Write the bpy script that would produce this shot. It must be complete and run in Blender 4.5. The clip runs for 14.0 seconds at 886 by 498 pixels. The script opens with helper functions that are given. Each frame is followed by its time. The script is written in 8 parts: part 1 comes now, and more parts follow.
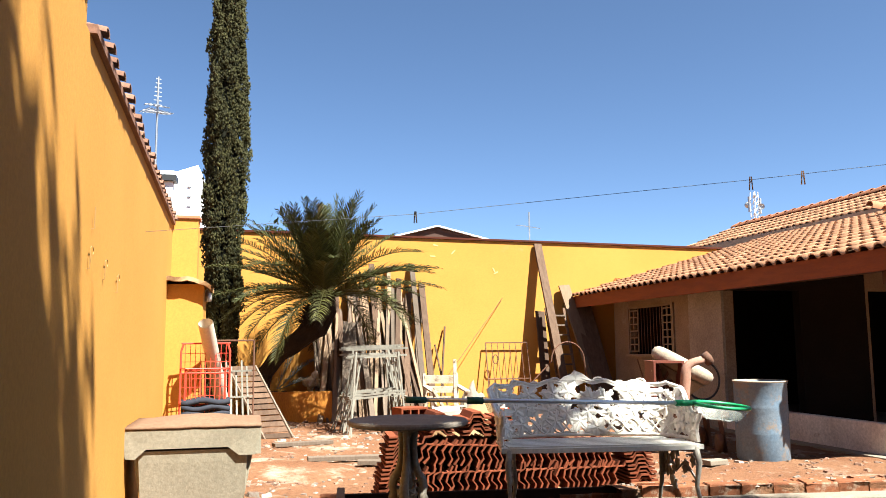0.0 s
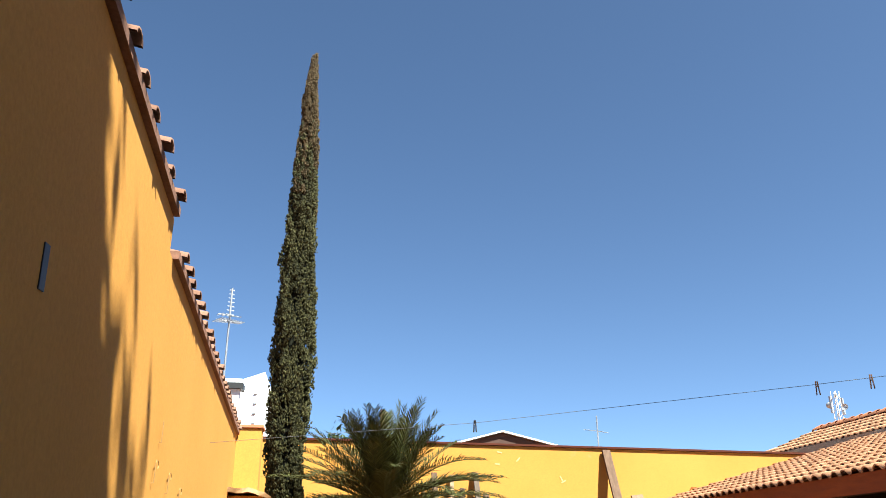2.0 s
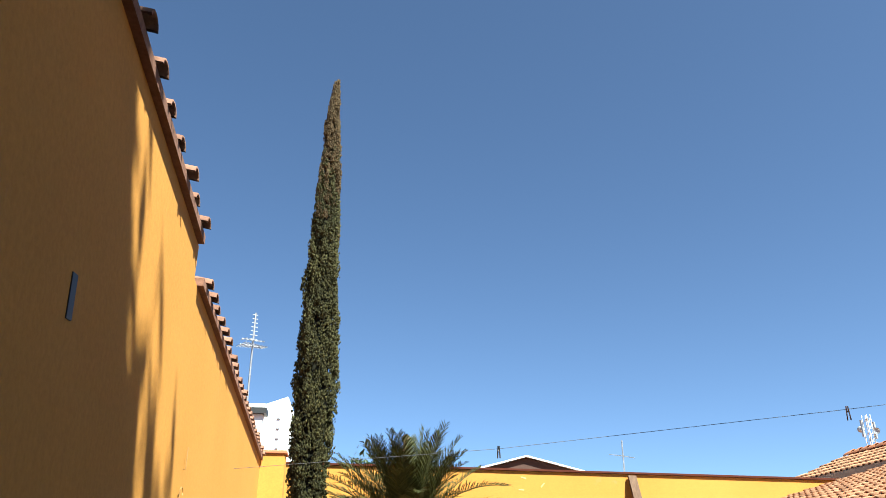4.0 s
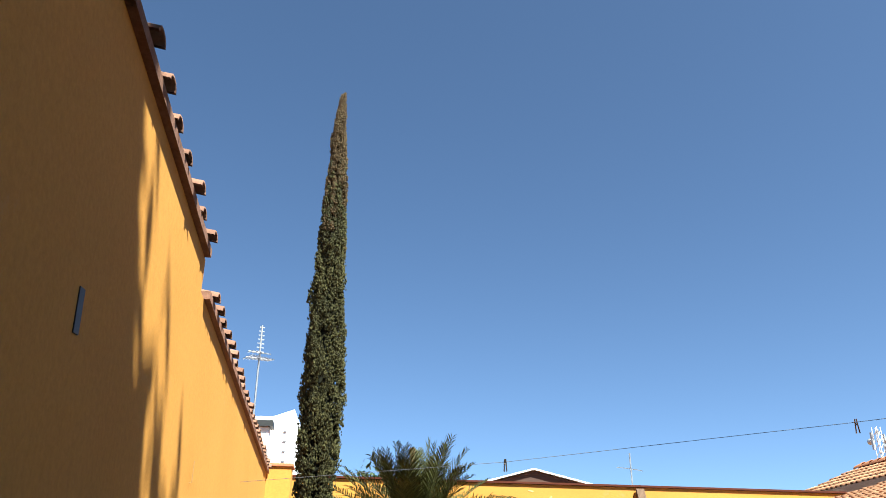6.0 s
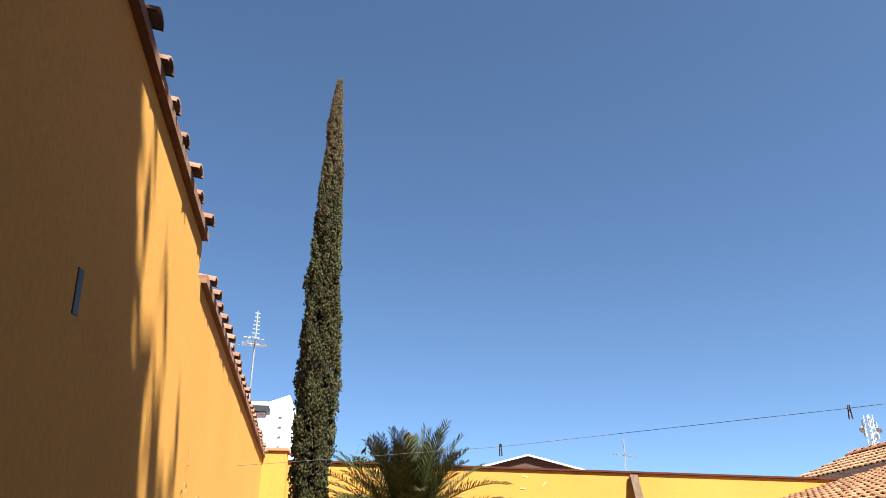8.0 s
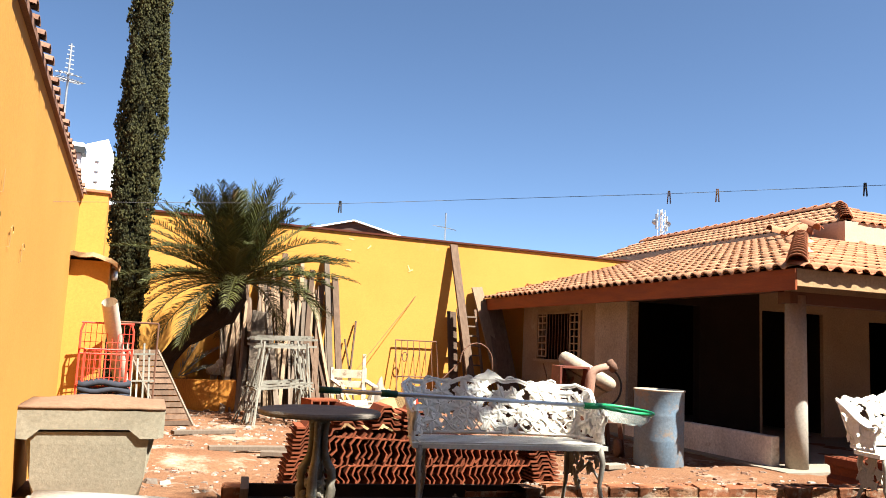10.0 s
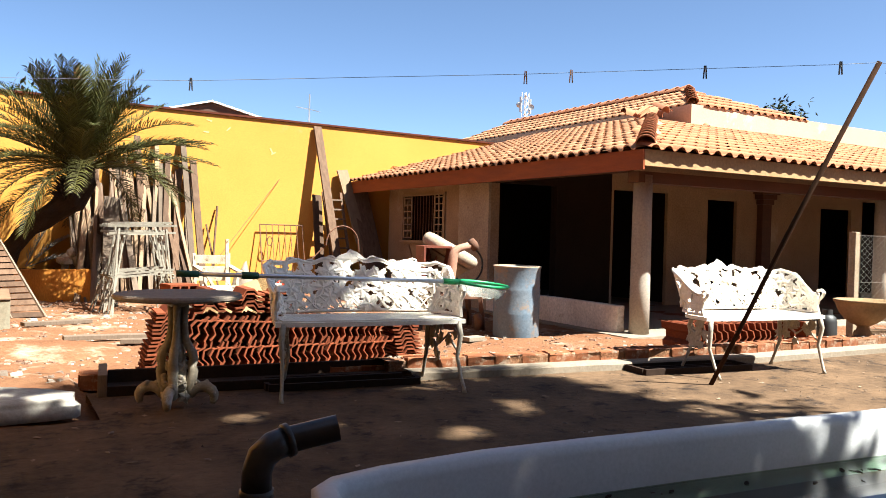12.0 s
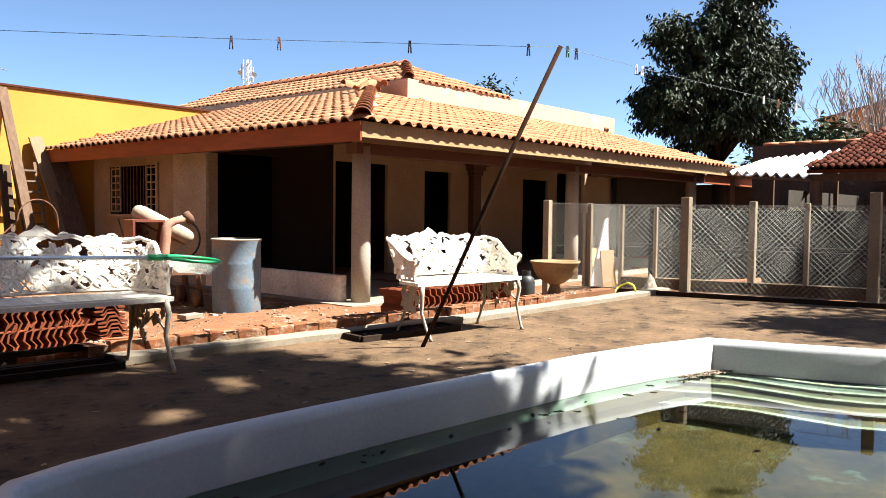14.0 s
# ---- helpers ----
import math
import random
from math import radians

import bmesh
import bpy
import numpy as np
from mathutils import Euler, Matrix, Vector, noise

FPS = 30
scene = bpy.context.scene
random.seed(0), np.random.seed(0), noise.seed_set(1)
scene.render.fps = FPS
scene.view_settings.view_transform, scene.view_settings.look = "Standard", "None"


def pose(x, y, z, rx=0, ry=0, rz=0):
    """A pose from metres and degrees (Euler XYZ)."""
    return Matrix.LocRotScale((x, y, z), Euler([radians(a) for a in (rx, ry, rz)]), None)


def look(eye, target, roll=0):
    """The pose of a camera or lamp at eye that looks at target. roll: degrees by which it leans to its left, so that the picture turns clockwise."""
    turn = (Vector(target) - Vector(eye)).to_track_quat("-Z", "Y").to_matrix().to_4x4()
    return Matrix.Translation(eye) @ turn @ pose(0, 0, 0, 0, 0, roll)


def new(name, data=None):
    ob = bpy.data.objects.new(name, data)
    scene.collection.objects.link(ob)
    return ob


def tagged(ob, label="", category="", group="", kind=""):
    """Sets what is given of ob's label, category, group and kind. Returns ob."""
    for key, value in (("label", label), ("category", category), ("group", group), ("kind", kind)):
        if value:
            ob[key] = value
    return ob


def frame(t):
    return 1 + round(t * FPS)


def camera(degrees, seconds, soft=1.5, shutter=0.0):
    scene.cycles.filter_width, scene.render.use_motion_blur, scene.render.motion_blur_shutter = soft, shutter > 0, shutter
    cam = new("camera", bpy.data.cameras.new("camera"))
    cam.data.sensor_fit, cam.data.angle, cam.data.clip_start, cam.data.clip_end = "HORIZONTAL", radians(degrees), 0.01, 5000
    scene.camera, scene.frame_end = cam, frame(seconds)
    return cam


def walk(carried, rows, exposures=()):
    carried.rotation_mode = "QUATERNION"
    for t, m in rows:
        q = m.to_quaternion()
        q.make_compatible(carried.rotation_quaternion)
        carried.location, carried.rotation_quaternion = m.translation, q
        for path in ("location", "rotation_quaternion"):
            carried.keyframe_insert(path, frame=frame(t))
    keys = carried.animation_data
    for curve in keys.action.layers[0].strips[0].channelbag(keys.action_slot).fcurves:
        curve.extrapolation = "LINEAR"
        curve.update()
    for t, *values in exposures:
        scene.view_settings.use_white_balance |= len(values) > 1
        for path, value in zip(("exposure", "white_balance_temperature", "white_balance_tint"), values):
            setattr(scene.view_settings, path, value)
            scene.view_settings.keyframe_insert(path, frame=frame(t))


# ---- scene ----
cam = camera(58.6, 14.0, 0.9)
PATH = [
    (0, (0.025, 0.066, 1.058), (0.4932, 1.9955, 1.3014), -0.44),
    (0.5, (0.027, 0.029, 1.047), (0.3876, 1.9526, 1.4593), 0.26),
    (1, (0.031, -0.008, 1.079), (0.3778, 1.8699, 1.6739), -0.40),
    (1.5, (0.035, -0.034, 1.083), (0.3503, 1.8140, 1.7804), -0.21),
    (2, (0.041, -0.044, 1.072), (0.3315, 1.7920, 1.8096), -0.23),
    (2.5, (0.041, -0.045, 1.078), (0.3114, 1.7837, 1.8426), -0.16),
    (3, (0.039, -0.048, 1.082), (0.2816, 1.7770, 1.8642), 0.13),
    (5.5, (0.040, -0.049, 1.077), (0.2657, 1.7673, 1.8833), 0.01),
    (6, (0.042, -0.056, 1.082), (0.2567, 1.7550, 1.9017), 0.10),
    (6.5, (0.040, -0.055, 1.077), (0.2481, 1.7561, 1.8986), -0.02),
    (7, (0.044, -0.064, 1.073), (0.2468, 1.7448, 1.9015), 0.09),
    (9.3, (0.0200, 0.0200, 1.0580), (0.5131, 1.8819, 1.5967), 1.66),
    (9.5, (0.0191, 0.0538, 1.0496), (0.5881, 1.9132, 1.5177), 2.14),
    (10, (-0.0345, 0.0903, 1.0276), (0.6437, 1.9559, 1.2719), 2.65),
    (10.5, (-0.0319, 0.0786, 1.0053), (0.7228, 1.9282, 1.1020), 2.73),
    (11, (-0.0231, 0.0758, 1.0003), (0.8296, 1.8848, 1.0125), 2.55),
    (11.5, (-0.0138, 0.0637, 0.9992), (0.9090, 1.8377, 0.9632), 2.17),
    (12, (-0.0047, 0.0457, 1.0069), (0.9897, 1.7806, 0.9696), 1.44),
    (12.5, (0.0089, 0.0508, 1.0069), (1.0510, 1.7571, 0.9554), 1.03),
    (13, (0.0063, 0.0471, 1.0074), (1.1012, 1.7189, 0.9278), 1.14),
    (13.5, (0.0289, 0.0494, 1.0046), (1.2819, 1.6054, 0.9106), 1.27),
    (14, (0.0894, 0.0056, 1.0071), (1.6044, 1.3077, 0.9096), 0.65),
]
walk(cam, [(t, look(eye, target, roll)) for t, eye, target, roll in PATH], [(0, 2.26, 6050, 2), (3, 2.26, 5950, -3), (7, 2.26, 5950, -3), (9.5, 2.22, 6100, 3), (11, 2.4, 6250, 3), (14, 2.4, 6250, 3)])

# ---- world, sun ----
SUN_DIR = Vector((0.33, -0.453, 0.83)).normalized()
world = bpy.data.worlds.new("world")
scene.world = world
world.use_nodes = True
wn = world.node_tree.nodes
sky = wn.new("ShaderNodeTexSky")
sky.sky_type = "NISHITA"
sky.sun_disc = False
sky.sun_elevation = math.asin(SUN_DIR.z)
sky.sun_rotation = math.atan2(SUN_DIR.x, SUN_DIR.y)
sky.altitude = 600
sky.air_density, sky.dust_density, sky.ozone_density = 0.5, 1.0, 1.5
world.node_tree.links.new(sky.outputs[0], wn["Background"].inputs[0])
wn["Background"].inputs[1].default_value = 0.05
lamp = bpy.data.lights.new("sun", "SUN")
lamp.energy, lamp.angle, lamp.color = 5.0, radians(0.53), (1.0, 0.95, 0.88)
sun = new("sun", lamp)
sun.matrix_world = look(SUN_DIR * 40, (0, 0, 0))


# ---- materials ----
def mat(name, color, rough=0.8, second=None, scale=3.0, amount=0.5, grain=60.0, bump=0.15, metal=0.0,
        spots=None, spot_scale=1.2, spot_at=0.58, spot_soft=0.09, rand=0.0, stretch=(1, 1, 1), bump_dist=0.01, spec=0.4, island=0.0):
    """Base colour mixed with a second at a large scale, fine grain, optional stains, relief, and variation by object or island."""
    m = bpy.data.materials.new(name)
    m.use_nodes = True
    nt = m.node_tree
    n, l = nt.nodes, nt.links
    b = n["Principled BSDF"]
    b.inputs["Roughness"].default_value = rough
    b.inputs["Metallic"].default_value = metal
    b.inputs["Specular IOR Level"].default_value = spec
    tc = n.new("ShaderNodeTexCoord")
    mp = n.new("ShaderNodeMapping")
    mp.inputs["Scale"].default_value = stretch
    l.new(tc.outputs["Object"], mp.inputs[0])

    def nz(s, detail=4.0, rgh=0.6):
        t = n.new("ShaderNodeTexNoise")
        t.inputs["Scale"].default_value = s
        t.inputs["Detail"].default_value = detail
        t.inputs["Roughness"].default_value = rgh
        l.new(mp.outputs[0], t.inputs["Vector"])
        return t.outputs["Fac"]

    def ramp(src, a, c):
        r = n.new("ShaderNodeMapRange")
        r.inputs["From Min"].default_value, r.inputs["From Max"].default_value = a, c
        r.clamp = True
        l.new(src, r.inputs["Value"])
        return r.outputs[0]

    def mix(fac, a, c, mode="MIX"):
        x = n.new("ShaderNodeMix")
        x.data_type, x.blend_type = "RGBA", mode
        for sock, v in ((x.inputs[0], fac), (x.inputs[6], a), (x.inputs[7], c)):
            if hasattr(v, "is_output"):
                l.new(v, sock)
            else:
                sock.default_value = v if isinstance(v, float) else (*v, 1.0)
        return x.outputs[2]

    second = second or tuple(c * 0.7 for c in color)
    col = mix(ramp(nz(scale), 0.5 - 0.3 * amount, 0.5 + 0.35), tuple(color), tuple(second))
    g = nz(grain, 6.0, 0.7)
    gr = n.new("ShaderNodeMapRange")
    gr.inputs["From Min"].default_value, gr.inputs["From Max"].default_value = 0.25, 0.75
    gr.inputs["To Min"].default_value, gr.inputs["To Max"].default_value = 1 - 0.35 * amount, 1 + 0.25 * amount
    l.new(g, gr.inputs["Value"])
    gray = n.new("ShaderNodeCombineColor")
    for i in range(3):
        l.new(gr.outputs[0], gray.inputs[i])
    col = mix(1.0, col, gray.outputs[0], "MULTIPLY")
    if spots:
        col = mix(ramp(nz(spot_scale, 8.0, 0.72), spot_at, spot_at + spot_soft), col, tuple(spots))
    if rand or island:
        info = n.new("ShaderNodeObjectInfo")
        src = info.outputs["Random"]
        if island:
            geo = n.new("ShaderNodeNewGeometry")
            add = n.new("ShaderNodeMath")
            l.new(geo.outputs["Random Per Island"], add.inputs[0])
            l.new(src, add.inputs[1])
            fr = n.new("ShaderNodeMath")
            fr.operation = "FRACT"
            l.new(add.outputs[0], fr.inputs[0])
            src = fr.outputs[0]
        k = max(rand, island)
        vr = n.new("ShaderNodeMapRange")
        vr.inputs["To Min"].default_value, vr.inputs["To Max"].default_value = 1 - k, 1 + k * 0.6
        l.new(src, vr.inputs["Value"])
        g2 = n.new("ShaderNodeCombineColor")
        for i in range(3):
            l.new(vr.outputs[0], g2.inputs[i])
        col = mix(1.0, col, g2.outputs[0], "MULTIPLY")
    l.new(col, b.inputs["Base Color"])
    if bump:
        bp = n.new("ShaderNodeBump")
        bp.inputs["Strength"].default_value = bump
        bp.inputs["Distance"].default_value = bump_dist
        l.new(g, bp.inputs["Height"])
        l.new(bp.outputs[0], b.inputs["Normal"])
    return m


M = {}
M["yellow"] = mat("yellow_paint", (0.465, 0.217, 0.042), 0.85, (0.41, 0.182, 0.031), 0.7, 0.45, 45, 0.12, spots=(0.40, 0.21, 0.07), spot_scale=2.2, spot_at=0.66, spec=0.2)
M["plaster"] = mat("raw_plaster", (0.31, 0.215, 0.14), 0.9, (0.175, 0.112, 0.07), 1.4, 1.0, 35, 0.3, spots=(0.287, 0.231, 0.169), spot_scale=1.1, spot_at=0.6, spec=0.2)
# raw plaster copy, lightened for the light bounced onto the house front
M["facade"] = mat("bounce_lit_plaster", (0.37, 0.258, 0.165), 0.9, (0.235, 0.152, 0.094), 1.4, 1.0, 35, 0.3, spots=(0.40, 0.31, 0.22), spot_scale=1.1, spot_at=0.6, spec=0.15)
M["parapet"] = mat("cream_render", (0.422, 0.316, 0.225), 0.9, (0.34, 0.231, 0.15), 0.9, 0.7, 30, 0.2, spots=(0.503, 0.408, 0.313), spec=0.2)
M["tile"] = mat("clay_roof_tile", (0.385, 0.150, 0.072), 0.85, (0.31, 0.11, 0.05), 6.0, 0.7, 60, 0.2, rand=0.28, island=0.28, spots=(0.2, 0.09, 0.045), spot_scale=5.0, spot_at=0.72, spec=0.25)
M["tile_pale"] = mat("pale_clay_tile", (0.51, 0.262, 0.14), 0.85, (0.43, 0.205, 0.10), 6.0, 0.7, 60, 0.2, rand=0.2, island=0.2, spec=0.25)
M["tile_dark"] = mat("dark_clay_tile", (0.115, 0.032, 0.018), 0.9, (0.07, 0.02, 0.012), 6.0, 0.7, 60, 0.2, rand=0.3, island=0.3, spec=0.1)
M["fascia"] = mat("varnished_beam", (0.25, 0.050, 0.003), 0.8, (0.15, 0.028, 0.002), 2.0, 0.8, 30, 0.15, stretch=(1, 1, 8))
M["fascia_pale"] = mat("weathered_fascia", (0.343, 0.212, 0.106), 0.8, (0.262, 0.15, 0.0686), 3.0, 0.8, 30, 0.15, spec=0.2)
M["earth"] = mat("red_earth", (0.135, 0.052, 0.024), 0.95, (0.215, 0.115, 0.062), 1.1, 1.0, 25, 0.9, spots=(0.36, 0.285, 0.215), spot_scale=1.0, spot_at=0.55, spot_soft=0.13, bump_dist=0.03, spec=0.1)
# strong mottling also puts dappled sun into the colour; the dark spots are stains
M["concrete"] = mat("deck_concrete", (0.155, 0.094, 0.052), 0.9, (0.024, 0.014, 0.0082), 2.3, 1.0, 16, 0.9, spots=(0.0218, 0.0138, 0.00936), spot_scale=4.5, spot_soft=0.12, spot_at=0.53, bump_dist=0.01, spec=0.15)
M["pier"] = mat("patched_pale_plaster", (0.38, 0.305, 0.235), 0.9, (0.20, 0.145, 0.10), 2.2, 1.0, 35, 0.3, spots=(0.125, 0.0749, 0.0437), spot_scale=2.5, spot_at=0.66, spec=0.2)
M["kerb"] = mat("pale_concrete", (0.237, 0.194, 0.146), 0.9, (0.174, 0.138, 0.1), 2.0, 0.8, 40, 0.3, spots=(0.187, 0.125, 0.0808), spot_scale=2.5, spot_at=0.6, spec=0.2)
M["brick"] = mat("red_brick", (0.235, 0.088, 0.038), 0.92, (0.15, 0.05, 0.024), 5.0, 0.9, 45, 0.6, rand=0.2, island=0.2, spots=(0.287, 0.194, 0.131), spot_scale=7.0, spot_at=0.54, spec=0.15)
# near-black plaster: the shade of the rooms and open bay is in the colour
M["dark"] = mat("shade_dark_plaster", (0.022, 0.0135, 0.009), 0.95, (0.011, 0.007, 0.005), 1.0, 0.8, 30, 0.2, spec=0.1)
M["pool"] = mat("white_pool_shell", (0.46, 0.455, 0.46), 0.4, (0.37, 0.375, 0.385), 1.2, 0.4, 50, 0.03, spots=(0.31, 0.29, 0.26), spot_scale=3.0, spot_at=0.7)
M["white_wall"] = mat("white_wall", (0.85, 0.85, 0.84), 0.85, (0.78, 0.78, 0.77), 1.0, 0.4, 40, 0.08, spec=0.2)


# ---- mesh helpers ----
def obj(name, bm, material, parent=None, label="", smooth=False):
    me = bpy.data.meshes.new(name)
    if smooth:
        for f in bm.faces:
            f.smooth = True
    bm.to_mesh(me)
    bm.free()
    for m in material if isinstance(material, (list, tuple)) else [material]:
        me.materials.append(m)
    ob = new(name, me)
    if parent is not None:
        ob.parent = parent
    if label:
        ob["label"] = label
    return ob


def part(name, bm, material, parent, label="", smooth=False):
    return obj(name, bm, material, parent, label, smooth)


def thing(name, x=0, y=0, z=0, rz=0, label="", category="", group="", kind=""):
    ob = new(name)
    ob.empty_display_size = 0.1
    ob.matrix_basis = pose(x, y, z, 0, 0, rz)
    return tagged(ob, label, category, group, kind)


def box(bm, x0, y0, z0, x1, y1, z1, bevel=0.0):
    vs = [bm.verts.new((x, y, z)) for x in (x0, x1) for y in (y0, y1) for z in (z0, z1)]
    fs = [bm.faces.new([vs[i] for i in f]) for f in ((0, 1, 3, 2), (4, 6, 7, 5), (0, 4, 5, 1), (2, 3, 7, 6), (0, 2, 6, 4), (1, 5, 7, 3))]
    if bevel:
        es = list({e for f in fs for e in f.edges})
        bmesh.ops.bevel(bm, geom=es, offset=bevel, segments=2, affect="EDGES", profile=0.6)
    return bm


def bx(*a, bevel=0.0):
    return box(bmesh.new(), *a, bevel=bevel)


def tube(bm, pts, r, n=8, caps=True):
    """A round bar along points; r: one radius or one for each point."""
    pts = [Vector(p) for p in pts]
    rs = r if isinstance(r, (list, tuple)) else [r] * len(pts)
    rings = []
    ref = None
    for i, p in enumerate(pts):
        d = (pts[min(i + 1, len(pts) - 1)] - pts[max(i - 1, 0)]).normalized()
        if ref is None:
            ref = d.orthogonal().normalized()
        ref = (ref - d * ref.dot(d)).normalized()
        s = d.cross(ref)
        rings.append([bm.verts.new(p + (ref * math.cos(2 * math.pi * k / n) + s * math.sin(2 * math.pi * k / n)) * rs[i]) for k in range(n)])
    for a, b in zip(rings, rings[1:]):
        for k in range(n):
            bm.faces.new((a[k], a[(k + 1) % n], b[(k + 1) % n], b[k]))
    if caps:
        bm.faces.new(rings[0][::-1])
        bm.faces.new(rings[-1])
    return bm


def tb(pts, r, n=8):
    return tube(bmesh.new(), pts, r, n)


def lathe(bm, prof, n=24, cx=0, cy=0, wob=0.0):
    """A turned body from (radius, height) pairs."""
    rings = []
    for r, z in prof:
        rings.append([bm.verts.new((cx + r * (1 + wob * math.cos(8 * 2 * math.pi * k / n)) * math.cos(2 * math.pi * k / n), cy + r * (1 + wob * math.cos(8 * 2 * math.pi * k / n)) * math.sin(2 * math.pi * k / n), z)) for k in range(n)])
    for a, b in zip(rings, rings[1:]):
        for k in range(n):
            bm.faces.new((a[k], a[(k + 1) % n], b[(k + 1) % n], b[k]))
    bm.faces.new(rings[0][::-1])
    bm.faces.new(rings[-1])
    return bm


def prism(bm, pts, z0, z1):
    """A solid from an outline in the plan."""
    a = [bm.verts.new((x, y, z0)) for x, y in pts]
    b = [bm.verts.new((x, y, z1)) for x, y in pts]
    bm.faces.new(a[::-1])
    bm.faces.new(b)
    for i in range(len(pts)):
        j = (i + 1) % len(pts)
        bm.faces.new((a[i], a[j], b[j], b[i]))
    return bm


def slab(bm, p, q, width, thick, side=(0, 0, 1)):
    """A board from p to q, width across, thick along side."""
    p, q = Vector(p), Vector(q)
    d = (q - p).normalized()
    s = Vector(side)
    s = (s - d * s.dot(d)).normalized()
    w = d.cross(s)
    vs = [bm.verts.new(e + w * a * width / 2 + s * c * thick / 2) for e in (p, q) for a, c in ((-1, -1), (1, -1), (1, 1), (-1, 1))]
    for f in ((3, 2, 1, 0), (4, 5, 6, 7), (0, 1, 5, 4), (1, 2, 6, 5), (2, 3, 7, 6), (3, 0, 4, 7)):
        bm.faces.new([vs[i] for i in f])
    return bm


def wall_with_holes(bm, u0, u1, z0, z1, holes, put):
    """Upright wall sheet cut by openings (u0, u1, z0, z1); put(u, z, side) gives the place on side 0 or 1."""
    us = sorted({u0, u1, *[h[0] for h in holes], *[h[1] for h in holes]})
    zs = sorted({z0, z1, *[h[2] for h in holes], *[h[3] for h in holes]})

    def solid(i, j):
        if not (0 <= i < len(us) - 1 and 0 <= j < len(zs) - 1):
            return False
        u, z = (us[i] + us[i + 1]) / 2, (zs[j] + zs[j + 1]) / 2
        return not any(h[0] < u < h[1] and h[2] < z < h[3] for h in holes)

    cache = {}

    def v(i, j, s):
        if (i, j, s) not in cache:
            cache[i, j, s] = bm.verts.new(put(us[i], zs[j], s))
        return cache[i, j, s]

    for i in range(len(us) - 1):
        for j in range(len(zs) - 1):
            if not solid(i, j):
                continue
            bm.faces.new((v(i, j, 0), v(i + 1, j, 0), v(i + 1, j + 1, 0), v(i, j + 1, 0)))
            bm.faces.new((v(i, j + 1, 1), v(i + 1, j + 1, 1), v(i + 1, j, 1), v(i, j, 1)))
            for di, dj, a, b in ((-1, 0, (i, j), (i, j + 1)), (1, 0, (i + 1, j + 1), (i + 1, j)), (0, -1, (i + 1, j), (i, j)), (0, 1, (i, j + 1), (i + 1, j + 1))):
                if not solid(i + di, j + dj):
                    bm.faces.new((v(*a, 0), v(*b, 0), v(*b, 1), v(*a, 1)))
    bmesh.ops.recalc_face_normals(bm, faces=bm.faces)
    return bm


# ---- ground, deck and pool ----
YARD = -0.21


def smooth_step(a, b, x):
    t = min(1, max(0, (x - a) / (b - a)))
    return t * t * (3 - 2 * t)


KERB = ((0.56, 5.12), (2.5, 4.80), (5.6, 4.42), (9.6, 4.30))


def kerb_y(x):
    for (xa, ya), (xb, yb) in zip(KERB, KERB[1:]):
        if x <= xb:
            return ya + (yb - ya) * (max(x, xa) - xa) / (xb - xa)
    return KERB[-1][1]


def yard_z(x, y):
    if not (-1.2 < x < 20 and -12 < y < 16):
        return YARD - 0.02
    if x > 0.5:
        z = YARD + 0.14 * (1 - smooth_step(0, 2.2, y - kerb_y(x)))
    else:
        z = YARD + 0.19 * (1 - smooth_step(5.6, 8.5, y))
    if x > 0.6 and y < kerb_y(x) + 0.05:
        return -1.6
    if x > 9.3 and y < 5:
        z = -0.03
    z += 0.035 * noise.noise((x * 1.3, y * 1.3, 0)) + 0.018 * noise.noise((x * 4, y * 4, 3)) + 0.009 * noise.noise((x * 11, y * 11, 5))
    if x < 0.5 and y < 4.4:
        z = min(z, -0.03)
    return z


bm = bmesh.new()
xs = [-1500, -300, -60, -12, -4] + [-1.25 + 0.1 * i for i in range(106)] + [9.6 + 0.4 * i for i in range(28)] + [24, 40, 90, 300, 1500]
ys = [-1500, -300, -60, -20, -8, -2, 0, 2] + [3.0 + 0.1 * i for i in range(125)] + [16, 18, 24, 40, 90, 300, 1500]
grid = [[bm.verts.new((x, y, yard_z(x, y))) for y in ys] for x in xs]
for i in range(len(xs) - 1):
    for j in range(len(ys) - 1):
        bm.faces.new((grid[i][j], grid[i + 1][j], grid[i + 1][j + 1], grid[i][j + 1]))
ground = tagged(obj("ground", bm, M["earth"], smooth=True), "rubble-strewn red earth yard with patches of pale mortar", "ground", kind="structure")

# deck: a concrete slab with the pool's opening left out, laid as strips round it
POOL_W, POOL_S = 1.04, -2.6
RIM_N = ((1.04, 2.70), (1.07, 2.83), (1.16, 2.91), (1.4, 2.965), (1.9, 2.995), (2.45, 2.965), (3.0, 2.92), (3.85, 2.83), (4.65, 2.745), (5.4, 2.595), (6.03, 2.40))
RIM_E = ((6.03, 2.40), (6.18, 1.84), (6.39, 1.28), (6.9, 0.1))


def along(chain, x):
    """Height of a chain of points over x."""
    for (xa, ya), (xb, yb) in zip(chain, chain[1:]):
        if x <= xb:
            return ya + (yb - ya) * (max(x, xa) - xa) / (xb - xa)
    return chain[-1][1]


def rim_x(y):
    """The pool's east rim at a given y."""
    return along([(-b, a) for a, b in RIM_E], -y)


bm = bmesh.new()


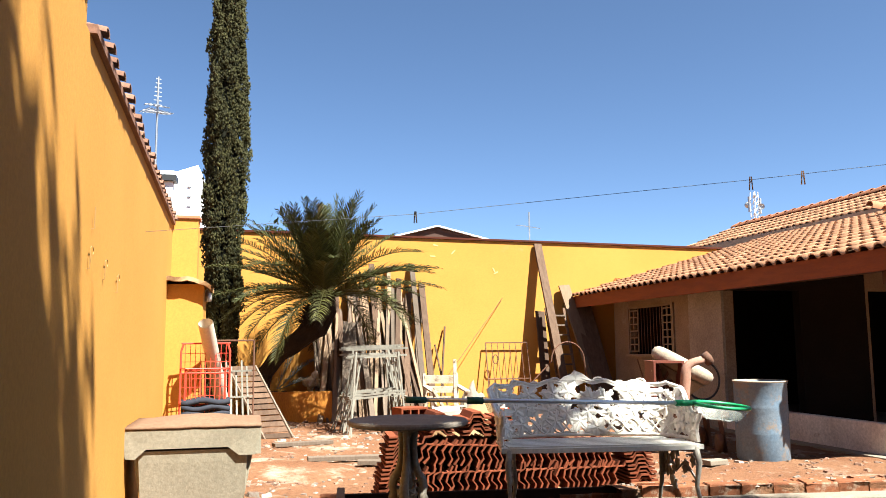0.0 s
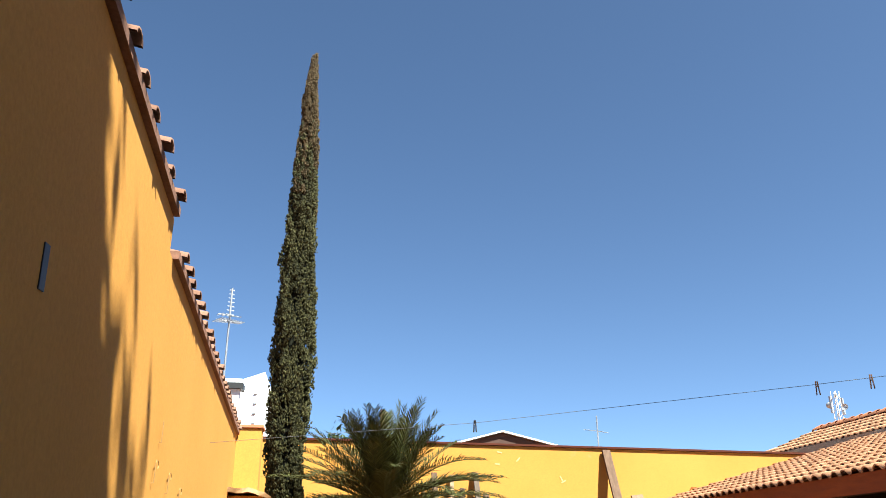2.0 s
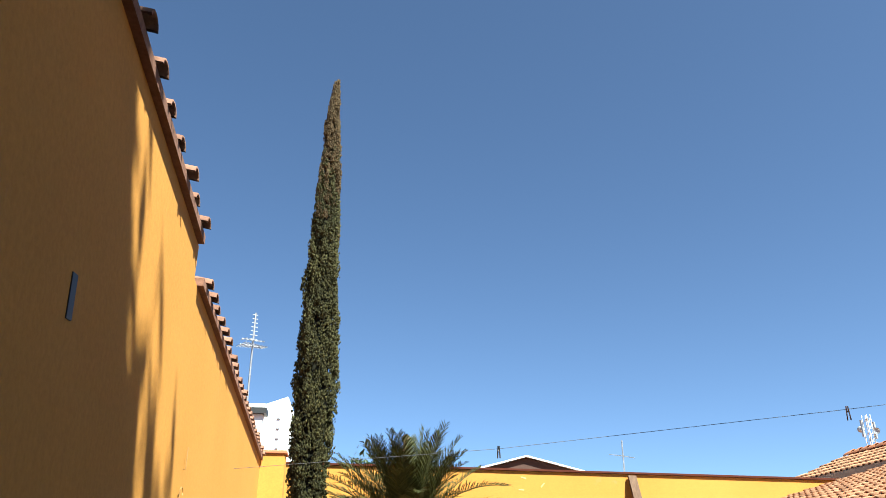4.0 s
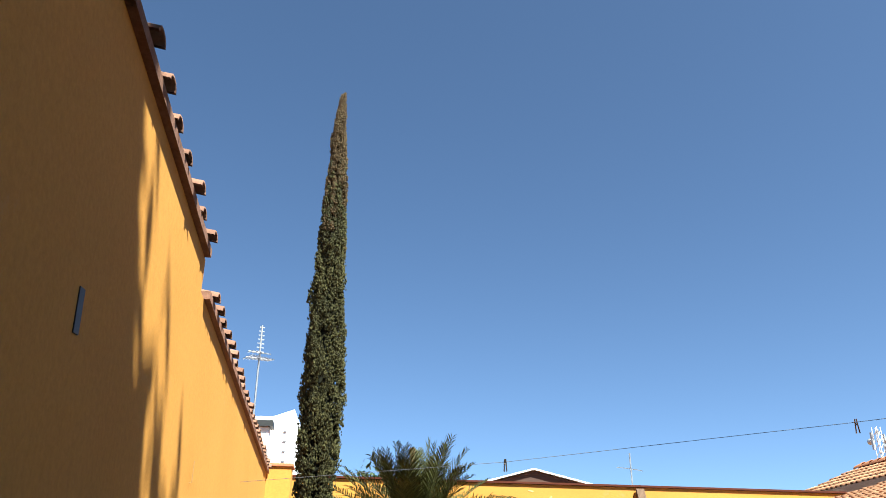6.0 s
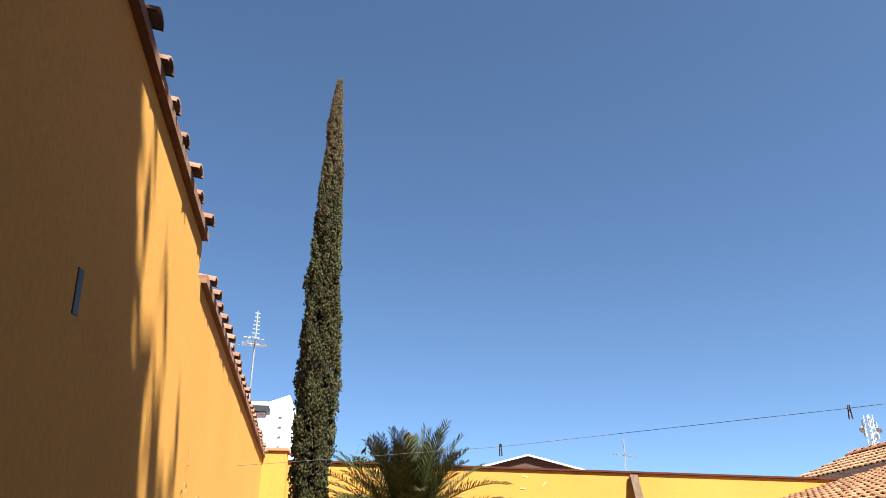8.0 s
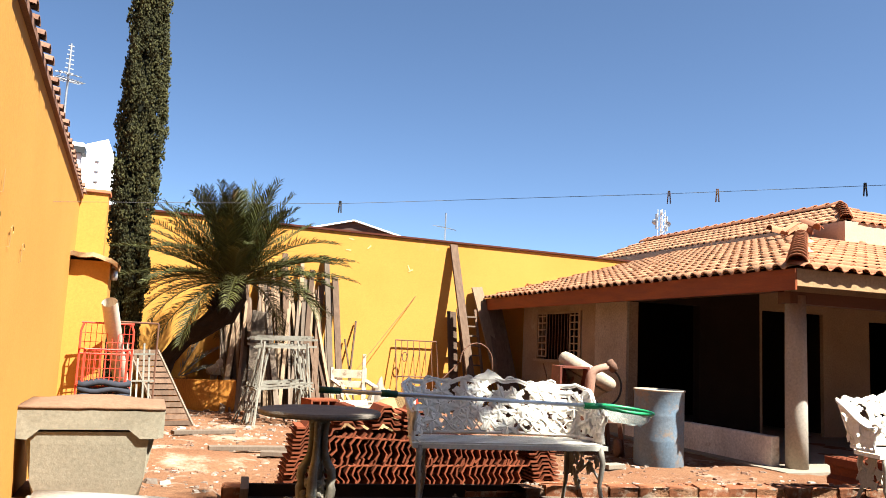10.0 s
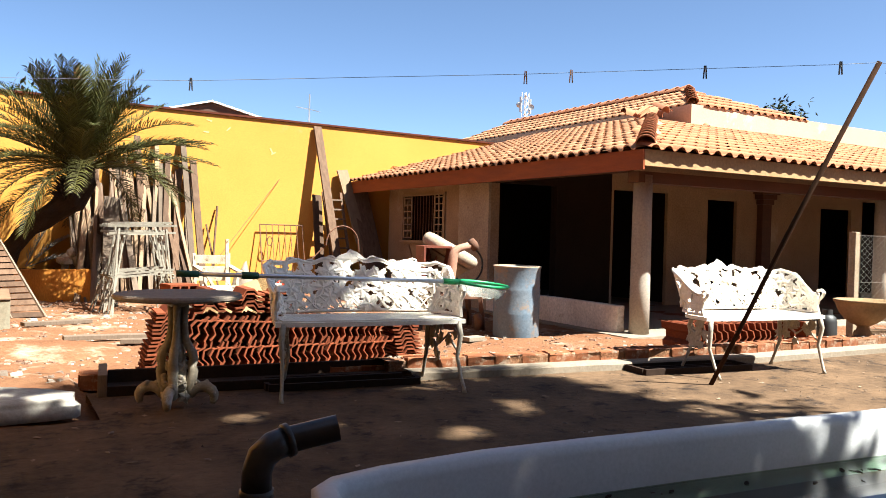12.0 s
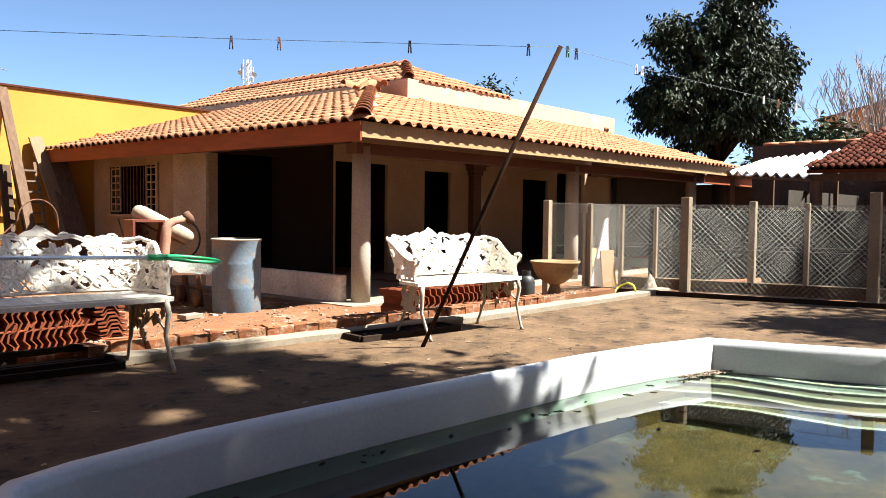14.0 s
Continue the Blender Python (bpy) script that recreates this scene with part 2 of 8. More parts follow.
def deck_strip(x0, x1, ya, yb, n):
    """Deck top between two curves over x, with a side down."""
    cols = []
    for i in range(n + 1):
        x = x0 + (x1 - x0) * i / n
        cols.append([bm.verts.new((x, ya(x), z)) for z in (-1.5,)] + [bm.verts.new((x, ya(x) + (yb(x) - ya(x)) * k / 6, 0.004 * noise.noise((x * 2, k, 1)))) for k in range(7)] + [bm.verts.new((x, yb(x), -1.5))])
    for a, b in zip(cols, cols[1:]):
        for k in range(8):
            bm.faces.new((a[k], b[k], b[k + 1], a[k + 1]))


deck_strip(POOL_W, 6.03, lambda x: along(RIM_N, x), lambda x: kerb_y(x) + 0.06, 44)
deck_strip(6.03, 6.9, lambda x: along(RIM_E, x), lambda x: kerb_y(x) + 0.06, 8)
deck_strip(6.9, 9.6, lambda x: -6, lambda x: kerb_y(x) + 0.06, 16)
deck_strip(0.5, POOL_W, lambda x: 2.6, lambda x: kerb_y(x) + 0.06, 3)
deck_strip(-0.72, 0.5, lambda x: 2.6, lambda x: 4.45, 6)
deck_strip(-0.72, POOL_W, lambda x: -6, lambda x: 2.6, 6)
deck_strip(POOL_W, 6.9, lambda x: -6, lambda x: POOL_S, 12)
bmesh.ops.recalc_face_normals(bm, faces=bm.faces)
tagged(obj("pavement_deck", bm, M["concrete"]), "worn brown concrete pool deck with dark stains, sun dapples in its mottling", "deck", kind="structure")


def pool_outline(inset):
    """The pool's outline, moved inwards from its rim."""
    ring = [(6.9, POOL_S)] + list(RIM_E)[::-1] + list(RIM_N)[::-1][1:] + [(POOL_W, POOL_S)]
    pts = []
    for k in range(len(ring)):
        p, q, s = Vector(ring[k - 1]), Vector(ring[k]), Vector(ring[(k + 1) % len(ring)])
        a, b = (q - p).normalized(), (s - q).normalized()
        na, nb = Vector((-a.y, a.x)), Vector((-b.y, b.x))
        m = (na + nb) / (1 + na.dot(nb))
        pts.append((q.x + m.x * inset, q.y + m.y * inset))
    return pts


bm = bmesh.new()
prof = ((-0.02, -0.05), (-0.02, 0.035), (0.0, 0.05), (0.055, 0.052), (0.075, 0.04), (0.09, 0.0), (0.107, -0.185))
rings = [[bm.verts.new((x, y, z)) for x, y in pool_outline(i)] for i, z in prof]
for a, b in zip(rings, rings[1:]):
    for k in range(len(a)):
        j = (k + 1) % len(a)
        bm.faces.new((a[k], a[j], b[j], b[k]))
for a, b in zip(rings[4:], rings[5:]):
    bm.edges.get((a[4], b[4])).smooth = False
bmesh.ops.recalc_face_normals(bm, faces=bm.faces)
pool = tagged(obj("swimming_pool", bm, M["pool"], smooth=True), "white fibreglass swimming pool shell half full of murky water", "pool")


# ---- structure: walls ----
def lw_x(y):
    return -0.655 - 0.0303 * (y - 2.7)


def strip_wall(name, ya, yb, z1, label, z0=-0.6, thick=0.22):
    bm = bmesh.new()
    a, b = lw_x(ya), lw_x(yb)
    prism(bm, [(a, ya), (b, yb), (b - thick, yb), (a - thick, ya)], z0, z1)
    bmesh.ops.recalc_face_normals(bm, faces=bm.faces)
    return tagged(obj(name, bm, M["yellow"]), label, "wall", kind="structure")


strip_wall("wall_west_near", -6.0, 3.53, 2.585, "tall yellow painted boundary wall topped with clay tiles")
strip_wall("wall_west_far", 3.53, 9.3, 2.42, "yellow painted boundary wall topped with clay tiles")
bm = bx(-1.08, 9.30, -0.6, -0.58, 9.56, 2.50)
tagged(obj("wall_west_pier", bm, M["yellow"]), "yellow end pier of the boundary wall", "wall", kind="structure")
bm = bx(-0.84, 8.72, -0.6, -0.47, 9.298, 1.72)
tagged(obj("wall_west_buttress", bm, M["yellow"]), "yellow stepped buttress at the wall's end", "wall", kind="structure")
bm = bmesh.new()
for i in range(9):
    x = -0.87 + 0.48 * i / 8
    z = 1.79 - 0.09 * max(0, (i - 4) / 4) ** 2 + 0.008 * math.sin(i * 1.9)
    ring = [bm.verts.new((x, y, zz)) for y, zz in ((8.62, z - 0.045), (8.62 - 0.015 * math.sin(i), z), (9.296, z + 0.02), (9.296, z - 0.045))]
    if i:
        for q in range(4):
            bm.faces.new((last[q], ring[q], ring[(q + 1) % 4], last[(q + 1) % 4]))
    last = ring
bmesh.ops.recalc_face_normals(bm, faces=bm.faces)
tagged(obj("trim_buttress_cap", bm, M["fascia_pale"]), "sloping pale cap of the buttress", "wall cap", kind="structure")
tagged(obj("trim_pier_cap", bx(-1.1, 9.28, 2.503, -0.56, 9.58, 2.54, bevel=0.008), M["tile"]), "clay cap on the pier", "wall cap", kind="structure")
tagged(obj("wall_west_low", bx(-1.2, 9.56, -0.6, -0.98, 15.17, 1.9), M["yellow"]), "low yellow boundary wall in the corner", "wall", kind="structure")

bm = bmesh.new()
prism(bm, [(-6.0, 15.17), (10.6, 15.17), (10.6, 15.38), (-6.0, 15.38)], -0.6, 3.12)
bmesh.ops.recalc_face_normals(bm, faces=bm.faces)
for v in bm.verts:
    if v.co.z > 3:
        v.co.z = 3.2 - 0.0115 * (v.co.x + 0.1)
tagged(obj("wall_north", bm, M["yellow"]), "long sunlit yellow painted rear wall", "wall", kind="structure")
bm = bmesh.new()
slab(bm, (-6.0, 15.27, 3.29), (10.6, 15.27, 3.10), 0.27, 0.036)
tagged(obj("trim_north_cap", bm, M["tile_dark"]), "thin brown coping along the rear wall", "wall cap", kind="structure")

# ---- structure: the house ----
HX, FY, COLY = 7.0, 10.57, 7.5
bm = wall_with_holes(bmesh.new(), HX + 2.4, 19.35, -0.4, 2.78,
                     [(9.45, 10.75, -0.2, 1.86), (11.8, 12.6, -0.2, 1.79), (15.2, 16.25, -0.2, 1.75), (16.65, 17.8, -0.2, 1.95)],
                     lambda u, z, s: (u, FY + 0.07 * s, z))
tagged(obj("wall_facade", bm, M["facade"]), "unpainted plaster house front with empty dark doorways", "wall", kind="structure")
bm = wall_with_holes(bmesh.new(), FY + 0.165, 14.5, -0.4, 2.2, [(12.2, 13.87, 0.88, 1.76)], lambda u, z, s: (HX + 0.16 * s, u, z))
tagged(obj("wall_house_west", bm, M["plaster"]), "grey unpainted plaster wall with a barred window", "wall", kind="structure")
tagged(obj("wall_pier", bx(HX - 0.05, 10.735, -0.4, HX - 0.003, 11.67, 1.86), M["pier"]), "pale plastered pier beside the open bay", "wall", kind="structure")
tagged(obj("wall_low", bx(HX - 0.06, 7.66, -0.4, HX + 0.07, 10.732, 0.15, bevel=0.01), mat("dirty_whitewash", (0.76, 0.69, 0.62), 0.9, (0.42, 0.34, 0.27), 1.8, 1.0, 30, 0.2, spots=(0.3, 0.2, 0.13), spot_scale=2.6, spot_at=0.6, spec=0.15)), "low whitewashed wall closing the veranda's end", "wall", kind="structure")
# second piece is the wall left of the doorway, coloured dark for shade
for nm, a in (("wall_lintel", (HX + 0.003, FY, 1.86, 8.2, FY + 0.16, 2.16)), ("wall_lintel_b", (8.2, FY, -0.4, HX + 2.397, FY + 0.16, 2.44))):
    tagged(obj(nm, bx(*a), M["dark"]), "lintel and side wall of the open bay, coloured dark for shade", "wall", kind="structure")
# closing walls of the rooms behind the doorways, their shade put into the colour
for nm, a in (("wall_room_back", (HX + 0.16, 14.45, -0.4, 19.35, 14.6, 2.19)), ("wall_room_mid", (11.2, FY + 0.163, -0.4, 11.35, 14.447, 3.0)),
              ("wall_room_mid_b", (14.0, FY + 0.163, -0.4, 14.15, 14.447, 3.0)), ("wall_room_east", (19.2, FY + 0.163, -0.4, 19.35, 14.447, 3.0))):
    tagged(obj(nm, bx(*a), M["dark"]), "inner wall coloured dark for the rooms' shade", "wall", kind="structure")
tagged(obj("ceiling", bx(HX + 0.17, FY + 0.17, 2.2, 19.19, 14.44, 2.28), M["dark"]), "inner room ceiling coloured dark for shade", "ceiling", kind="structure")
tagged(obj("floor", bx(6.75, 7.2, -0.6, 19.35, 14.6, -0.195), M["kerb"]), "dusty cement veranda floor", "floor", kind="structure")
tagged(obj("wall_neighbour_gap", bx(10.7, 14.61, -0.4, 19.3, 15.16, 3.0), M["plaster"]), "plain rear house wall", "wall", kind="structure")


M["beam"] = mat("dark_varnished_beam", (0.0872, 0.0312, 0.0125), 0.6, (0.0562, 0.02, 0.00872), 2.0, 0.8, 30, 0.15, stretch=(1, 1, 8))
M["column"] = mat("pale_cement_column", (0.325, 0.281, 0.231), 0.9, (0.262, 0.218, 0.174), 2.0, 0.8, 35, 0.25, spec=0.2)


def column(x, y):
    c = thing("column", x, y, -0.2, label="round grey cement veranda column", category="column", group="veranda columns")
    part("shaft", lathe(bmesh.new(), [(0.128, -0.1), (0.125, 0.6), (0.121, 1.4), (0.118, 2.02)], 24), M["column"], c, smooth=True)
    return c


for x in (7.17, 12.34, 17.46):
    column(x, COLY)
# pilaster with a corbelled head on the front wall
p = thing("pilaster", 13.32, FY - 0.08, -0.2, label="dark red brick pilaster with corbelled head", category="pilaster")
part("shaft", bx(-0.13, -0.06, 0, 0.13, 0.077, 1.95), M["beam"], p)
for k in range(3):
    part("corbel", bx(-0.16 - 0.05 * k, -0.09 - 0.03 * k, 1.953 + 0.1 * k, 0.16 + 0.05 * k, 0.077, 2.05 + 0.1 * k), M["beam"], p)

# beams and fascia
tagged(obj("trim_beam_south", bx(7.0, COLY - 0.1, 1.72, 18.0, COLY + 0.1, 1.86), M["beam"]), "dark red timber beam over the columns", "beam", kind="structure")
tagged(obj("trim_beam_west", bx(6.9, COLY + 0.103, 1.862, 7.1, 11.75, 1.96), M["beam"]), "dark red timber beam over the open bay", "beam", kind="structure")
tagged(obj("trim_fascia_south", bx(6.412, 6.690, 1.845, 18.1, 6.72, 2.03), M["fascia_pale"]), "weathered pale fascia board under the eave", "fascia", kind="structure")
tagged(obj("trim_fascia_west", bx(6.385, 6.690, 1.80, 6.409, 15.1, 2.03), M["fascia"]), "orange-brown varnished fascia board", "fascia", kind="structure")
# upper storey block
tagged(obj("wall_upper_south", bx(11.10, 10.40, 2.5, 19.15, 10.555, 3.51), M["parapet"]), "cream rendered upper parapet wall in full sun", "wall", kind="structure")
tagged(obj("wall_upper_west", bx(11.10, 10.557, 2.5, 11.25, 21.0, 3.50), M["parapet"]), "shaded render upper side wall", "wall", kind="structure")

# ---- roofs ----
SL = 0.283
CS = 1 / math.hypot(1, SL)


def tile_mesh(name, w=0.2, ln=0.42):
    """One S-shaped clay tile: arched cover, shallow channel, a thick lower lip."""
    prof = ((0, 0.0), (0.028, 0.034), (0.07, 0.047), (0.112, 0.034), (0.14, 0.0), (0.17, -0.012), (0.214, 0.004))
    bm = bmesh.new()
    rows = []
    for k, (d, lift, f) in enumerate(((0, 0.028, 1.0), (ln, 0.0, 0.9))):
        rows.append([bm.verts.new((u * w / 0.2, d, z * f + lift)) for u, z in prof])
    low = [bm.verts.new((u * w / 0.2, 0.004, z + 0.028 - 0.018)) for u, z in prof]
    for i in range(len(prof) - 1):
        bm.faces.new((rows[0][i], rows[0][i + 1], rows[1][i + 1], rows[1][i]))
        bm.faces.new((low[i], low[i + 1], rows[0][i + 1], rows[0][i]))
    me = bpy.data.meshes.new(name)
    for f in bm.faces:
        f.smooth = True
    bm.to_mesh(me)
    bm.free()
    return me


TILE = tile_mesh("tile")
TILE.materials.append(M["tile"])
TILE_V = [v.co.copy() for v in TILE.vertices]
TILE_F = [tuple(p.vertices) for p in TILE.polygons]


def tiled(roof, o, e, up, length, rise, inside, nearest, budget=0, seed=1, course=0.37, w=0.2, material=None, jitter=0.006, over=0.10):
    """Tiles over a slope: o eave corner, e along it, up the slope; inside(u, v) tells the slope's outline. The nearest are objects."""
    rng = random.Random(seed)
    o, e, up = Vector(o), Vector(e).normalized(), Vector(up).normalized()
    nrm = e.cross(up).normalized()
    base = Matrix((e, up, nrm)).transposed()
    spots = []
    for j in range(int(rise / course) + 1):
        for i in range(int(length / w)):
            if inside((i + 0.5) * w, (j + 0.45) * course):
                p = o + e * (i * w + rng.uniform(-jitter, jitter)) + up * (j * course - over + rng.uniform(-jitter, jitter)) + nrm * (0.012 + rng.uniform(0, jitter))
                spots.append((p, rng.uniform(-0.02, 0.02)))
    spots.sort(key=lambda s: (s[0] - Vector(nearest)).length)
    one = TILE
    if material and budget:
        one = TILE.copy()
        one.materials.clear()
        one.materials.append(material)
    for p, a in spots[:budget]:
        ob = new("roof_tile", one)
        ob.parent = roof
        ob.matrix_basis = roof.matrix_basis.inverted() @ Matrix.Translation(p) @ (base @ Matrix.Rotation(a, 3, "Z")).to_4x4()
    vs, fs = [], []
    for p, a in spots[budget:]:
        r = base @ Matrix.Rotation(a, 3, "Z")
        k = len(vs)
        vs += [p + r @ Vector((v.x * w / 0.2, v.y, v.z)) for v in TILE_V]
        fs += [tuple(k + i for i in f) for f in TILE_F]
    if fs:
        me = bpy.data.meshes.new("roof_tiles")
        me.from_pydata(vs, [], fs)
        for q in me.polygons:
            q.use_smooth = True
        me.materials.append(material or M["tile"])
        ob = new("roof_tiles", me)
        ob.parent = roof
        ob.matrix_parent_inverse = roof.matrix_basis.inverted()
        tagged(ob, kind="stuff")


def panel(name, corners, thick, material, label, category="roof", kind="structure"):
    """A sloping sheet with thickness below its corners."""
    bm = bmesh.new()
    a = [bm.verts.new(c) for c in corners]
    b = [bm.verts.new(Vector(c) - Vector((0, 0, thick))) for c in corners]
    bm.faces.new(a)
    bm.faces.new(b[::-1])
    for i in range(len(a)):
        j = (i + 1) % len(a)
        bm.faces.new((a[j], a[i], b[i], b[j]))
    bmesh.ops.recalc_face_normals(bm, faces=bm.faces)
    return tagged(obj(name, bm, material), label, category, kind=kind)


EX, EY, EZ = 6.42, 6.70, 2.03
TOPY, TOPX = 10.40, 11.10


def roof_z(d):
    return EZ + SL * d


roof_s = panel("roof_south", [(EX, EY, EZ), (18.1, EY, EZ), (18.1, TOPY, roof_z(TOPY - EY)), (EX + TOPY - EY, TOPY, roof_z(TOPY - EY))], 0.07, M["fascia"], "hipped veranda roof of orange clay tiles")
k = TOPX - EX
roof_w = panel("roof_west", [(EX, EY, EZ), (TOPX, EY + k, roof_z(k)), (TOPX, 15.16, roof_z(k)), (EX, 15.16, EZ)], 0.07, M["fascia"], "hipped house roof of pale orange clay tiles")
panel("roof_fill", [(EX + TOPY - EY, TOPY, roof_z(TOPY - EY)), (TOPX, TOPY, roof_z(TOPY - EY)), (TOPX, EY + k, roof_z(k))], 0.07, M["tile"], "clay tiled corner of the roof")


def hip_tiles(roof, a, b, n, r=0.11, label=""):
    a, b = Vector(a), Vector(b)
    d = (b - a).normalized()
    side = d.cross(Vector((0, 0, 1))).normalized()
    upv = side.cross(d)
    for i in range(n):
        p = a + (b - a) * i / n
        q = p + (b - a) / n * 1.18
        bm = bmesh.new()
        rings = []
        for c, rr, lift in ((p, r * 1.08, 0.03), (q, r * 0.88, 0.0)):
            rings.append([[bm.verts.new(c + side * math.cos(t) * (rr - th) + upv * (math.sin(t) * (rr - th) * 0.9 + lift - 0.02)) for t in (math.pi * s / 6 for s in range(7))] for th in (0, 0.016)])
        for x in range(6):
            bm.faces.new((rings[0][0][x], rings[0][0][x + 1], rings[1][0][x + 1], rings[1][0][x]))
            bm.faces.new((rings[0][1][x + 1], rings[0][1][x], rings[1][1][x], rings[1][1][x + 1]))
            bm.faces.new((rings[0][0][x + 1], rings[0][0][x], rings[0][1][x], rings[0][1][x + 1]))
        part("ridge_tile", bm, M["tile_ridge"], roof, smooth=True)


M["tile_ridge"] = mat("red_ridge_tile", (0.312, 0.125, 0.0562), 0.85, (0.25, 0.0872, 0.0374), 6.0, 0.7, 60, 0.2, rand=0.3)
tiled(roof_s, (EX, EY, EZ), (1, 0, 0), (0, CS, SL * CS), 18.1 - EX, (TOPY - EY) / CS, lambda u, v: u > v * CS - 0.1, (6.5, 6.7, 2), 280, 1, over=0.092)
tiled(roof_w, (EX, 15.16, EZ), (0, -1, 0), (CS, 0, SL * CS), 15.16 - EY, k / CS, lambda u, v: (15.16 - EY - u) > v * CS - 0.1, (6.5, 6.7, 2), 280, 2, material=M["tile_pale"])
hip_tiles(roof_s, (EX - 0.02, EY - 0.02, EZ + 0.05), (EX + 4.3, EY + 4.3, roof_z(4.3) + 0.05), 13)

# added infill that stops a patch of sun on the front wall
bm = bmesh.new()
a = [bm.verts.new((x, y, z)) for x in (18.0, 18.09) for y, z in ((7.4, 1.9), (10.4, 1.9), (10.4, roof_z(3.7) - 0.08), (7.4, roof_z(0.7) - 0.08))]
for f in ((0, 1, 2, 3), (7, 6, 5, 4), (0, 4, 5, 1), (1, 5, 6, 2), (2, 6, 7, 3), (3, 7, 4, 0)):
    bm.faces.new([a[i] for i in f])
tagged(obj("wall_gable_east", bm, M["plaster"]), "plaster infill added at the roof's east end to block sun", "wall", kind="structure")

# upper roof: hipped, its ridge running back
UX, UY, UZ, UK, UE, LOW = 11.22, 10.48, 3.50, 1.7, 19.4, SL
SL = 0.40
CS = 1 / math.hypot(1, SL)
panel("roof_upper_south", [(UX, UY, UZ), (UX + 2 * UK, UY, UZ), (UX + UK, UY + UK, UZ + SL * UK)], 0.06, M["tile"], "upper hipped roof of clay tiles")
ru = bpy.data.objects["roof_upper_south"]
rw = panel("roof_upper_west", [(UX, UY, UZ), (UX + UK, UY + UK, UZ + SL * UK), (UX + UK, UE - 0.3, UZ + SL * UK), (UX, UE, UZ)], 0.06, M["tile"], "upper roof slope of pale clay tiles")
tiled(ru, (UX, UY, UZ), (1, 0, 0), (0, CS, SL * CS), 2 * UK, UK / CS, lambda u, v: v * CS - 0.05 < u < 2 * UK - v * CS, (11, 10, 3), 0, 3)
tiled(rw, (UX, UE, UZ), (0, -1, 0), (CS, 0, SL * CS), UE - UY, UK / CS, lambda u, v: (UE - UY - u) > v * CS - 0.05 and u > v * 0.15, (11, 10, 3), 0, 4, material=M["tile_pale"])
hip_tiles(ru, (UX, UY, UZ + 0.05), (UX + UK, UY + UK, UZ + SL * UK + 0.05), 7)
hip_tiles(rw, (UX + UK, UY + UK, UZ + SL * UK + 0.05), (UX + UK, UE - 0.3, UZ + SL * UK + 0.05), 22)
SL = LOW
CS = 1 / math.hypot(1, SL)

# ---- water ----
def water_mat():
    m = bpy.data.materials.new("pool_water")
    m.use_nodes = True
    n, l = m.node_tree.nodes, m.node_tree.links
    b = n["Principled BSDF"]
    b.inputs["Base Color"].default_value = (0.30, 0.44, 0.36, 1)
    b.inputs["Roughness"].default_value = 0.01
    b.inputs["IOR"].default_value = 1.33
    b.inputs["Transmission Weight"].default_value = 1.0
    t = n.new("ShaderNodeTexNoise")
    t.inputs["Scale"].default_value = 3.0
    bp = n.new("ShaderNodeBump")
    bp.inputs["Strength"].default_value = 0.04
    bp.inputs["Distance"].default_value = 0.02
    l.new(t.outputs["Fac"], bp.inputs["Height"])
    l.new(bp.outputs[0], b.inputs["Normal"])
    return m


bm = bmesh.new()
WATER_Z = -0.19
bm.faces.new([bm.verts.new((x, y, WATER_Z)) for x, y in pool_outline(0.1)])
water = tagged(obj("water", bm, water_mat()), "still greenish pool water mirroring sky and trees", "water", kind="structure")
water.visible_shadow = False



# ---- more materials ----
M["cast"] = mat("white_painted_cast_metal", (0.80, 0.74, 0.65), 0.5, (0.66, 0.58, 0.47), 6.0, 0.5, 40, 0.1, spots=(0.42, 0.34, 0.24), spot_scale=14, spot_at=0.68)
M["leg"] = mat("worn_cast_leg", (0.374, 0.33, 0.268), 0.6, (0.25, 0.206, 0.156), 9.0, 0.9, 50, 0.15, spots=(0.162, 0.118, 0.0808), spot_scale=16, spot_at=0.6)
M["old_cast"] = mat("weathered_cast_metal", (0.36, 0.305, 0.225), 0.65, (0.17, 0.13, 0.085), 8.0, 0.8, 50, 0.2, spots=(0.412, 0.387, 0.337), spot_scale=10, spot_at=0.56)
M["table_top"] = mat("grey_stone_top", (0.225, 0.181, 0.138), 0.75, (0.125, 0.0968, 0.0718), 7.0, 1.0, 60, 0.15)
M["clay"] = mat("stacked_clay_tile", (0.175, 0.046, 0.019), 0.9, (0.11, 0.028, 0.013), 8.0, 0.8, 50, 0.25, rand=0.3, island=0.3, spec=0.12)
M["tank"] = mat("fibre_cement", (0.262, 0.225, 0.162), 0.9, (0.194, 0.162, 0.112), 2.5, 0.8, 40, 0.25, spots=(0.343, 0.325, 0.281), spot_scale=4, spot_at=0.66, spec=0.2)
M["dust"] = mat("red_dusted_lid", (0.181, 0.106, 0.0655), 0.95, (0.138, 0.078, 0.0468), 3.0, 0.8, 40, 0.2, spec=0.1)
M["white_slab"] = mat("pale_cement_slab", (0.50, 0.46, 0.40), 0.9, (0.36, 0.31, 0.25), 2.0, 0.9, 30, 0.35, spots=(0.35, 0.25, 0.17), spot_scale=2.2, spot_at=0.6, spec=0.15)
M["wood"] = mat("old_timber", (0.15, 0.092, 0.058), 0.85, (0.06, 0.032, 0.019), 3.0, 0.9, 30, 0.3, rand=0.4, stretch=(6, 6, 0.7), spec=0.2)
M["wood_grey"] = mat("grey_weathered_timber", (0.169, 0.125, 0.0904), 0.9, (0.106, 0.0749, 0.053), 3.0, 0.9, 30, 0.3, rand=0.3, stretch=(6, 6, 0.7), spec=0.2)
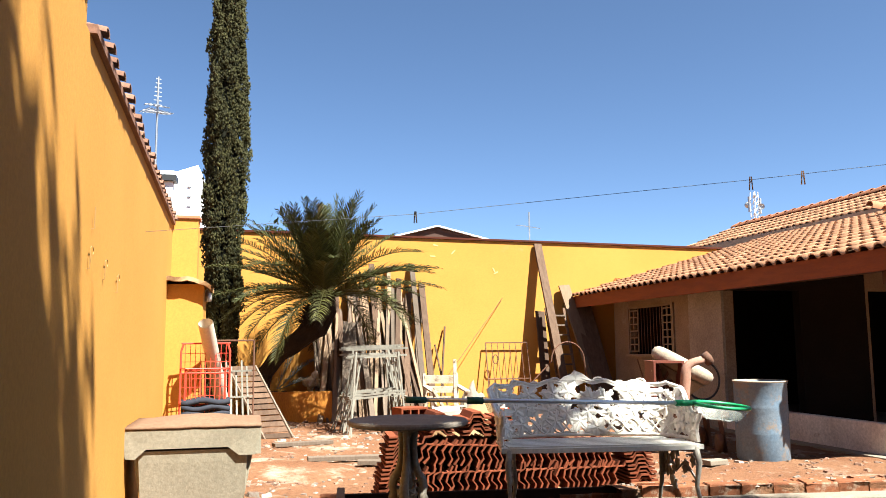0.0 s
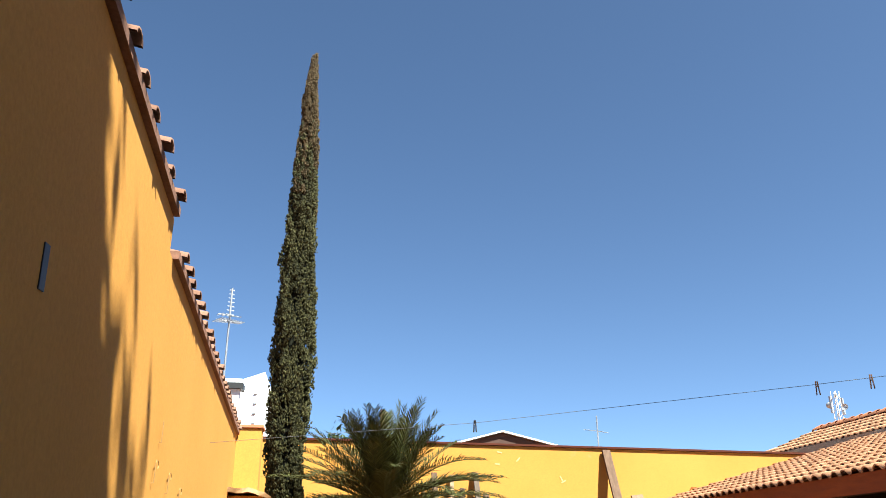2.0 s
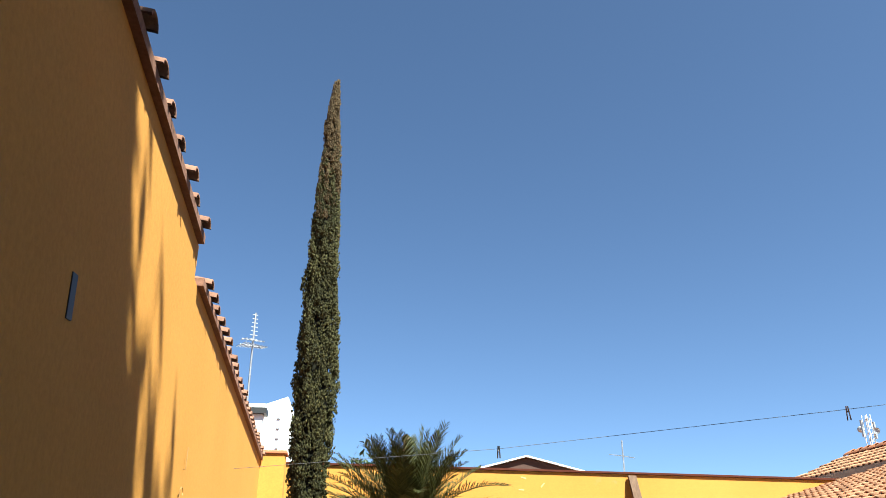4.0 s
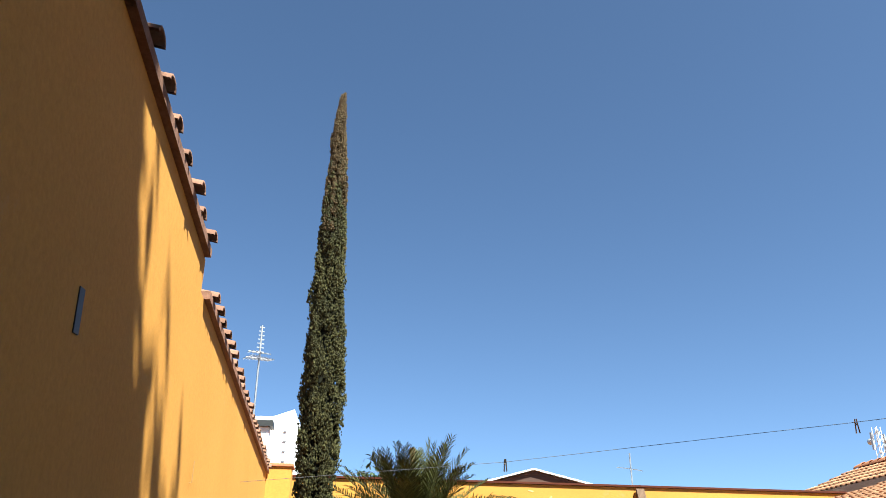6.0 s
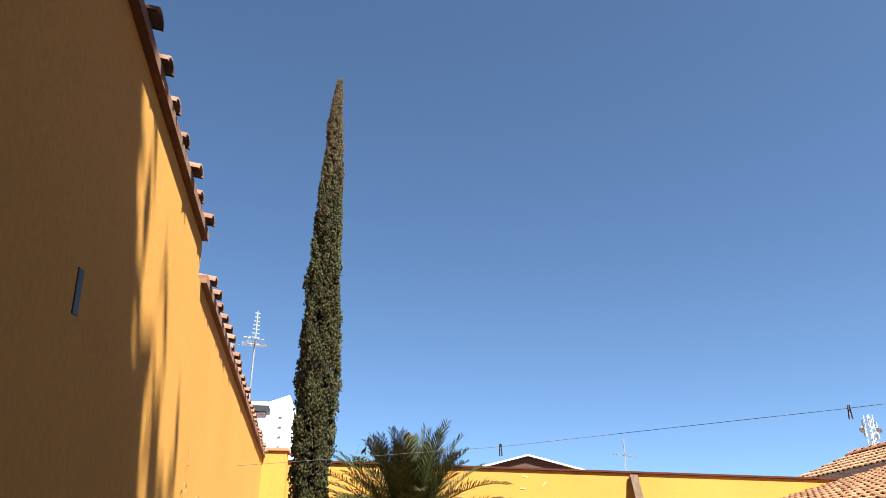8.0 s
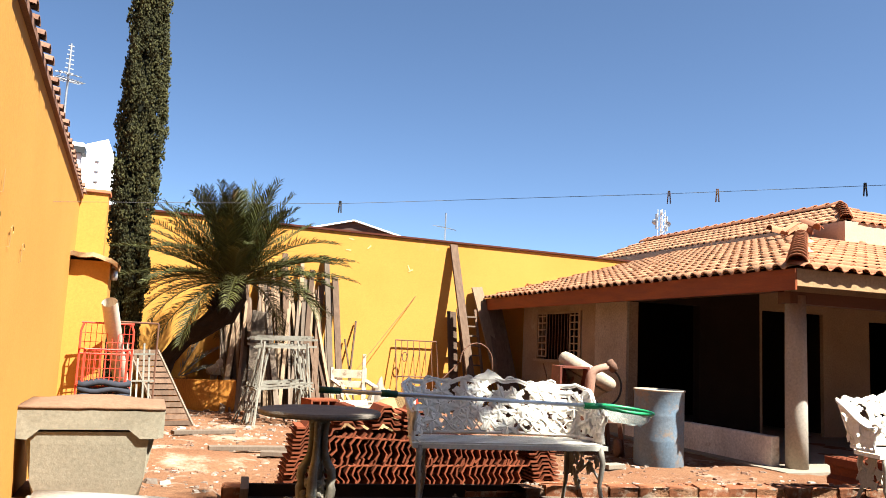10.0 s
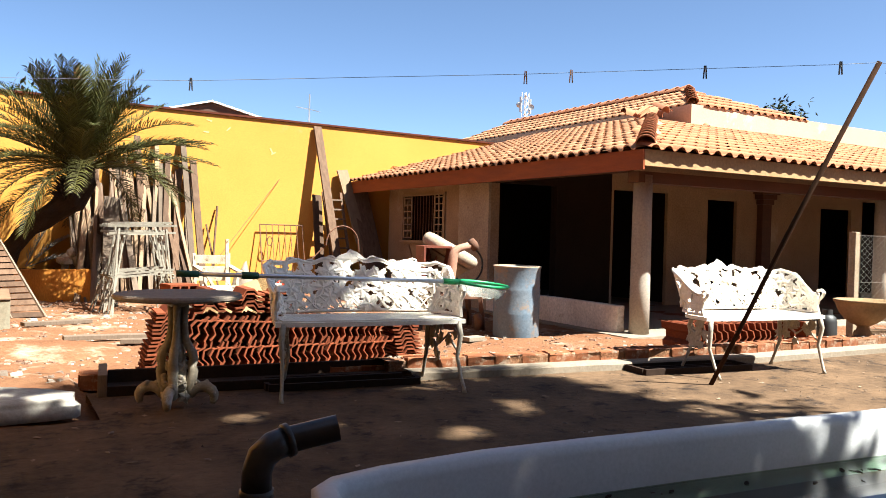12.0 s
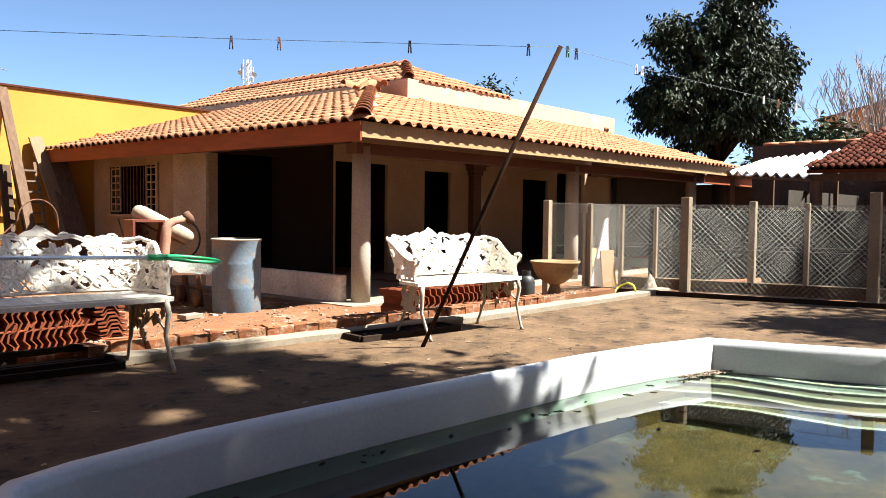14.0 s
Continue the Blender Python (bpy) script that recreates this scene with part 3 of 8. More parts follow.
M["trestle"] = mat("pale_grey_painted_wood", (0.25, 0.231, 0.187), 0.85, (0.15, 0.131, 0.1), 4.0, 0.9, 40, 0.25, rand=0.2, spec=0.2)
M["steel"] = mat("dull_steel", (0.5, 0.5, 0.49), 0.45, (0.36, 0.34, 0.31), 8.0, 0.7, 60, 0.05, metal=0.7)
M["rust"] = mat("rusty_iron", (0.143, 0.0624, 0.0312), 0.85, (0.0872, 0.0406, 0.025), 9.0, 0.9, 70, 0.25, rand=0.2)
M["red_metal"] = mat("red_painted_wire", (0.62, 0.05, 0.025), 0.5, (0.5, 0.05, 0.03), 6.0, 0.5, 40, 0.05)
M["navy"] = mat("faded_navy_fabric", (0.02, 0.021, 0.028), 0.9, (0.035, 0.036, 0.045), 5.0, 0.8, 60, 0.2, spec=0.2)
M["pvc"] = mat("pale_pvc", (0.576, 0.48, 0.376), 0.5, (0.496, 0.384, 0.288), 3.0, 0.5, 40, 0.03)
M["black_pvc"] = mat("dark_brown_pipe", (0.035, 0.024, 0.02), 0.35, (0.055, 0.04, 0.03), 4.0, 0.8, 40, 0.05)
M["barrel"] = mat("worn_blue_drum", (0.085, 0.14, 0.20), 0.7, (0.14, 0.15, 0.16), 4.0, 1.0, 35, 0.25, spots=(0.20, 0.14, 0.09), spot_scale=5.0, spot_at=0.54, spot_soft=0.14)
M["mixer_red"] = mat("rusty_red_mixer_paint", (0.169, 0.0387, 0.0174), 0.7, (0.106, 0.025, 0.0138), 4.0, 0.8, 40, 0.15, spots=(0.343, 0.25, 0.187), spot_scale=6, spot_at=0.62)
M["cement_crust"] = mat("cement_crusted_steel", (0.37, 0.295, 0.215), 0.9, (0.24, 0.18, 0.125), 5.0, 0.9, 30, 0.5, spec=0.15)
M["green"] = mat("green_plastic", (0.02, 0.27, 0.09), 0.4, (0.015, 0.2, 0.06), 5, 0.3, 40, 0.02)
M["dark_green"] = mat("dark_green_grip", (0.012, 0.07, 0.03), 0.5, (0.01, 0.05, 0.02), 5, 0.3, 40, 0.02)
M["alu"] = mat("aluminium_tube", (0.72, 0.72, 0.72), 0.35, (0.62, 0.62, 0.62), 6, 0.4, 60, 0.02, metal=0.8)
M["stone"] = mat("cast_stone", (0.29, 0.195, 0.105), 0.9, (0.15, 0.09, 0.045), 5.0, 0.9, 40, 0.4, spots=(0.187, 0.125, 0.0808), spot_scale=6, spot_at=0.62, spec=0.15)
M["sand"] = mat("builders_sand", (0.287, 0.181, 0.0872), 0.95, (0.237, 0.138, 0.0624), 3.0, 0.7, 60, 0.5, spec=0.1)
M["white_plastic"] = mat("white_plastic", (0.76, 0.74, 0.7), 0.5, (0.66, 0.62, 0.56), 5, 0.5, 40, 0.03)
M["black"] = mat("black_plastic", (0.02, 0.02, 0.02), 0.5, (0.03, 0.03, 0.03), 5, 0.5, 40, 0.03)
M["cream_metal"] = mat("cream_window_frame", (0.24, 0.16, 0.10), 0.6, (0.16, 0.10, 0.06), 5, 0.6, 40, 0.05)


def leaf_outline(r, rng, lobes=5):
    """A lobed vine leaf outline."""
    pts = []
    for k in range(lobes * 2):
        a = 2 * math.pi * k / (lobes * 2) + rng.uniform(-0.1, 0.1)
        pts.append((math.cos(a), math.sin(a), (1.0 if k % 2 == 0 else 0.62) * r * rng.uniform(0.9, 1.1)))
    return pts


def plate(bm, c, u, v, outline, thick):
    """A flat solid leaf at c in the plane of u and v."""
    c, u, v = Vector(c), Vector(u).normalized(), Vector(v).normalized()
    n = u.cross(v).normalized()
    front = [bm.verts.new(c + (u * a + v * b) * r + n * thick * 0.5) for a, b, r in outline]
    back = [bm.verts.new(c + (u * a + v * b) * r - n * thick * 0.5) for a, b, r in outline]
    hub = bm.verts.new(c + n * thick * 1.3)
    m = len(outline)
    for k in range(m):
        j = (k + 1) % m
        bm.faces.new((hub, front[k], front[j]))
        bm.faces.new((front[k], back[k], back[j], front[j]))
    bm.faces.new(back[::-1])


def curve_at(pts, t):
    """A point and direction along a chain of points, t from 0 to 1."""
    L = [0]
    for a, b in zip(pts, pts[1:]):
        L.append(L[-1] + (Vector(b) - Vector(a)).length)
    s = t * L[-1]
    for i in range(len(pts) - 1):
        if s <= L[i + 1] + 1e-9:
            k = (s - L[i]) / max(L[i + 1] - L[i], 1e-9)
            a, b = Vector(pts[i]), Vector(pts[i + 1])
            return a + (b - a) * k, (b - a).normalized()


def bench(x, y, rz, width, seed, label, stance=0.97):
    """Cast garden bench: pierced leafy back curving forward into arms, slatted seat, splayed cabriole legs."""
    rng = random.Random(seed)
    w = width / 2
    b = thing("garden_bench", x, y, 0, rz, label, "bench", "cast garden benches")
    plan = [(-w, 0.03, 0), (-w * 1.0, 0.16, 0), (-w * 0.93, 0.30, 0), (-w * 0.78, 0.40, 0), (-w * 0.5, 0.44, 0), (0, 0.46, 0), (w * 0.5, 0.44, 0), (w * 0.78, 0.40, 0), (w * 0.93, 0.30, 0), (w, 0.16, 0), (w, 0.03, 0)]

    def top(t):
        s = abs(2 * t - 1)
        if s > 0.62:
            return 0.80 - 0.17 * smooth_step(0.62, 0.95, s)
        return 0.805 + 0.01 * math.cos(s * 30) + 0.03 * max(0, 1 - s / 0.3)

    def back_pt(t, h):
        p, d = curve_at(plan, t)
        z = 0.475 + (top(t) - 0.475) * h
        out = Vector((d.y, -d.x, 0)) * -1
        lean = 0.09 * h * (1 - smooth_step(0.6, 0.95, abs(2 * t - 1)))
        return p + out * lean + Vector((0, 0, z)), d

    # openwork: broad serrated vine leaves on winding stems over a ribbon border
    length = sum((Vector(q) - Vector(p)).length for p, q in zip(plan, plan[1:]))
    leaves = []
    for j, (hh_, cnt) in enumerate(((0.075, 13), (0.165, 14), (0.255, 14))):
        for i in range(cnt):
            leaves.append((length * (i + 0.5 + rng.uniform(-0.22, 0.22)) / cnt, hh_ + rng.uniform(-0.028, 0.028), rng.uniform(0.078, 0.105), rng.uniform(0, 6.28), rng.choice((0.0, 0.007, 0.014))))

    def relief(um, hm, full):
        """Whether the casting is solid there, and how far it stands out."""
        best, lift = 0.0, 0.0
        for lu, lh, lr, la, lz in leaves:
            du, dv = um - lu, hm - lh
            if abs(du) > lr or abs(dv) > lr:
                continue
            q, a = math.hypot(du, dv), math.atan2(dv, du)
            edge = lr * (0.70 + 0.21 * math.cos(5 * a + la) + 0.07 * math.cos(16 * a + 2 * la))
            if q < edge and (1 - q / edge) > best:
                best = 1 - q / edge
                lift = lz + 0.010 * best - 0.006 * abs(math.sin(2.5 * a + la / 2)) * min(1, best * 3)
        solid = best > 0
        stem = abs(hm - 0.195 - 0.04 * math.sin(um * 17 + seed)) < 0.010
        ribbon = hm < 0.105 and abs(um / length - 0.5) < 0.36 and min(abs(hm - 0.06 - sg * 0.045 * math.sin(um * 26)) for sg in (1, -1)) < 0.012
        border = hm > full - 0.018 or hm < 0.012
        if (stem or ribbon or border) and not solid:
            lift = 0.004
        return solid or stem or ribbon or border, lift

    nu, nv = 270, 58
    sheet_v, cells = [], {}
    for i in range(nu + 1):
        u = i / nu
        full = top(u) - 0.475
        for j in range(nv + 1):
            p, d = back_pt(0.002 + 0.996 * u, j / nv)
            n_ = Vector((d.y, -d.x, 0))
            bump = n_ * relief(u * length, j / nv * full, full)[1]
            sheet_v += [p + n_ * 0.004 + bump, p - n_ * 0.004 + bump * 0.5]
    for i in range(nu):
        full = top((i + 0.5) / nu) - 0.475
        for j in range(nv):
            cells[i, j] = relief((i + 0.5) / nu * length, (j + 0.5) / nv * full, full)[0]
    m = nv + 1
    sheet_f = []
    for (i, j), on in cells.items():
        if not on:
            continue
        c4 = [(i * m + j) * 2, ((i + 1) * m + j) * 2, ((i + 1) * m + j + 1) * 2, (i * m + j + 1) * 2]
        sheet_f.append(tuple(c4))
        sheet_f.append(tuple(k + 1 for k in reversed(c4)))
        for (di, dj), (e0, e1) in (((0, -1), (0, 1)), ((1, 0), (1, 2)), ((0, 1), (2, 3)), ((-1, 0), (3, 0))):
            if not cells.get((i + di, j + dj)):
                sheet_f.append((c4[e1], c4[e0], c4[e0] + 1, c4[e1] + 1))
    me = bpy.data.meshes.new("backrest")
    me.from_pydata(sheet_v, [], sheet_f)
    me.materials.append(M["cast"])
    rest = new("backrest", me)
    rest.parent = b
    n = 60
    for nm, h, r in (("top_rail", 1.0, 0.012), ("bottom_rail", 0.02, 0.012)):
        part(nm, tb([back_pt(0.005 + 0.99 * i / n, h)[0] for i in range(n + 1)], r, 6), M["cast"], rest, smooth=True)
    # raised vine stems winding over the sheet
    for ph in (0, 3.14):
        part("stem", tb([back_pt(0.12 + 0.76 * i / 40, 0.18 + 0.14 * math.sin(i * 1.1 + ph))[0] + Vector((0, -0.009, 0)) for i in range(41)], 0.006, 5), M["cast"], rest, smooth=True)
    for i in range(5):
        for j in range(2):
            orn = bmesh.new()
            t0 = 0.17 + 0.66 * (i + 0.5 * (j % 2)) / 4.5 + rng.uniform(-0.012, 0.012)
            p, d = back_pt(t0, (0.42, 0.72)[j] + rng.uniform(-0.06, 0.06))
            plate(orn, p + Vector((0, -0.012, 0)), Matrix.Rotation(rng.uniform(-0.6, 0.6), 3, d.cross(Vector((0, 0, 1)))) @ d, (0, 0, 1), leaf_outline(rng.uniform(0.036, 0.05), rng), 0.008)
            part("leaf_ornament", orn, M["cast"], rest)
    p, d = back_pt(0.5, 1.0)
    orn = bmesh.new()
    plate(orn, p - Vector((0, 0.004, 0.02)), d, (0, 0, 1), [(1, 0, 0.11), (0.86, 0.3, 0.085), (0.6, 0.6, 0.075), (0.25, 0.95, 0.06), (-0.05, 1, 0.066), (-0.5, 0.7, 0.056), (-0.86, 0.3, 0.085), (-1, 0, 0.11), (0, -1, 0.04)], 0.012)
    part("crest", orn, M["cast"], rest)
    for t0 in (0.27, 0.34, 0.42, 0.58, 0.66, 0.73):
        p, d = back_pt(t0, 1.0)
        orn = bmesh.new()
        tube(orn, [p + d * math.cos(a) * 0.03 + Vector((0, 0, math.sin(a) * 0.02)) for a in (math.pi * k / 6 for k in range(7))], 0.009, 5)
        part("scroll", orn, M["cast"], rest)
    for side in (0, 1):
        sx = 1 if side else -1
        # scrolled arm front
        arm = part("armrest", tb([Vector((sx * w, 0.03, 0.47)), Vector((sx * w, 0.05, 0.53)), Vector((sx * w, 0.035, 0.585)), Vector((sx * w, 0.0, 0.615)), Vector((sx * w, -0.015, 0.645)), Vector((sx * w, 0.01, 0.665)), Vector((sx * w, 0.05, 0.655))], 0.014, 6), M["cast"], b)
        for k in range(6):
            bm = bmesh.new()
            t0 = (0.02 + 0.145 * (k % 4 + rng.uniform(0, 0.6)) / 3.6)
            t0 = 1 - t0 if side else t0
            p, d = back_pt(t0, 0.28 + 0.45 * (k // 4) + rng.uniform(-0.05, 0.05))
            plate(bm, p, d, (0, 0, 1), leaf_outline(rng.uniform(0.036, 0.05), rng), 0.008)
            part("leaf_ornament", bm, M["cast"], arm)
    bm = bmesh.new()
    rim = [(-w * 1.02, -0.02), (-w * 0.6, -0.045), (0, -0.05), (w * 0.6, -0.045), (w * 1.02, -0.02), (w * 0.97, 0.25), (w * 0.8, 0.37), (0, 0.42), (-w * 0.8, 0.37), (-w * 0.97, 0.25)]
    prism(bm, rim, 0.435, 0.462)
    bmesh.ops.recalc_face_normals(bm, faces=bm.faces)
    part("seat", bm, M["cast"], b)
    for k in range(7):
        yy = -0.02 + 0.058 * k
        hw = w * (0.95 if k < 5 else 0.84)
        part("slat", bx(-hw, yy, 0.4625, hw, yy + 0.036, 0.472), M["cast"], b)
    for sx in (-1, 1):
        for front in (1, 0):
            yb, yt = (-0.085, -0.01) if front else (0.385, 0.30)
            xt = sx * (w * 0.94 if front else w * 0.78)
            xb = sx * (w * stance if front else w * 0.8)
            s = -1 if front else 1
            part("leg", tb([(xt, yt, 0.45), (xt + sx * 0.012, yt + s * 0.016, 0.36), (xt, yt + s * -0.004, 0.22), (xt + (xb - xt) * 0.5, yb - s * 0.03, 0.09), (xb, yb, 0.03), (xb, yb + s * 0.012, 0.0)], [0.02, 0.018, 0.0135, 0.0115, 0.012, 0.016], 7), M["leg"], b, smooth=True)
        side_panel = part("side_panel", tb([(sx * w * 0.95, 0.0, 0.25), (sx * w * 0.9, 0.1, 0.35), (sx * w * 0.87, 0.18, 0.29), (sx * w * 0.84, 0.26, 0.35), (sx * w * 0.79, 0.35, 0.24)], 0.009, 5), M["leg"], b)
        for k in range(18):
            bm = bmesh.new()
            f = rng.uniform(0.05, 0.95)
            z = 0.43 - rng.uniform(0.02, 0.2) * (1.2 - abs(f - 0.5))
            yy = 0.02 + 0.32 * f
            plate(bm, (sx * (w * 0.95 - 0.16 * w * f), yy, z), (0, 1, 0), (0, 0, 1), leaf_outline(rng.uniform(0.035, 0.05), rng), 0.007)
            part("leaf_ornament", bm, M["leg"], side_panel)
    return b


bench(2.06, 4.48, -7.3, 1.2, 11, "ornate white cast bench with vine-leaf back, partly in shade")
b2 = bench(5.115, 4.015, -7.6, 1.14, 12, "ornate white cast bench with vine-leaf back in full sun", 0.9)
b2.matrix_basis = b2.matrix_basis @ Matrix.Diagonal((1, 1, 0.965, 1))


def garden_table(x, y):
    """Round top on a slim pierced pedestal that flares into scrolls and four looped feet."""
    t = thing("garden_table", x, y, 0, 20, "round grey-topped pedestal table with ornate cast foot", "table")
    part("tabletop", lathe(bmesh.new(), [(0.30, 0.606), (0.335, 0.609), (0.345, 0.618), (0.345, 0.63), (0.338, 0.64), (0.05, 0.642)], 48), M["table_top"], t)
    part("collar", lathe(bmesh.new(), [(0.04, 0.565), (0.056, 0.575), (0.06, 0.59), (0.12, 0.604)], 24), M["old_cast"], t, smooth=True)
    part("core", lathe(bmesh.new(), [(0.05, 0.06), (0.062, 0.12), (0.05, 0.19), (0.04, 0.24), (0.03, 0.33), (0.02, 0.42), (0.018, 0.50), (0.03, 0.57)], 16, wob=0.12), M["old_cast"], t, smooth=True)
    for k in range(4):
        a = radians(45 + 90 * k)
        ca, sa = math.cos(a), math.sin(a)
        # rib: slim above, bulging to a shoulder, then in to the waist
        rib = [(0.042, 0.58), (0.036, 0.52), (0.037, 0.45), (0.043, 0.39), (0.060, 0.345), (0.082, 0.31), (0.090, 0.27), (0.080, 0.235), (0.088, 0.205), (0.082, 0.15), (0.074, 0.10), (0.085, 0.07)]
        part("rib", tb([(r * ca, r * sa, z) for r, z in rib], [0.02, 0.019, 0.019, 0.021, 0.024, 0.026, 0.026, 0.027, 0.029, 0.027, 0.026, 0.026], 8), M["old_cast"], t, smooth=True)
        # small scroll inside the shoulder
        part("scroll", tb([((0.052 + 0.02 * math.cos(b)) * ca, (0.052 + 0.02 * math.cos(b)) * sa, 0.275 + 0.024 * math.sin(b)) for b in (2 * math.pi * q / 10 for q in range(11))], 0.009, 6), M["old_cast"], t, smooth=True)
        # looped foot
        loop = [(0.145 + 0.062 * math.cos(b), 0.062 + 0.058 * math.sin(b)) for b in (radians(215 - 25 * q) for q in range(11))]
        part("foot", tb([(0.06 * ca, 0.06 * sa, 0.085)] + [(r * ca, r * sa, max(z, 0.016)) for r, z in loop[2:]], [0.022, 0.026, 0.027, 0.029, 0.03, 0.03, 0.029, 0.027, 0.022, 0.017], 9), M["old_cast"], t, smooth=True)
        for r_, z_, s_, da in ((0.108, 0.135, 0.021, 0), (0.16, 0.137, 0.017, 0.1), (0.205, 0.085, 0.018, -0.06), (0.07, 0.18, 0.018, 0.5), (0.06, 0.13, 0.022, 0.78)):
            bm = bmesh.new()
            bmesh.ops.create_icosphere(bm, subdivisions=2, radius=s_)
            for v in bm.verts:
                v.co *= 1 + 0.3 * noise.noise(v.co * 70 + Vector((k, r_ * 9, z_)))
            o = part("boss", bm, M["old_cast"], t, smooth=True)
            o.location = (r_ * math.cos(a + da), r_ * math.sin(a + da), z_)
        for z_, r_, sz, sp in ((0.235, 0.05, 0.04, 0.78), (0.07, 0.075, 0.04, 0.78), (0.15, 0.072, 0.03, 0.6)):
            bm = bmesh.new()
            plate(bm, (r_ * math.cos(a + sp), r_ * math.sin(a + sp), z_), (-math.sin(a + sp), math.cos(a + sp), 0), (0, 0, 1), leaf_outline(sz, random.Random(k + 9)), 0.014)
            part("leaf_ornament", bm, M["old_cast"], t)
    return t


garden_table(0.91, 4.60)


def pool_net():
    o = thing("leaf_net", 0.9, 4.62, 0.75, label="aluminium pole with green-rimmed leaf net laid across the bench", category="pool net")
    A, B = Vector((0, 0, 0)), Vector((1.72, -0.12, -0.052))

    def at(t):
        return A + (B - A) * t
    part("pole", tb([at(0.02), at(1.0)], 0.0125, 10), M["alu"], o, smooth=True)
    part("grip", tb([at(0), at(0.07)], 0.019, 10), M["dark_green"], o, smooth=True)
    part("collar", tb([at(0.21), at(0.265)], 0.021, 10), M["dark_green"], o, smooth=True)
    part("socket", tb([at(0.965), at(1.035)], 0.02, 10), M["green"], o, smooth=True)
    e = at(1.03)
    ring = [e + Vector((0.19 - 0.19 * math.cos(a), 0.12 * math.sin(a), 0.012 * math.sin(a) - 0.035 * (1 - math.cos(a)) * 0.5)) for a in (2 * math.pi * k / 24 for k in range(25))]
    part("rim", tb(ring, 0.011, 6), M["green"], o, smooth=True)
    bm = bmesh.new()
    rngs = []
    for j in range(6):
        f = j / 5
        rngs.append([bm.verts.new(e + Vector((0.19 - 0.19 * (1 - 0.45 * f * f) * math.cos(a) + 0.015 * math.sin(3 * a) * f, 0.12 * (1 - 0.5 * f * f) * math.sin(a), 0.012 * math.sin(a) * (1 - f) - 0.035 * (1 - math.cos(a)) * 0.5 - 0.085 * f + 0.012 * math.sin(5 * a) * f))) for a in (2 * math.pi * k / 24 for k in range(24))])
    for a, c in zip(rngs, rngs[1:]):
        for k in range(24):
            bm.faces.new((a[k], a[(k + 1) % 24], c[(k + 1) % 24], c[k]))
    bm.faces.new(rngs[-1])
    part("net_bag", bm, M["net_sheer"], o, smooth=True)
    return o


m = bpy.data.materials.new("sheer_net")
m.use_nodes = True
nn, ll = m.node_tree.nodes, m.node_tree.links
tr = nn.new("ShaderNodeBsdfTransparent")
mx = nn.new("ShaderNodeMixShader")
mx.inputs[0].default_value = 0.3
nn["Principled BSDF"].inputs["Base Color"].default_value = (0.66, 0.7, 0.62, 1)
nn["Principled BSDF"].inputs["Roughness"].default_value = 0.7
ll.new(tr.outputs[0], mx.inputs[1])
ll.new(nn["Principled BSDF"].outputs[0], mx.inputs[2])
ll.new(mx.outputs[0], nn["Material Output"].inputs[0])
M["net_sheer"] = m
pool_net()

# ---- kerb, brick edging ----
bm = bmesh.new()
n = 50
kx = [2.5 + (9.5 - 2.5) * i / n for i in range(n + 1)]
sec = ((0, -0.1), (0.0, 0.045), (0.012, 0.06), (0.14, 0.062), (0.15, -0.1))
rows = [[bm.verts.new((x, kerb_y(x) + o + 0.006 * noise.noise((x * 3, o, 0)), z + 0.008 * noise.noise((x * 2.2, 4, z)))) for o, z in sec] for x in kx]
for a, b in zip(rows, rows[1:]):
    for k in range(len(sec) - 1):
        bm.faces.new((a[k], b[k], b[k + 1], a[k + 1]))
tagged(obj("kerb", bm, M["kerb"]), "pale rough concrete kerb along the deck", "kerb", kind="structure")
edging = thing("pavement_brick_edging", 0, 0, 0, label="row of broken red bricks edging the deck", category="edging", kind="structure")
rng = random.Random(5)
brick_mesh = []
for s in range(4):
    bm = bx(-0.115, -0.055, -0.07, 0.115, 0.055, 0.03, bevel=0.005)
    for v in bm.verts:
        v.co += Vector((rng.uniform(-0.5, 0.5), rng.uniform(-1, 1), rng.uniform(-1, 1))) * 0.009
    me = bpy.data.meshes.new("brick")
    bm.to_mesh(me)
    bm.free()
    me.materials.append(M["brick"])
    brick_mesh.append(me)
x = 0.62
while x < 7.05:
    for row in (0, 1):
        if rng.random() < 0.06 and row:
            continue
        ob = new("brick", rng.choice(brick_mesh))
        ob.parent = edging
        yy = kerb_y(x) + (0.19 if x > 2.45 else 0.44) + row * 0.113
        ob.matrix_basis = pose(x, yy + rng.uniform(-0.007, 0.007), 0.098 + rng.uniform(-0.004, 0.004) - 0.008 * row - (0.0 if x > 2.45 else 0.075), rng.uniform(-2, 2), rng.uniform(-0.8, 0.8), rng.uniform(-1, 1) - (7 if x < 5.6 else 2)) @ Matrix.Diagonal((rng.choice((1.0, 1.0, 0.99, 0.95)), 1, 1, 1))
    x += 0.226
# dirt bank under the bricks
bm = bmesh.new()
rows = [[bm.verts.new((xx, kerb_y(xx) + o, z)) for o, z in ((0.142, -0.4), (0.141, 0.114), (0.3, 0.117), (0.45, 0.095), (0.8, -0.02), (1.5, -0.3))] for xx in [2.4 + 0.2 * i for i in range(31)]]
for a, b in zip(rows, rows[1:]):
    for k in range(5):
        bm.faces.new((a[k], b[k], b[k + 1], a[k + 1]))
tagged(obj("ground_bank", bm, M["earth"]), "red earth bank under the brick edging", "ground", kind="structure")
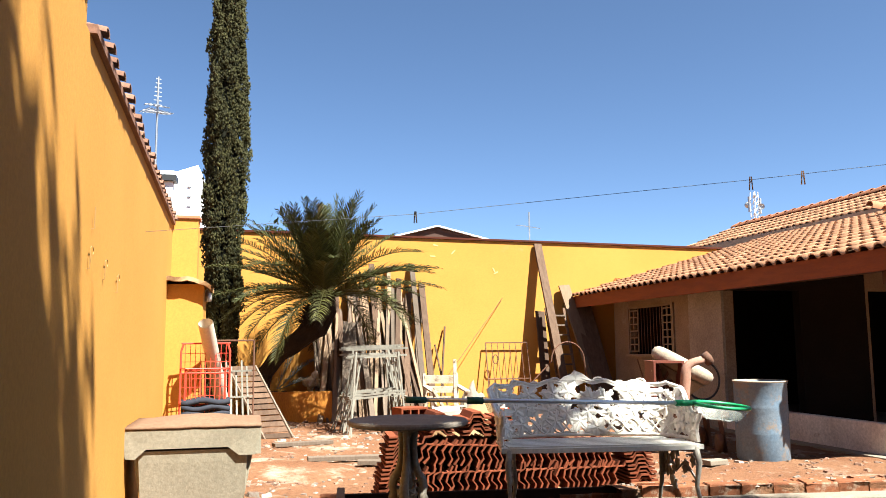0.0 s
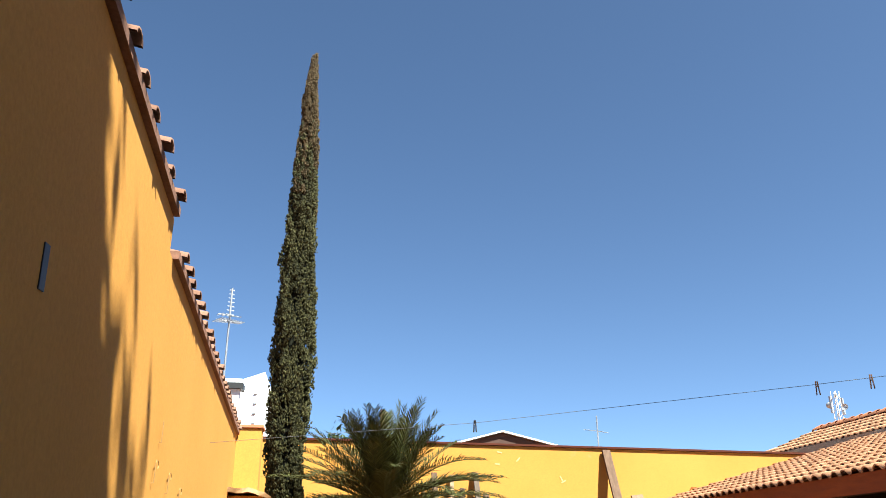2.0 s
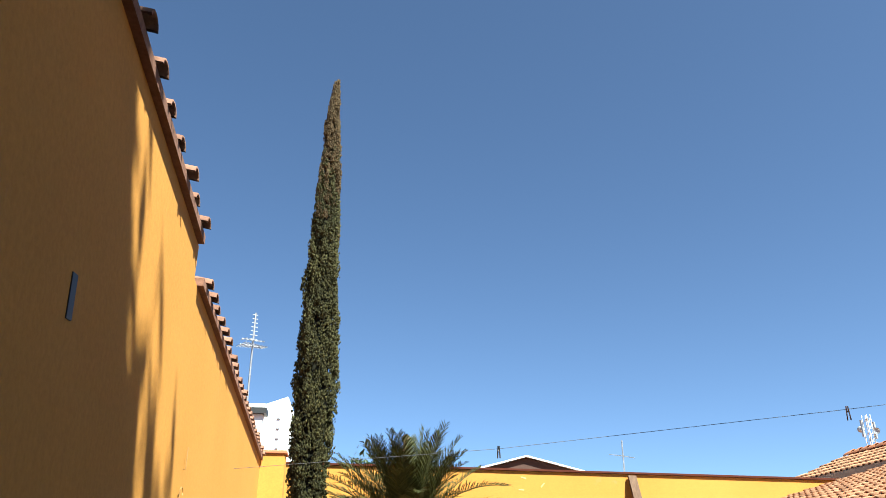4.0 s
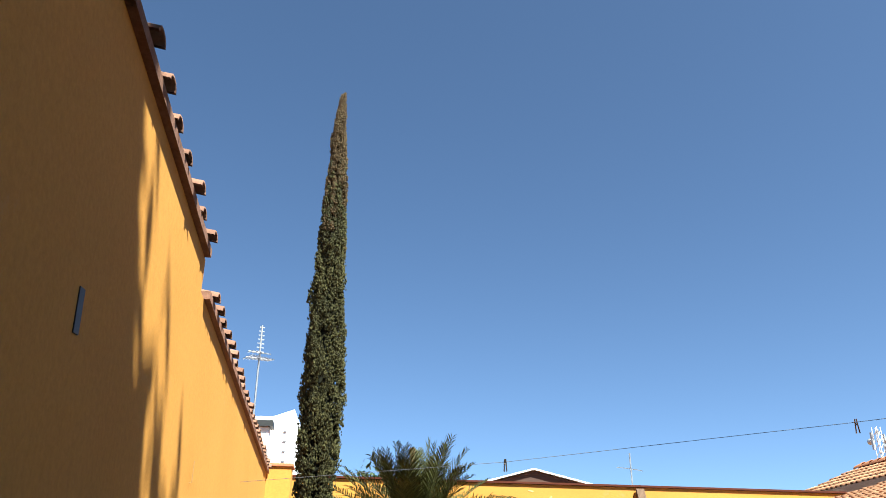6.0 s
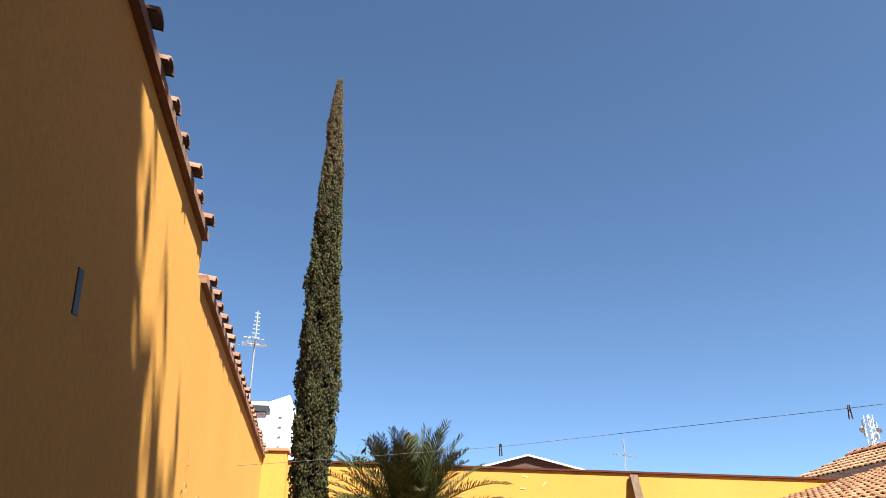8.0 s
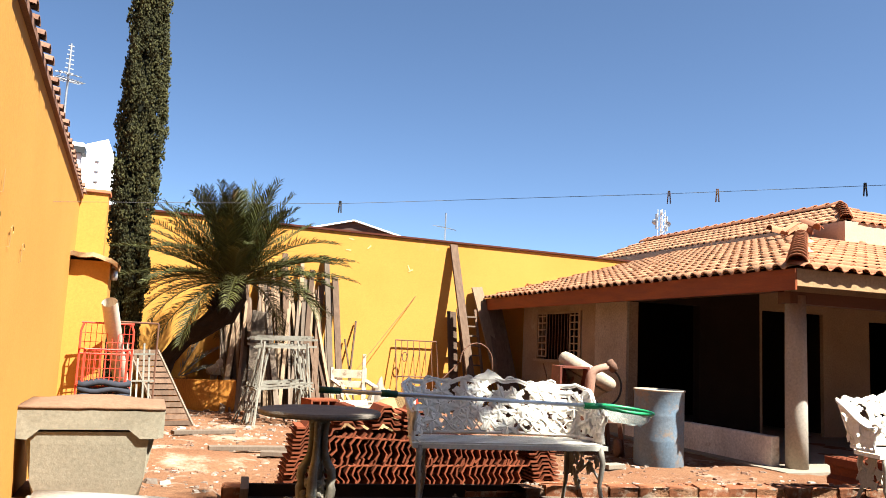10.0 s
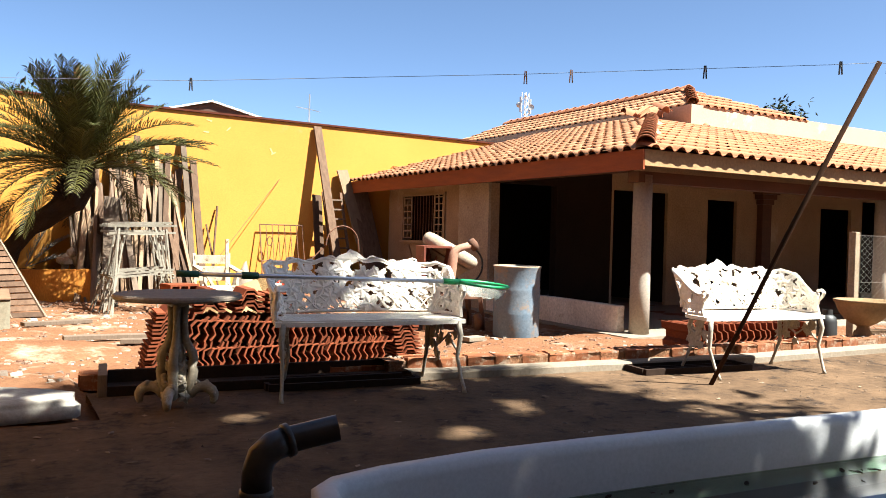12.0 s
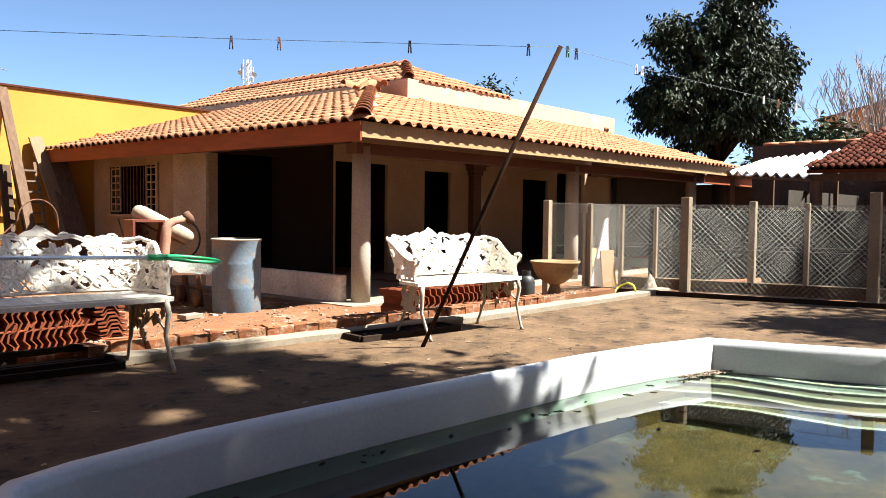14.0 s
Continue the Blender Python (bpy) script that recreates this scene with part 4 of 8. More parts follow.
# dark timber forms at the kerb's west end
f = thing("formwork", 0.6, 5.05, 0, -7, "low dark timber formwork box beside the deck", "formwork")
M["form"] = mat("form_timber_kerb_shade", (0.0281, 0.0156, 0.01), 0.9, (0.0156, 0.00936, 0.00624), 3.0, 0.9, 30, 0.3, spec=0.15)
part("board", bx(-0.05, -0.02, 0.0, 0.0, 0.42, 0.13, bevel=0.005), M["wood_grey"], f)
part("board", bx(0.003, -0.02, 0.0, 1.85, 0.02, 0.06, bevel=0.005), M["form"], f)
part("board", bx(0.003, 0.38, -0.03, 1.85, 0.415, 0.09, bevel=0.005), M["form"], f)
part("base_board", bx(0.003, 0.023, -0.02, 1.85, 0.377, 0.012), M["form"], f)


# ---- stacked roof tiles ----
def chevron_mesh(name, depth):
    """A zigzag clay tile end, drawn out to its length."""
    bm = bmesh.new()
    zig = [(-0.11, 0.0), (-0.05, 0.0), (-0.02, 0.045), (0.04, 0.045), (0.07, 0.0), (0.12, 0.0)]
    rows = []
    for y in (0, depth):
        rows.append([bm.verts.new((a, y, z)) for a, z in zig] + [bm.verts.new((a, y, z + 0.014)) for a, z in reversed(zig)])
    m = len(rows[0])
    bm.faces.new(rows[0])
    bm.faces.new(rows[1][::-1])
    for k in range(m):
        j = (k + 1) % m
        bm.faces.new((rows[0][j], rows[0][k], rows[1][k], rows[1][j]))
    bmesh.ops.recalc_face_normals(bm, faces=bm.faces)
    me = bpy.data.meshes.new(name)
    bm.to_mesh(me)
    bm.free()
    me.materials.append(M["clay"])
    return me


CHEV = chevron_mesh("roof_tile", 0.38)


def tile_stack():
    s = thing("tile_stack", 2.05, 6.0, -0.08, -3, "long low stack of new red clay roof tiles", "roof tiles")
    rng = random.Random(8)

    def put(x, y, z, rx, ry, rz):
        ob = new("roof_tile", CHEV)
        ob.parent = s
        ob.matrix_basis = pose(x, y, z, rx, ry, rz)
    # end piles laid flat
    for x0, n in ((-0.98, 16), (1.04, 11)):
        for i in range(n):
            put(x0 + rng.uniform(-0.01, 0.01) + 0.006 * i * (1 if x0 < 0 else -1), rng.uniform(-0.012, 0.012), 0.0 + 0.03 * i, 0, rng.uniform(-2, 2), rng.uniform(-2, 2))
    # tiles standing on edge, two courses
    x = -0.80
    while x < 0.84:
        lean = rng.choice((60, 68, 74, 80, 66)) + rng.uniform(-8, 8)
        put(x, rng.uniform(-0.01, 0.01), 0.12, 0, -lean, 0)
        x += rng.uniform(0.042, 0.06)
    x = -0.76
    while x < 0.82:
        lean = rng.choice((-52, -58, -64)) + rng.uniform(-9, 9)
        put(x, rng.uniform(-0.01, 0.02), 0.335 - 0.045 * (x + 0.76), 0, lean, 0)
        x += rng.uniform(0.042, 0.06)
    for x0 in (-0.62, -0.33, -0.07):
        for i in range(rng.choice((4, 5))):
            put(x0 + rng.uniform(-0.01, 0.01), rng.uniform(0, 0.03), 0.45 + 0.03 * i, 0, rng.uniform(-4, 4), rng.uniform(-3, 3))
    return s


tile_stack()
b = thing("hollow_brick", 1.33, 6.45, 0.42, 15, "red hollow brick with square holes on the tiles", "brick")
bm = wall_with_holes(bmesh.new(), -0.12, 0.12, 0, 0.14, [(-0.105 + 0.073 * i, -0.045 + 0.073 * i, 0.015 + 0.063 * j, 0.062 + 0.063 * j) for i in range(3) for j in range(2)], lambda u, z, s: (u, 0.19 * s, z))
part("body", bm, M["clay"], b)

# ---- water tank and slab by the west wall ----
def tank():
    t = thing("water_tank", -0.32, 5.5, -0.04, 0, "fibre cement water tank with a dusty red lid beside the wall", "tank")
    bm = bmesh.new()
    rows = []
    for z, hx, d0, d1 in ((0.0, 0.30, 0.10, 0.62), (0.14, 0.325, 0.075, 0.645), (0.36, 0.365, 0.04, 0.67), (0.44, 0.375, 0.03, 0.68)):
        rows.append([bm.verts.new(p) for p in ((-hx, d0, z), (hx, d0, z), (hx, d1, z), (-hx, d1, z))])
    for a, b in zip(rows, rows[1:]):
        for k in range(4):
            bm.faces.new((a[k], a[(k + 1) % 4], b[(k + 1) % 4], b[k]))
    bm.faces.new(rows[0][::-1])
    bm.faces.new(rows[-1])
    bmesh.ops.bevel(bm, geom=[e for e in bm.edges if abs(e.verts[0].co.z - e.verts[1].co.z) > 0.05], offset=0.03, segments=3, affect="EDGES")
    part("body", bm, M["tank"], t, smooth=False)
    bm = bmesh.new()
    out = [(-0.415, 0.40), (-0.355, 0.395), (-0.29, 0.455), (0.215, 0.455), (0.285, 0.40), (0.385, 0.40), (0.42, 0.575), (-0.43, 0.575)]
    a = [bm.verts.new((x, 0.0 if z > 0.5 else 0.012, z)) for x, z in out]
    c = [bm.verts.new((x, 0.05, z)) for x, z in out]
    bm.faces.new(a)
    bm.faces.new(c[::-1])
    for k in range(len(out)):
        j = (k + 1) % len(out)
        bm.faces.new((a[j], a[k], c[k], c[j]))
    bmesh.ops.recalc_face_normals(bm, faces=bm.faces)
    part("front_rim", bm, M["tank"], t)
    for sx in (-1, 1):
        part("side_rim", bx(sx * 0.40 - 0.025, 0.053, 0.40, sx * 0.40 + 0.025, 0.71, 0.575), M["tank"], t)
    part("back_rim", bx(-0.37, 0.66, 0.44, 0.37, 0.71, 0.575), M["tank"], t)
    bm = bmesh.new()
    n = 10
    g = [[bm.verts.new((-0.425 + 0.85 * i / n, -0.004 + 0.72 * j / n, 0.579 + 0.05 * math.sin(math.pi * j / n) * math.sin(math.pi * i / n) + 0.006 * noise.noise((i * 0.7, j * 0.7, 2)))) for j in range(n + 1)] for i in range(n + 1)]
    for i in range(n):
        for j in range(n):
            bm.faces.new((g[i][j], g[i + 1][j], g[i + 1][j + 1], g[i][j + 1]))
    r = bmesh.ops.extrude_face_region(bm, geom=bm.faces[:])
    bmesh.ops.translate(bm, vec=(0, 0, 0.018), verts=[v for v in r["geom"] if isinstance(v, bmesh.types.BMVert)])
    bmesh.ops.recalc_face_normals(bm, faces=bm.faces)
    part("lid", bm, M["dust"], t, "dusty reddish lid", smooth=True)
    part("inlet_pipe", tb([(-0.43, 0.1, 0.51), (-0.47, 0.1, 0.51)], 0.013), M["black"], t)
    return t


tank()
bm = bmesh.new()
prism(bm, [(-0.62, 4.49), (-0.1, 4.50), (0.3, 4.525), (0.39, 4.545), (0.42, 4.60), (0.40, 4.72), (0.365, 4.83), (0.30, 4.90), (0.1, 4.98), (-0.2, 5.12), (-0.62, 5.34)], 0.0, 0.105)
bmesh.ops.bevel(bm, geom=[e for e in bm.edges if e.verts[0].co.z > 0.05 and e.verts[1].co.z > 0.05], offset=0.045, segments=4, affect="EDGES")
bmesh.ops.recalc_face_normals(bm, faces=bm.faces)
tagged(obj("cement_slab", bm, M["white_slab"], smooth=True), "pale rounded cement slab lying on the ground", "slab")

# ---- pipe by the pool ----
pp = thing("pool_pipe", 0.573, 1.95, 0.0, label="dark plastic pipe with an elbow rising beside the pool", category="pipe")
R = 0.034
part("riser", tb([(0, 0, 0.0), (0, 0, 0.37)], R), M["black_pvc"], pp, smooth=True)
elb = [(0, 0, 0.36), (0.0, 0, 0.41), (0.012, 0, 0.445), (0.04, 0, 0.468), (0.075, 0.0, 0.478)]
part("elbow", tube(bmesh.new(), elb, R * 1.12, 14), M["black_pvc"], pp, smooth=True)
part("coupling", tb([(0.07, 0, 0.477), (0.085, 0, 0.481)], R * 1.28, 14), M["black_pvc"], pp, smooth=True)
part("coupling", tb([(0, 0, 0.345), (0, 0, 0.365)], R * 1.28, 14), M["black_pvc"], pp, smooth=True)
bm = bmesh.new()
outer = [(0.08, 0, 0.48), (0.2, -0.03, 0.505)]
tube(bm, outer, R, 14, caps=False)
tube(bm, [outer[1], outer[0]], R * 0.85, 14, caps=False)
part("outlet", bm, M["black_pvc"], pp, smooth=True)

M["pole_wood"] = mat("dark_pole_wood", (0.036, 0.017, 0.009), 0.95, (0.02, 0.0095, 0.0055), 4, 0.8, 40, 0.2, spec=0.05)
# ---- prop pole and clothesline ----
pl = thing("clothes_prop", 4.38, 3.88, 0, label="thin weathered wooden pole propping the clothesline", category="pole")
part("pole", tb([(0, 0, 0), (0.10, -0.2, 0.5), (0.21, -0.41, 1.05), (0.45, -0.86, 2.16)], [0.016, 0.015, 0.016, 0.017], 8), M["pole_wood"], pl, smooth=True)
LINE = [(-0.80, 6.35, 1.93), (1.09, 5.24, 1.945), (2.86, 4.12, 2.02), (4.45, 3.06, 2.10), (4.83, 3.02, 2.155), (6.7, 3.13, 2.235), (8.5, 2.70, 2.155), (12.5, 2.0, 2.05)]
cl = thing("clothesline", 0, 0, 0, label="thin grey clothesline strung across the yard", category="clothesline")
part("cord", tb(LINE, 0.0016, 5), mat("grey_cord", (0.11, 0.11, 0.115), 0.8, (0.07, 0.07, 0.075), 8, 0.5, 40, 0.0), cl)

# ---- plants ----
def leaf_mat(name, a, b, island=0.4, rough=0.55, trans=0.25):
    m = mat(name, a, rough, b, 2.0, 0.6, 40, 0.0, island=island, spec=0.18)
    return m


M["cypress"] = leaf_mat("cypress_foliage", (0.058, 0.053, 0.017), (0.019, 0.02, 0.007), 0.6, 0.85)
M["cypress_dark"] = leaf_mat("cypress_core_shade", (0.012, 0.012, 0.005), (0.007, 0.007, 0.003), 0.3, 0.95)
M["cypress_dry"] = leaf_mat("dry_cypress_foliage", (0.0808, 0.053, 0.0218), (0.0499, 0.0343, 0.0138), 0.4, 0.8)
M["palm"] = leaf_mat("palm_frond", (0.066, 0.066, 0.016), (0.022, 0.025, 0.007), 0.6, 0.65)
M["palm_old"] = leaf_mat("yellowing_palm_frond", (0.068, 0.062, 0.016), (0.03, 0.03, 0.008), 0.5, 0.5)
M["bark"] = mat("dark_fibrous_bark", (0.026, 0.018, 0.013), 0.95, (0.014, 0.01, 0.008), 6.0, 0.9, 40, 0.8, bump_dist=0.02, spec=0.1)
M["leaf_dark"] = leaf_mat("dark_leaf", (0.018, 0.028, 0.008), (0.0105, 0.0165, 0.0055), 0.5, 0.55)
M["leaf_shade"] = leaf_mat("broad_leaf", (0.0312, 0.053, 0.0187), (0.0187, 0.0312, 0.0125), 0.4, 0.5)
M["twig"] = mat("bare_twig", (0.25, 0.205, 0.185), 0.9, (0.17, 0.135, 0.12), 4, 0.6, 40, 0.0, spec=0.1)


def mesh_ob(name, vs, fs, material, parent, label="", smooth=False):
    me = bpy.data.meshes.new(name)
    me.from_pydata(vs, [], fs)
    me.materials.append(material)
    if smooth:
        for p in me.polygons:
            p.use_smooth = True
    ob = new(name, me)
    ob.parent = parent
    if label:
        ob["label"] = label
    return ob


def cypress(x, y):
    t = thing("cypress_tree", x, y, YARD, label="very tall slender dark cypress with a dry brown tip", category="tree")
    part("trunk", tb([(-0.05, 0, 0), (-0.04, 0, 1.2), (0.1, 0, 5), (0.03, 0, 10.4)], [0.1, 0.085, 0.06, 0.012], 10), M["bark"], t, smooth=True)
    H = 10.75
    rng = random.Random(21)
    girth = ((0, 0.16), (0.12, 0.30), (0.28, 0.335), (0.36, 0.405), (0.455, 0.39), (0.655, 0.27), (0.826, 0.18), (0.9, 0.135), (0.96, 0.075), (1.0, 0.02))

    def rad(z):
        return along(girth, z / H) * 0.9

    def axis(z):
        f = z / H
        return 0.09 * math.sin(math.pi * min(1, f * 1.1)) + 0.015 * math.sin(z * 0.9) + 0.14 * f ** 4

    # upswept tufts set closely round the stem; the dark core shows in the gaps
    tufts = {"foliage": ([], []), "dry_tip": ([], [])}
    z, turn = 0.55, 0.0
    while z < H - 0.05:
        r0 = rad(z)
        size = (0.05 + 0.26 * r0) * rng.uniform(0.6, 1.35)
        turn += 2.39996 + rng.uniform(-0.25, 0.25)
        z += size * size / (2.2 * max(r0, 0.03)) * 0.42
        out = Vector((math.cos(turn), math.sin(turn), 0))
        c = Vector((axis(z), 0, z)) + out * r0 * rng.uniform(0.68, 0.97) * (1 + 0.3 * noise.noise((out.x * 1.6, out.y * 1.6, z * 2.0)))
        dry = rng.random() < smooth_step(0.62, 0.92, z / H)
        vs, fs = tufts["dry_tip" if dry else "foliage"]
        for _ in range(70):
            f = rng.random()
            spread = size * (0.75 - 0.45 * f)
            a = rng.uniform(0, 2 * math.pi)
            side = Vector((-out.y, out.x, 0))
            q = math.sqrt(rng.random())
            p = c + Vector((0, 0, (f - 0.4) * size * 2.1)) + side * math.cos(a) * q * spread + out * (math.sin(a) * q * spread * 0.8 + 0.2 * size * f)
            up = (Vector((0, 0, 1)) + out * rng.uniform(0, 0.9) + side * rng.uniform(-0.6, 0.6)).normalized()
            s1 = Matrix.Rotation(rng.uniform(0, 6.28), 3, up) @ up.orthogonal().normalized()
            s2 = up.cross(s1)
            L = rng.uniform(0.025, 0.055)
            w = L * rng.uniform(0.25, 0.42)
            k = len(vs)
            vs += [p - up * L * 0.5, p + s1 * w, p + s2 * w, p - s1 * w, p - s2 * w, p + up * L * 0.8]
            fs += [(k, k + 2, k + 1), (k, k + 3, k + 2), (k, k + 4, k + 3), (k, k + 1, k + 4), (k + 5, k + 1, k + 2), (k + 5, k + 2, k + 3), (k + 5, k + 3, k + 4), (k + 5, k + 4, k + 1)]
    for nm, ma in (("foliage", M["cypress"]), ("dry_tip", M["cypress_dry"])):
        mesh_ob(nm, *tufts[nm], ma, t)
    # solid core, near-black to put shade between the tufts
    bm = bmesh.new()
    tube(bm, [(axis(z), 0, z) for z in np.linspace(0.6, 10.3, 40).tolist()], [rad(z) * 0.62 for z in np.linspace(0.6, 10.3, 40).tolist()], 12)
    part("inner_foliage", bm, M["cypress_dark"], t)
    return t


cypress(-0.53, 13.5)


def frond(vs, fs, rachis, base, yaw, pitch, length, droop, rng, leaflet=0.26, n=30, curl=0.0):
    """One feather leaf: an arching midrib and narrow leaflets in a shallow V."""
    d = Vector((math.cos(yaw) * math.cos(pitch), math.sin(yaw) * math.cos(pitch), math.sin(pitch)))
    side = Vector((-math.sin(yaw), math.cos(yaw), 0))
    p = Vector(base)
    pts = [p.copy()]
    m = 14
    for i in range(m):
        d = (d + Vector((0, 0, -droop / m * (0.4 + 1.4 * i / m))) + side * curl / m).normalized()
        p = p + d * length / m
        pts.append(p.copy())
    tube(rachis, pts, [0.012 * (1 - 0.8 * i / m) + 0.002 for i in range(m + 1)], 4)
    for i in range(n):
        t = 0.14 + 0.86 * i / (n - 1)
        q, dd = curve_at(pts, min(t, 0.999))
        up = side.cross(dd).normalized()
        if up.z < 0:
            up = -up
        ll = leaflet * (math.sin(math.pi * (0.12 + 0.80 * t)) ** 0.7) * rng.uniform(0.85, 1.1)
        for s in (-1, 1):
            v = (side * s * rng.uniform(0.6, 0.85) + dd * rng.uniform(0.75, 1.15) + up * rng.uniform(0.1, 0.45)).normalized()
            tip = q + v * ll + Vector((0, 0, -0.12 * ll))
            mid = q + v * ll * 0.5 + up * 0.01
            wv = dd * 0.0105
            k = len(vs)
            vs += [q - wv * 0.6, q + wv * 0.6, mid + wv, mid - wv, tip]
            fs += [(k, k + 1, k + 2, k + 3), (k + 3, k + 2, k + 4)]


def palm(x, y, z):
    t = thing("palm_tree", x, y, z, label="small leaning date palm with arching feathery fronds in the planter", category="palm")
    rng = random.Random(31)
    path = [(0, 0, -0.1), (0.0, 0, 0.12), (0.10, -0.05, 0.42), (0.32, -0.15, 0.72), (0.62, -0.3, 0.95), (0.88, -0.42, 1.16), (1.0, -0.5, 1.45), (1.02, -0.5, 1.75)]
    bm = tube(bmesh.new(), path, [0.165, 0.145, 0.13, 0.135, 0.16, 0.195, 0.21, 0.14], 14)
    bmesh.ops.subdivide_edges(bm, edges=bm.edges[:], cuts=2, use_grid_fill=True)
    for v in bm.verts:
        v.co += Vector((noise.noise(v.co * 9), noise.noise(v.co * 9 + Vector((7, 0, 0))), noise.noise(v.co * 9 + Vector((0, 7, 0))))) * 0.03
    part("trunk", bm, M["bark"], t, smooth=False)
    # cut leaf bases round the crown
    bm = bmesh.new()
    for k in range(130):
        a, h = rng.uniform(0, 6.28), rng.uniform(1.0, 1.72)
        c = Vector((0.8 + 0.2 * (h - 1.05) / 0.6, -0.45, h))
        o = Vector((math.cos(a), math.sin(a), 0.7)).normalized()
        tube(bm, [c + o * 0.1, c + o * rng.uniform(0.24, 0.36)], [0.03, 0.009], 4)
    part("leaf_bases", bm, M["bark"], t)
    for nm, n, ma, pit, ln, dr in (("fronds", 104, M["palm"], (0.04, 1.54), (1.45, 1.95), (0.3, 0.9)), ("lower_fronds", 20, M["palm_old"], (-0.2, 0.4), (1.45, 1.95), (0.9, 1.6))):
        vs, fs, bm = [], [], bmesh.new()
        for k in range(n):
            yaw = 2 * math.pi * (k * 0.618 + rng.uniform(-0.03, 0.03))
            p = pit[0] + (pit[1] - pit[0]) * rng.random() ** 0.95
            if p < 0.25 and math.cos(yaw) - math.sin(yaw) > 0.35:
                continue
            frond(vs, fs, bm, (1.02 + 0.06 * math.cos(yaw), -0.5 + 0.06 * math.sin(yaw), 1.6 + 0.12 * rng.random()), yaw, p, rng.uniform(*ln) * (1.08 - 0.16 * p), rng.uniform(*dr) * (1.15 - 0.5 * p / 1.5), rng, 0.35, 50, rng.uniform(-0.3, 0.3))
        mesh_ob(nm, vs, fs, ma, t)
        tagged(part("midrib", bm, ma, t), kind="stuff")
    return t


palm(0.17, 13.55, 0.22)


M["frond_grey"] = leaf_mat("grey_dry_frond", (0.20, 0.18, 0.15), (0.12, 0.105, 0.085), 0.4, 0.9)
for base, yaw, pitch, length in (((0.52, 14.86, 0.30), 0.25, 0.75, 0.95), ((0.50, 14.92, 0.30), 0.1, 1.15, 0.8), ((0.55, 14.80, 0.30), 0.15, 0.4, 0.9)):
    df = thing("dead_frond", *base, label="grey dry palm frond leaning on the wall behind the trunk", category="palm frond", group="dead fronds")
    vs, fs, bm = [], [], bmesh.new()
    frond(vs, fs, bm, (0, 0, 0), yaw, pitch, length, 0.4, random.Random(int(pitch * 100)), 0.30, 34, 0.2)
    tagged(mesh_ob("leaflets", vs, fs, M["frond_grey"], df), kind="stuff")
    part("midrib", bm, M["frond_grey"], df)


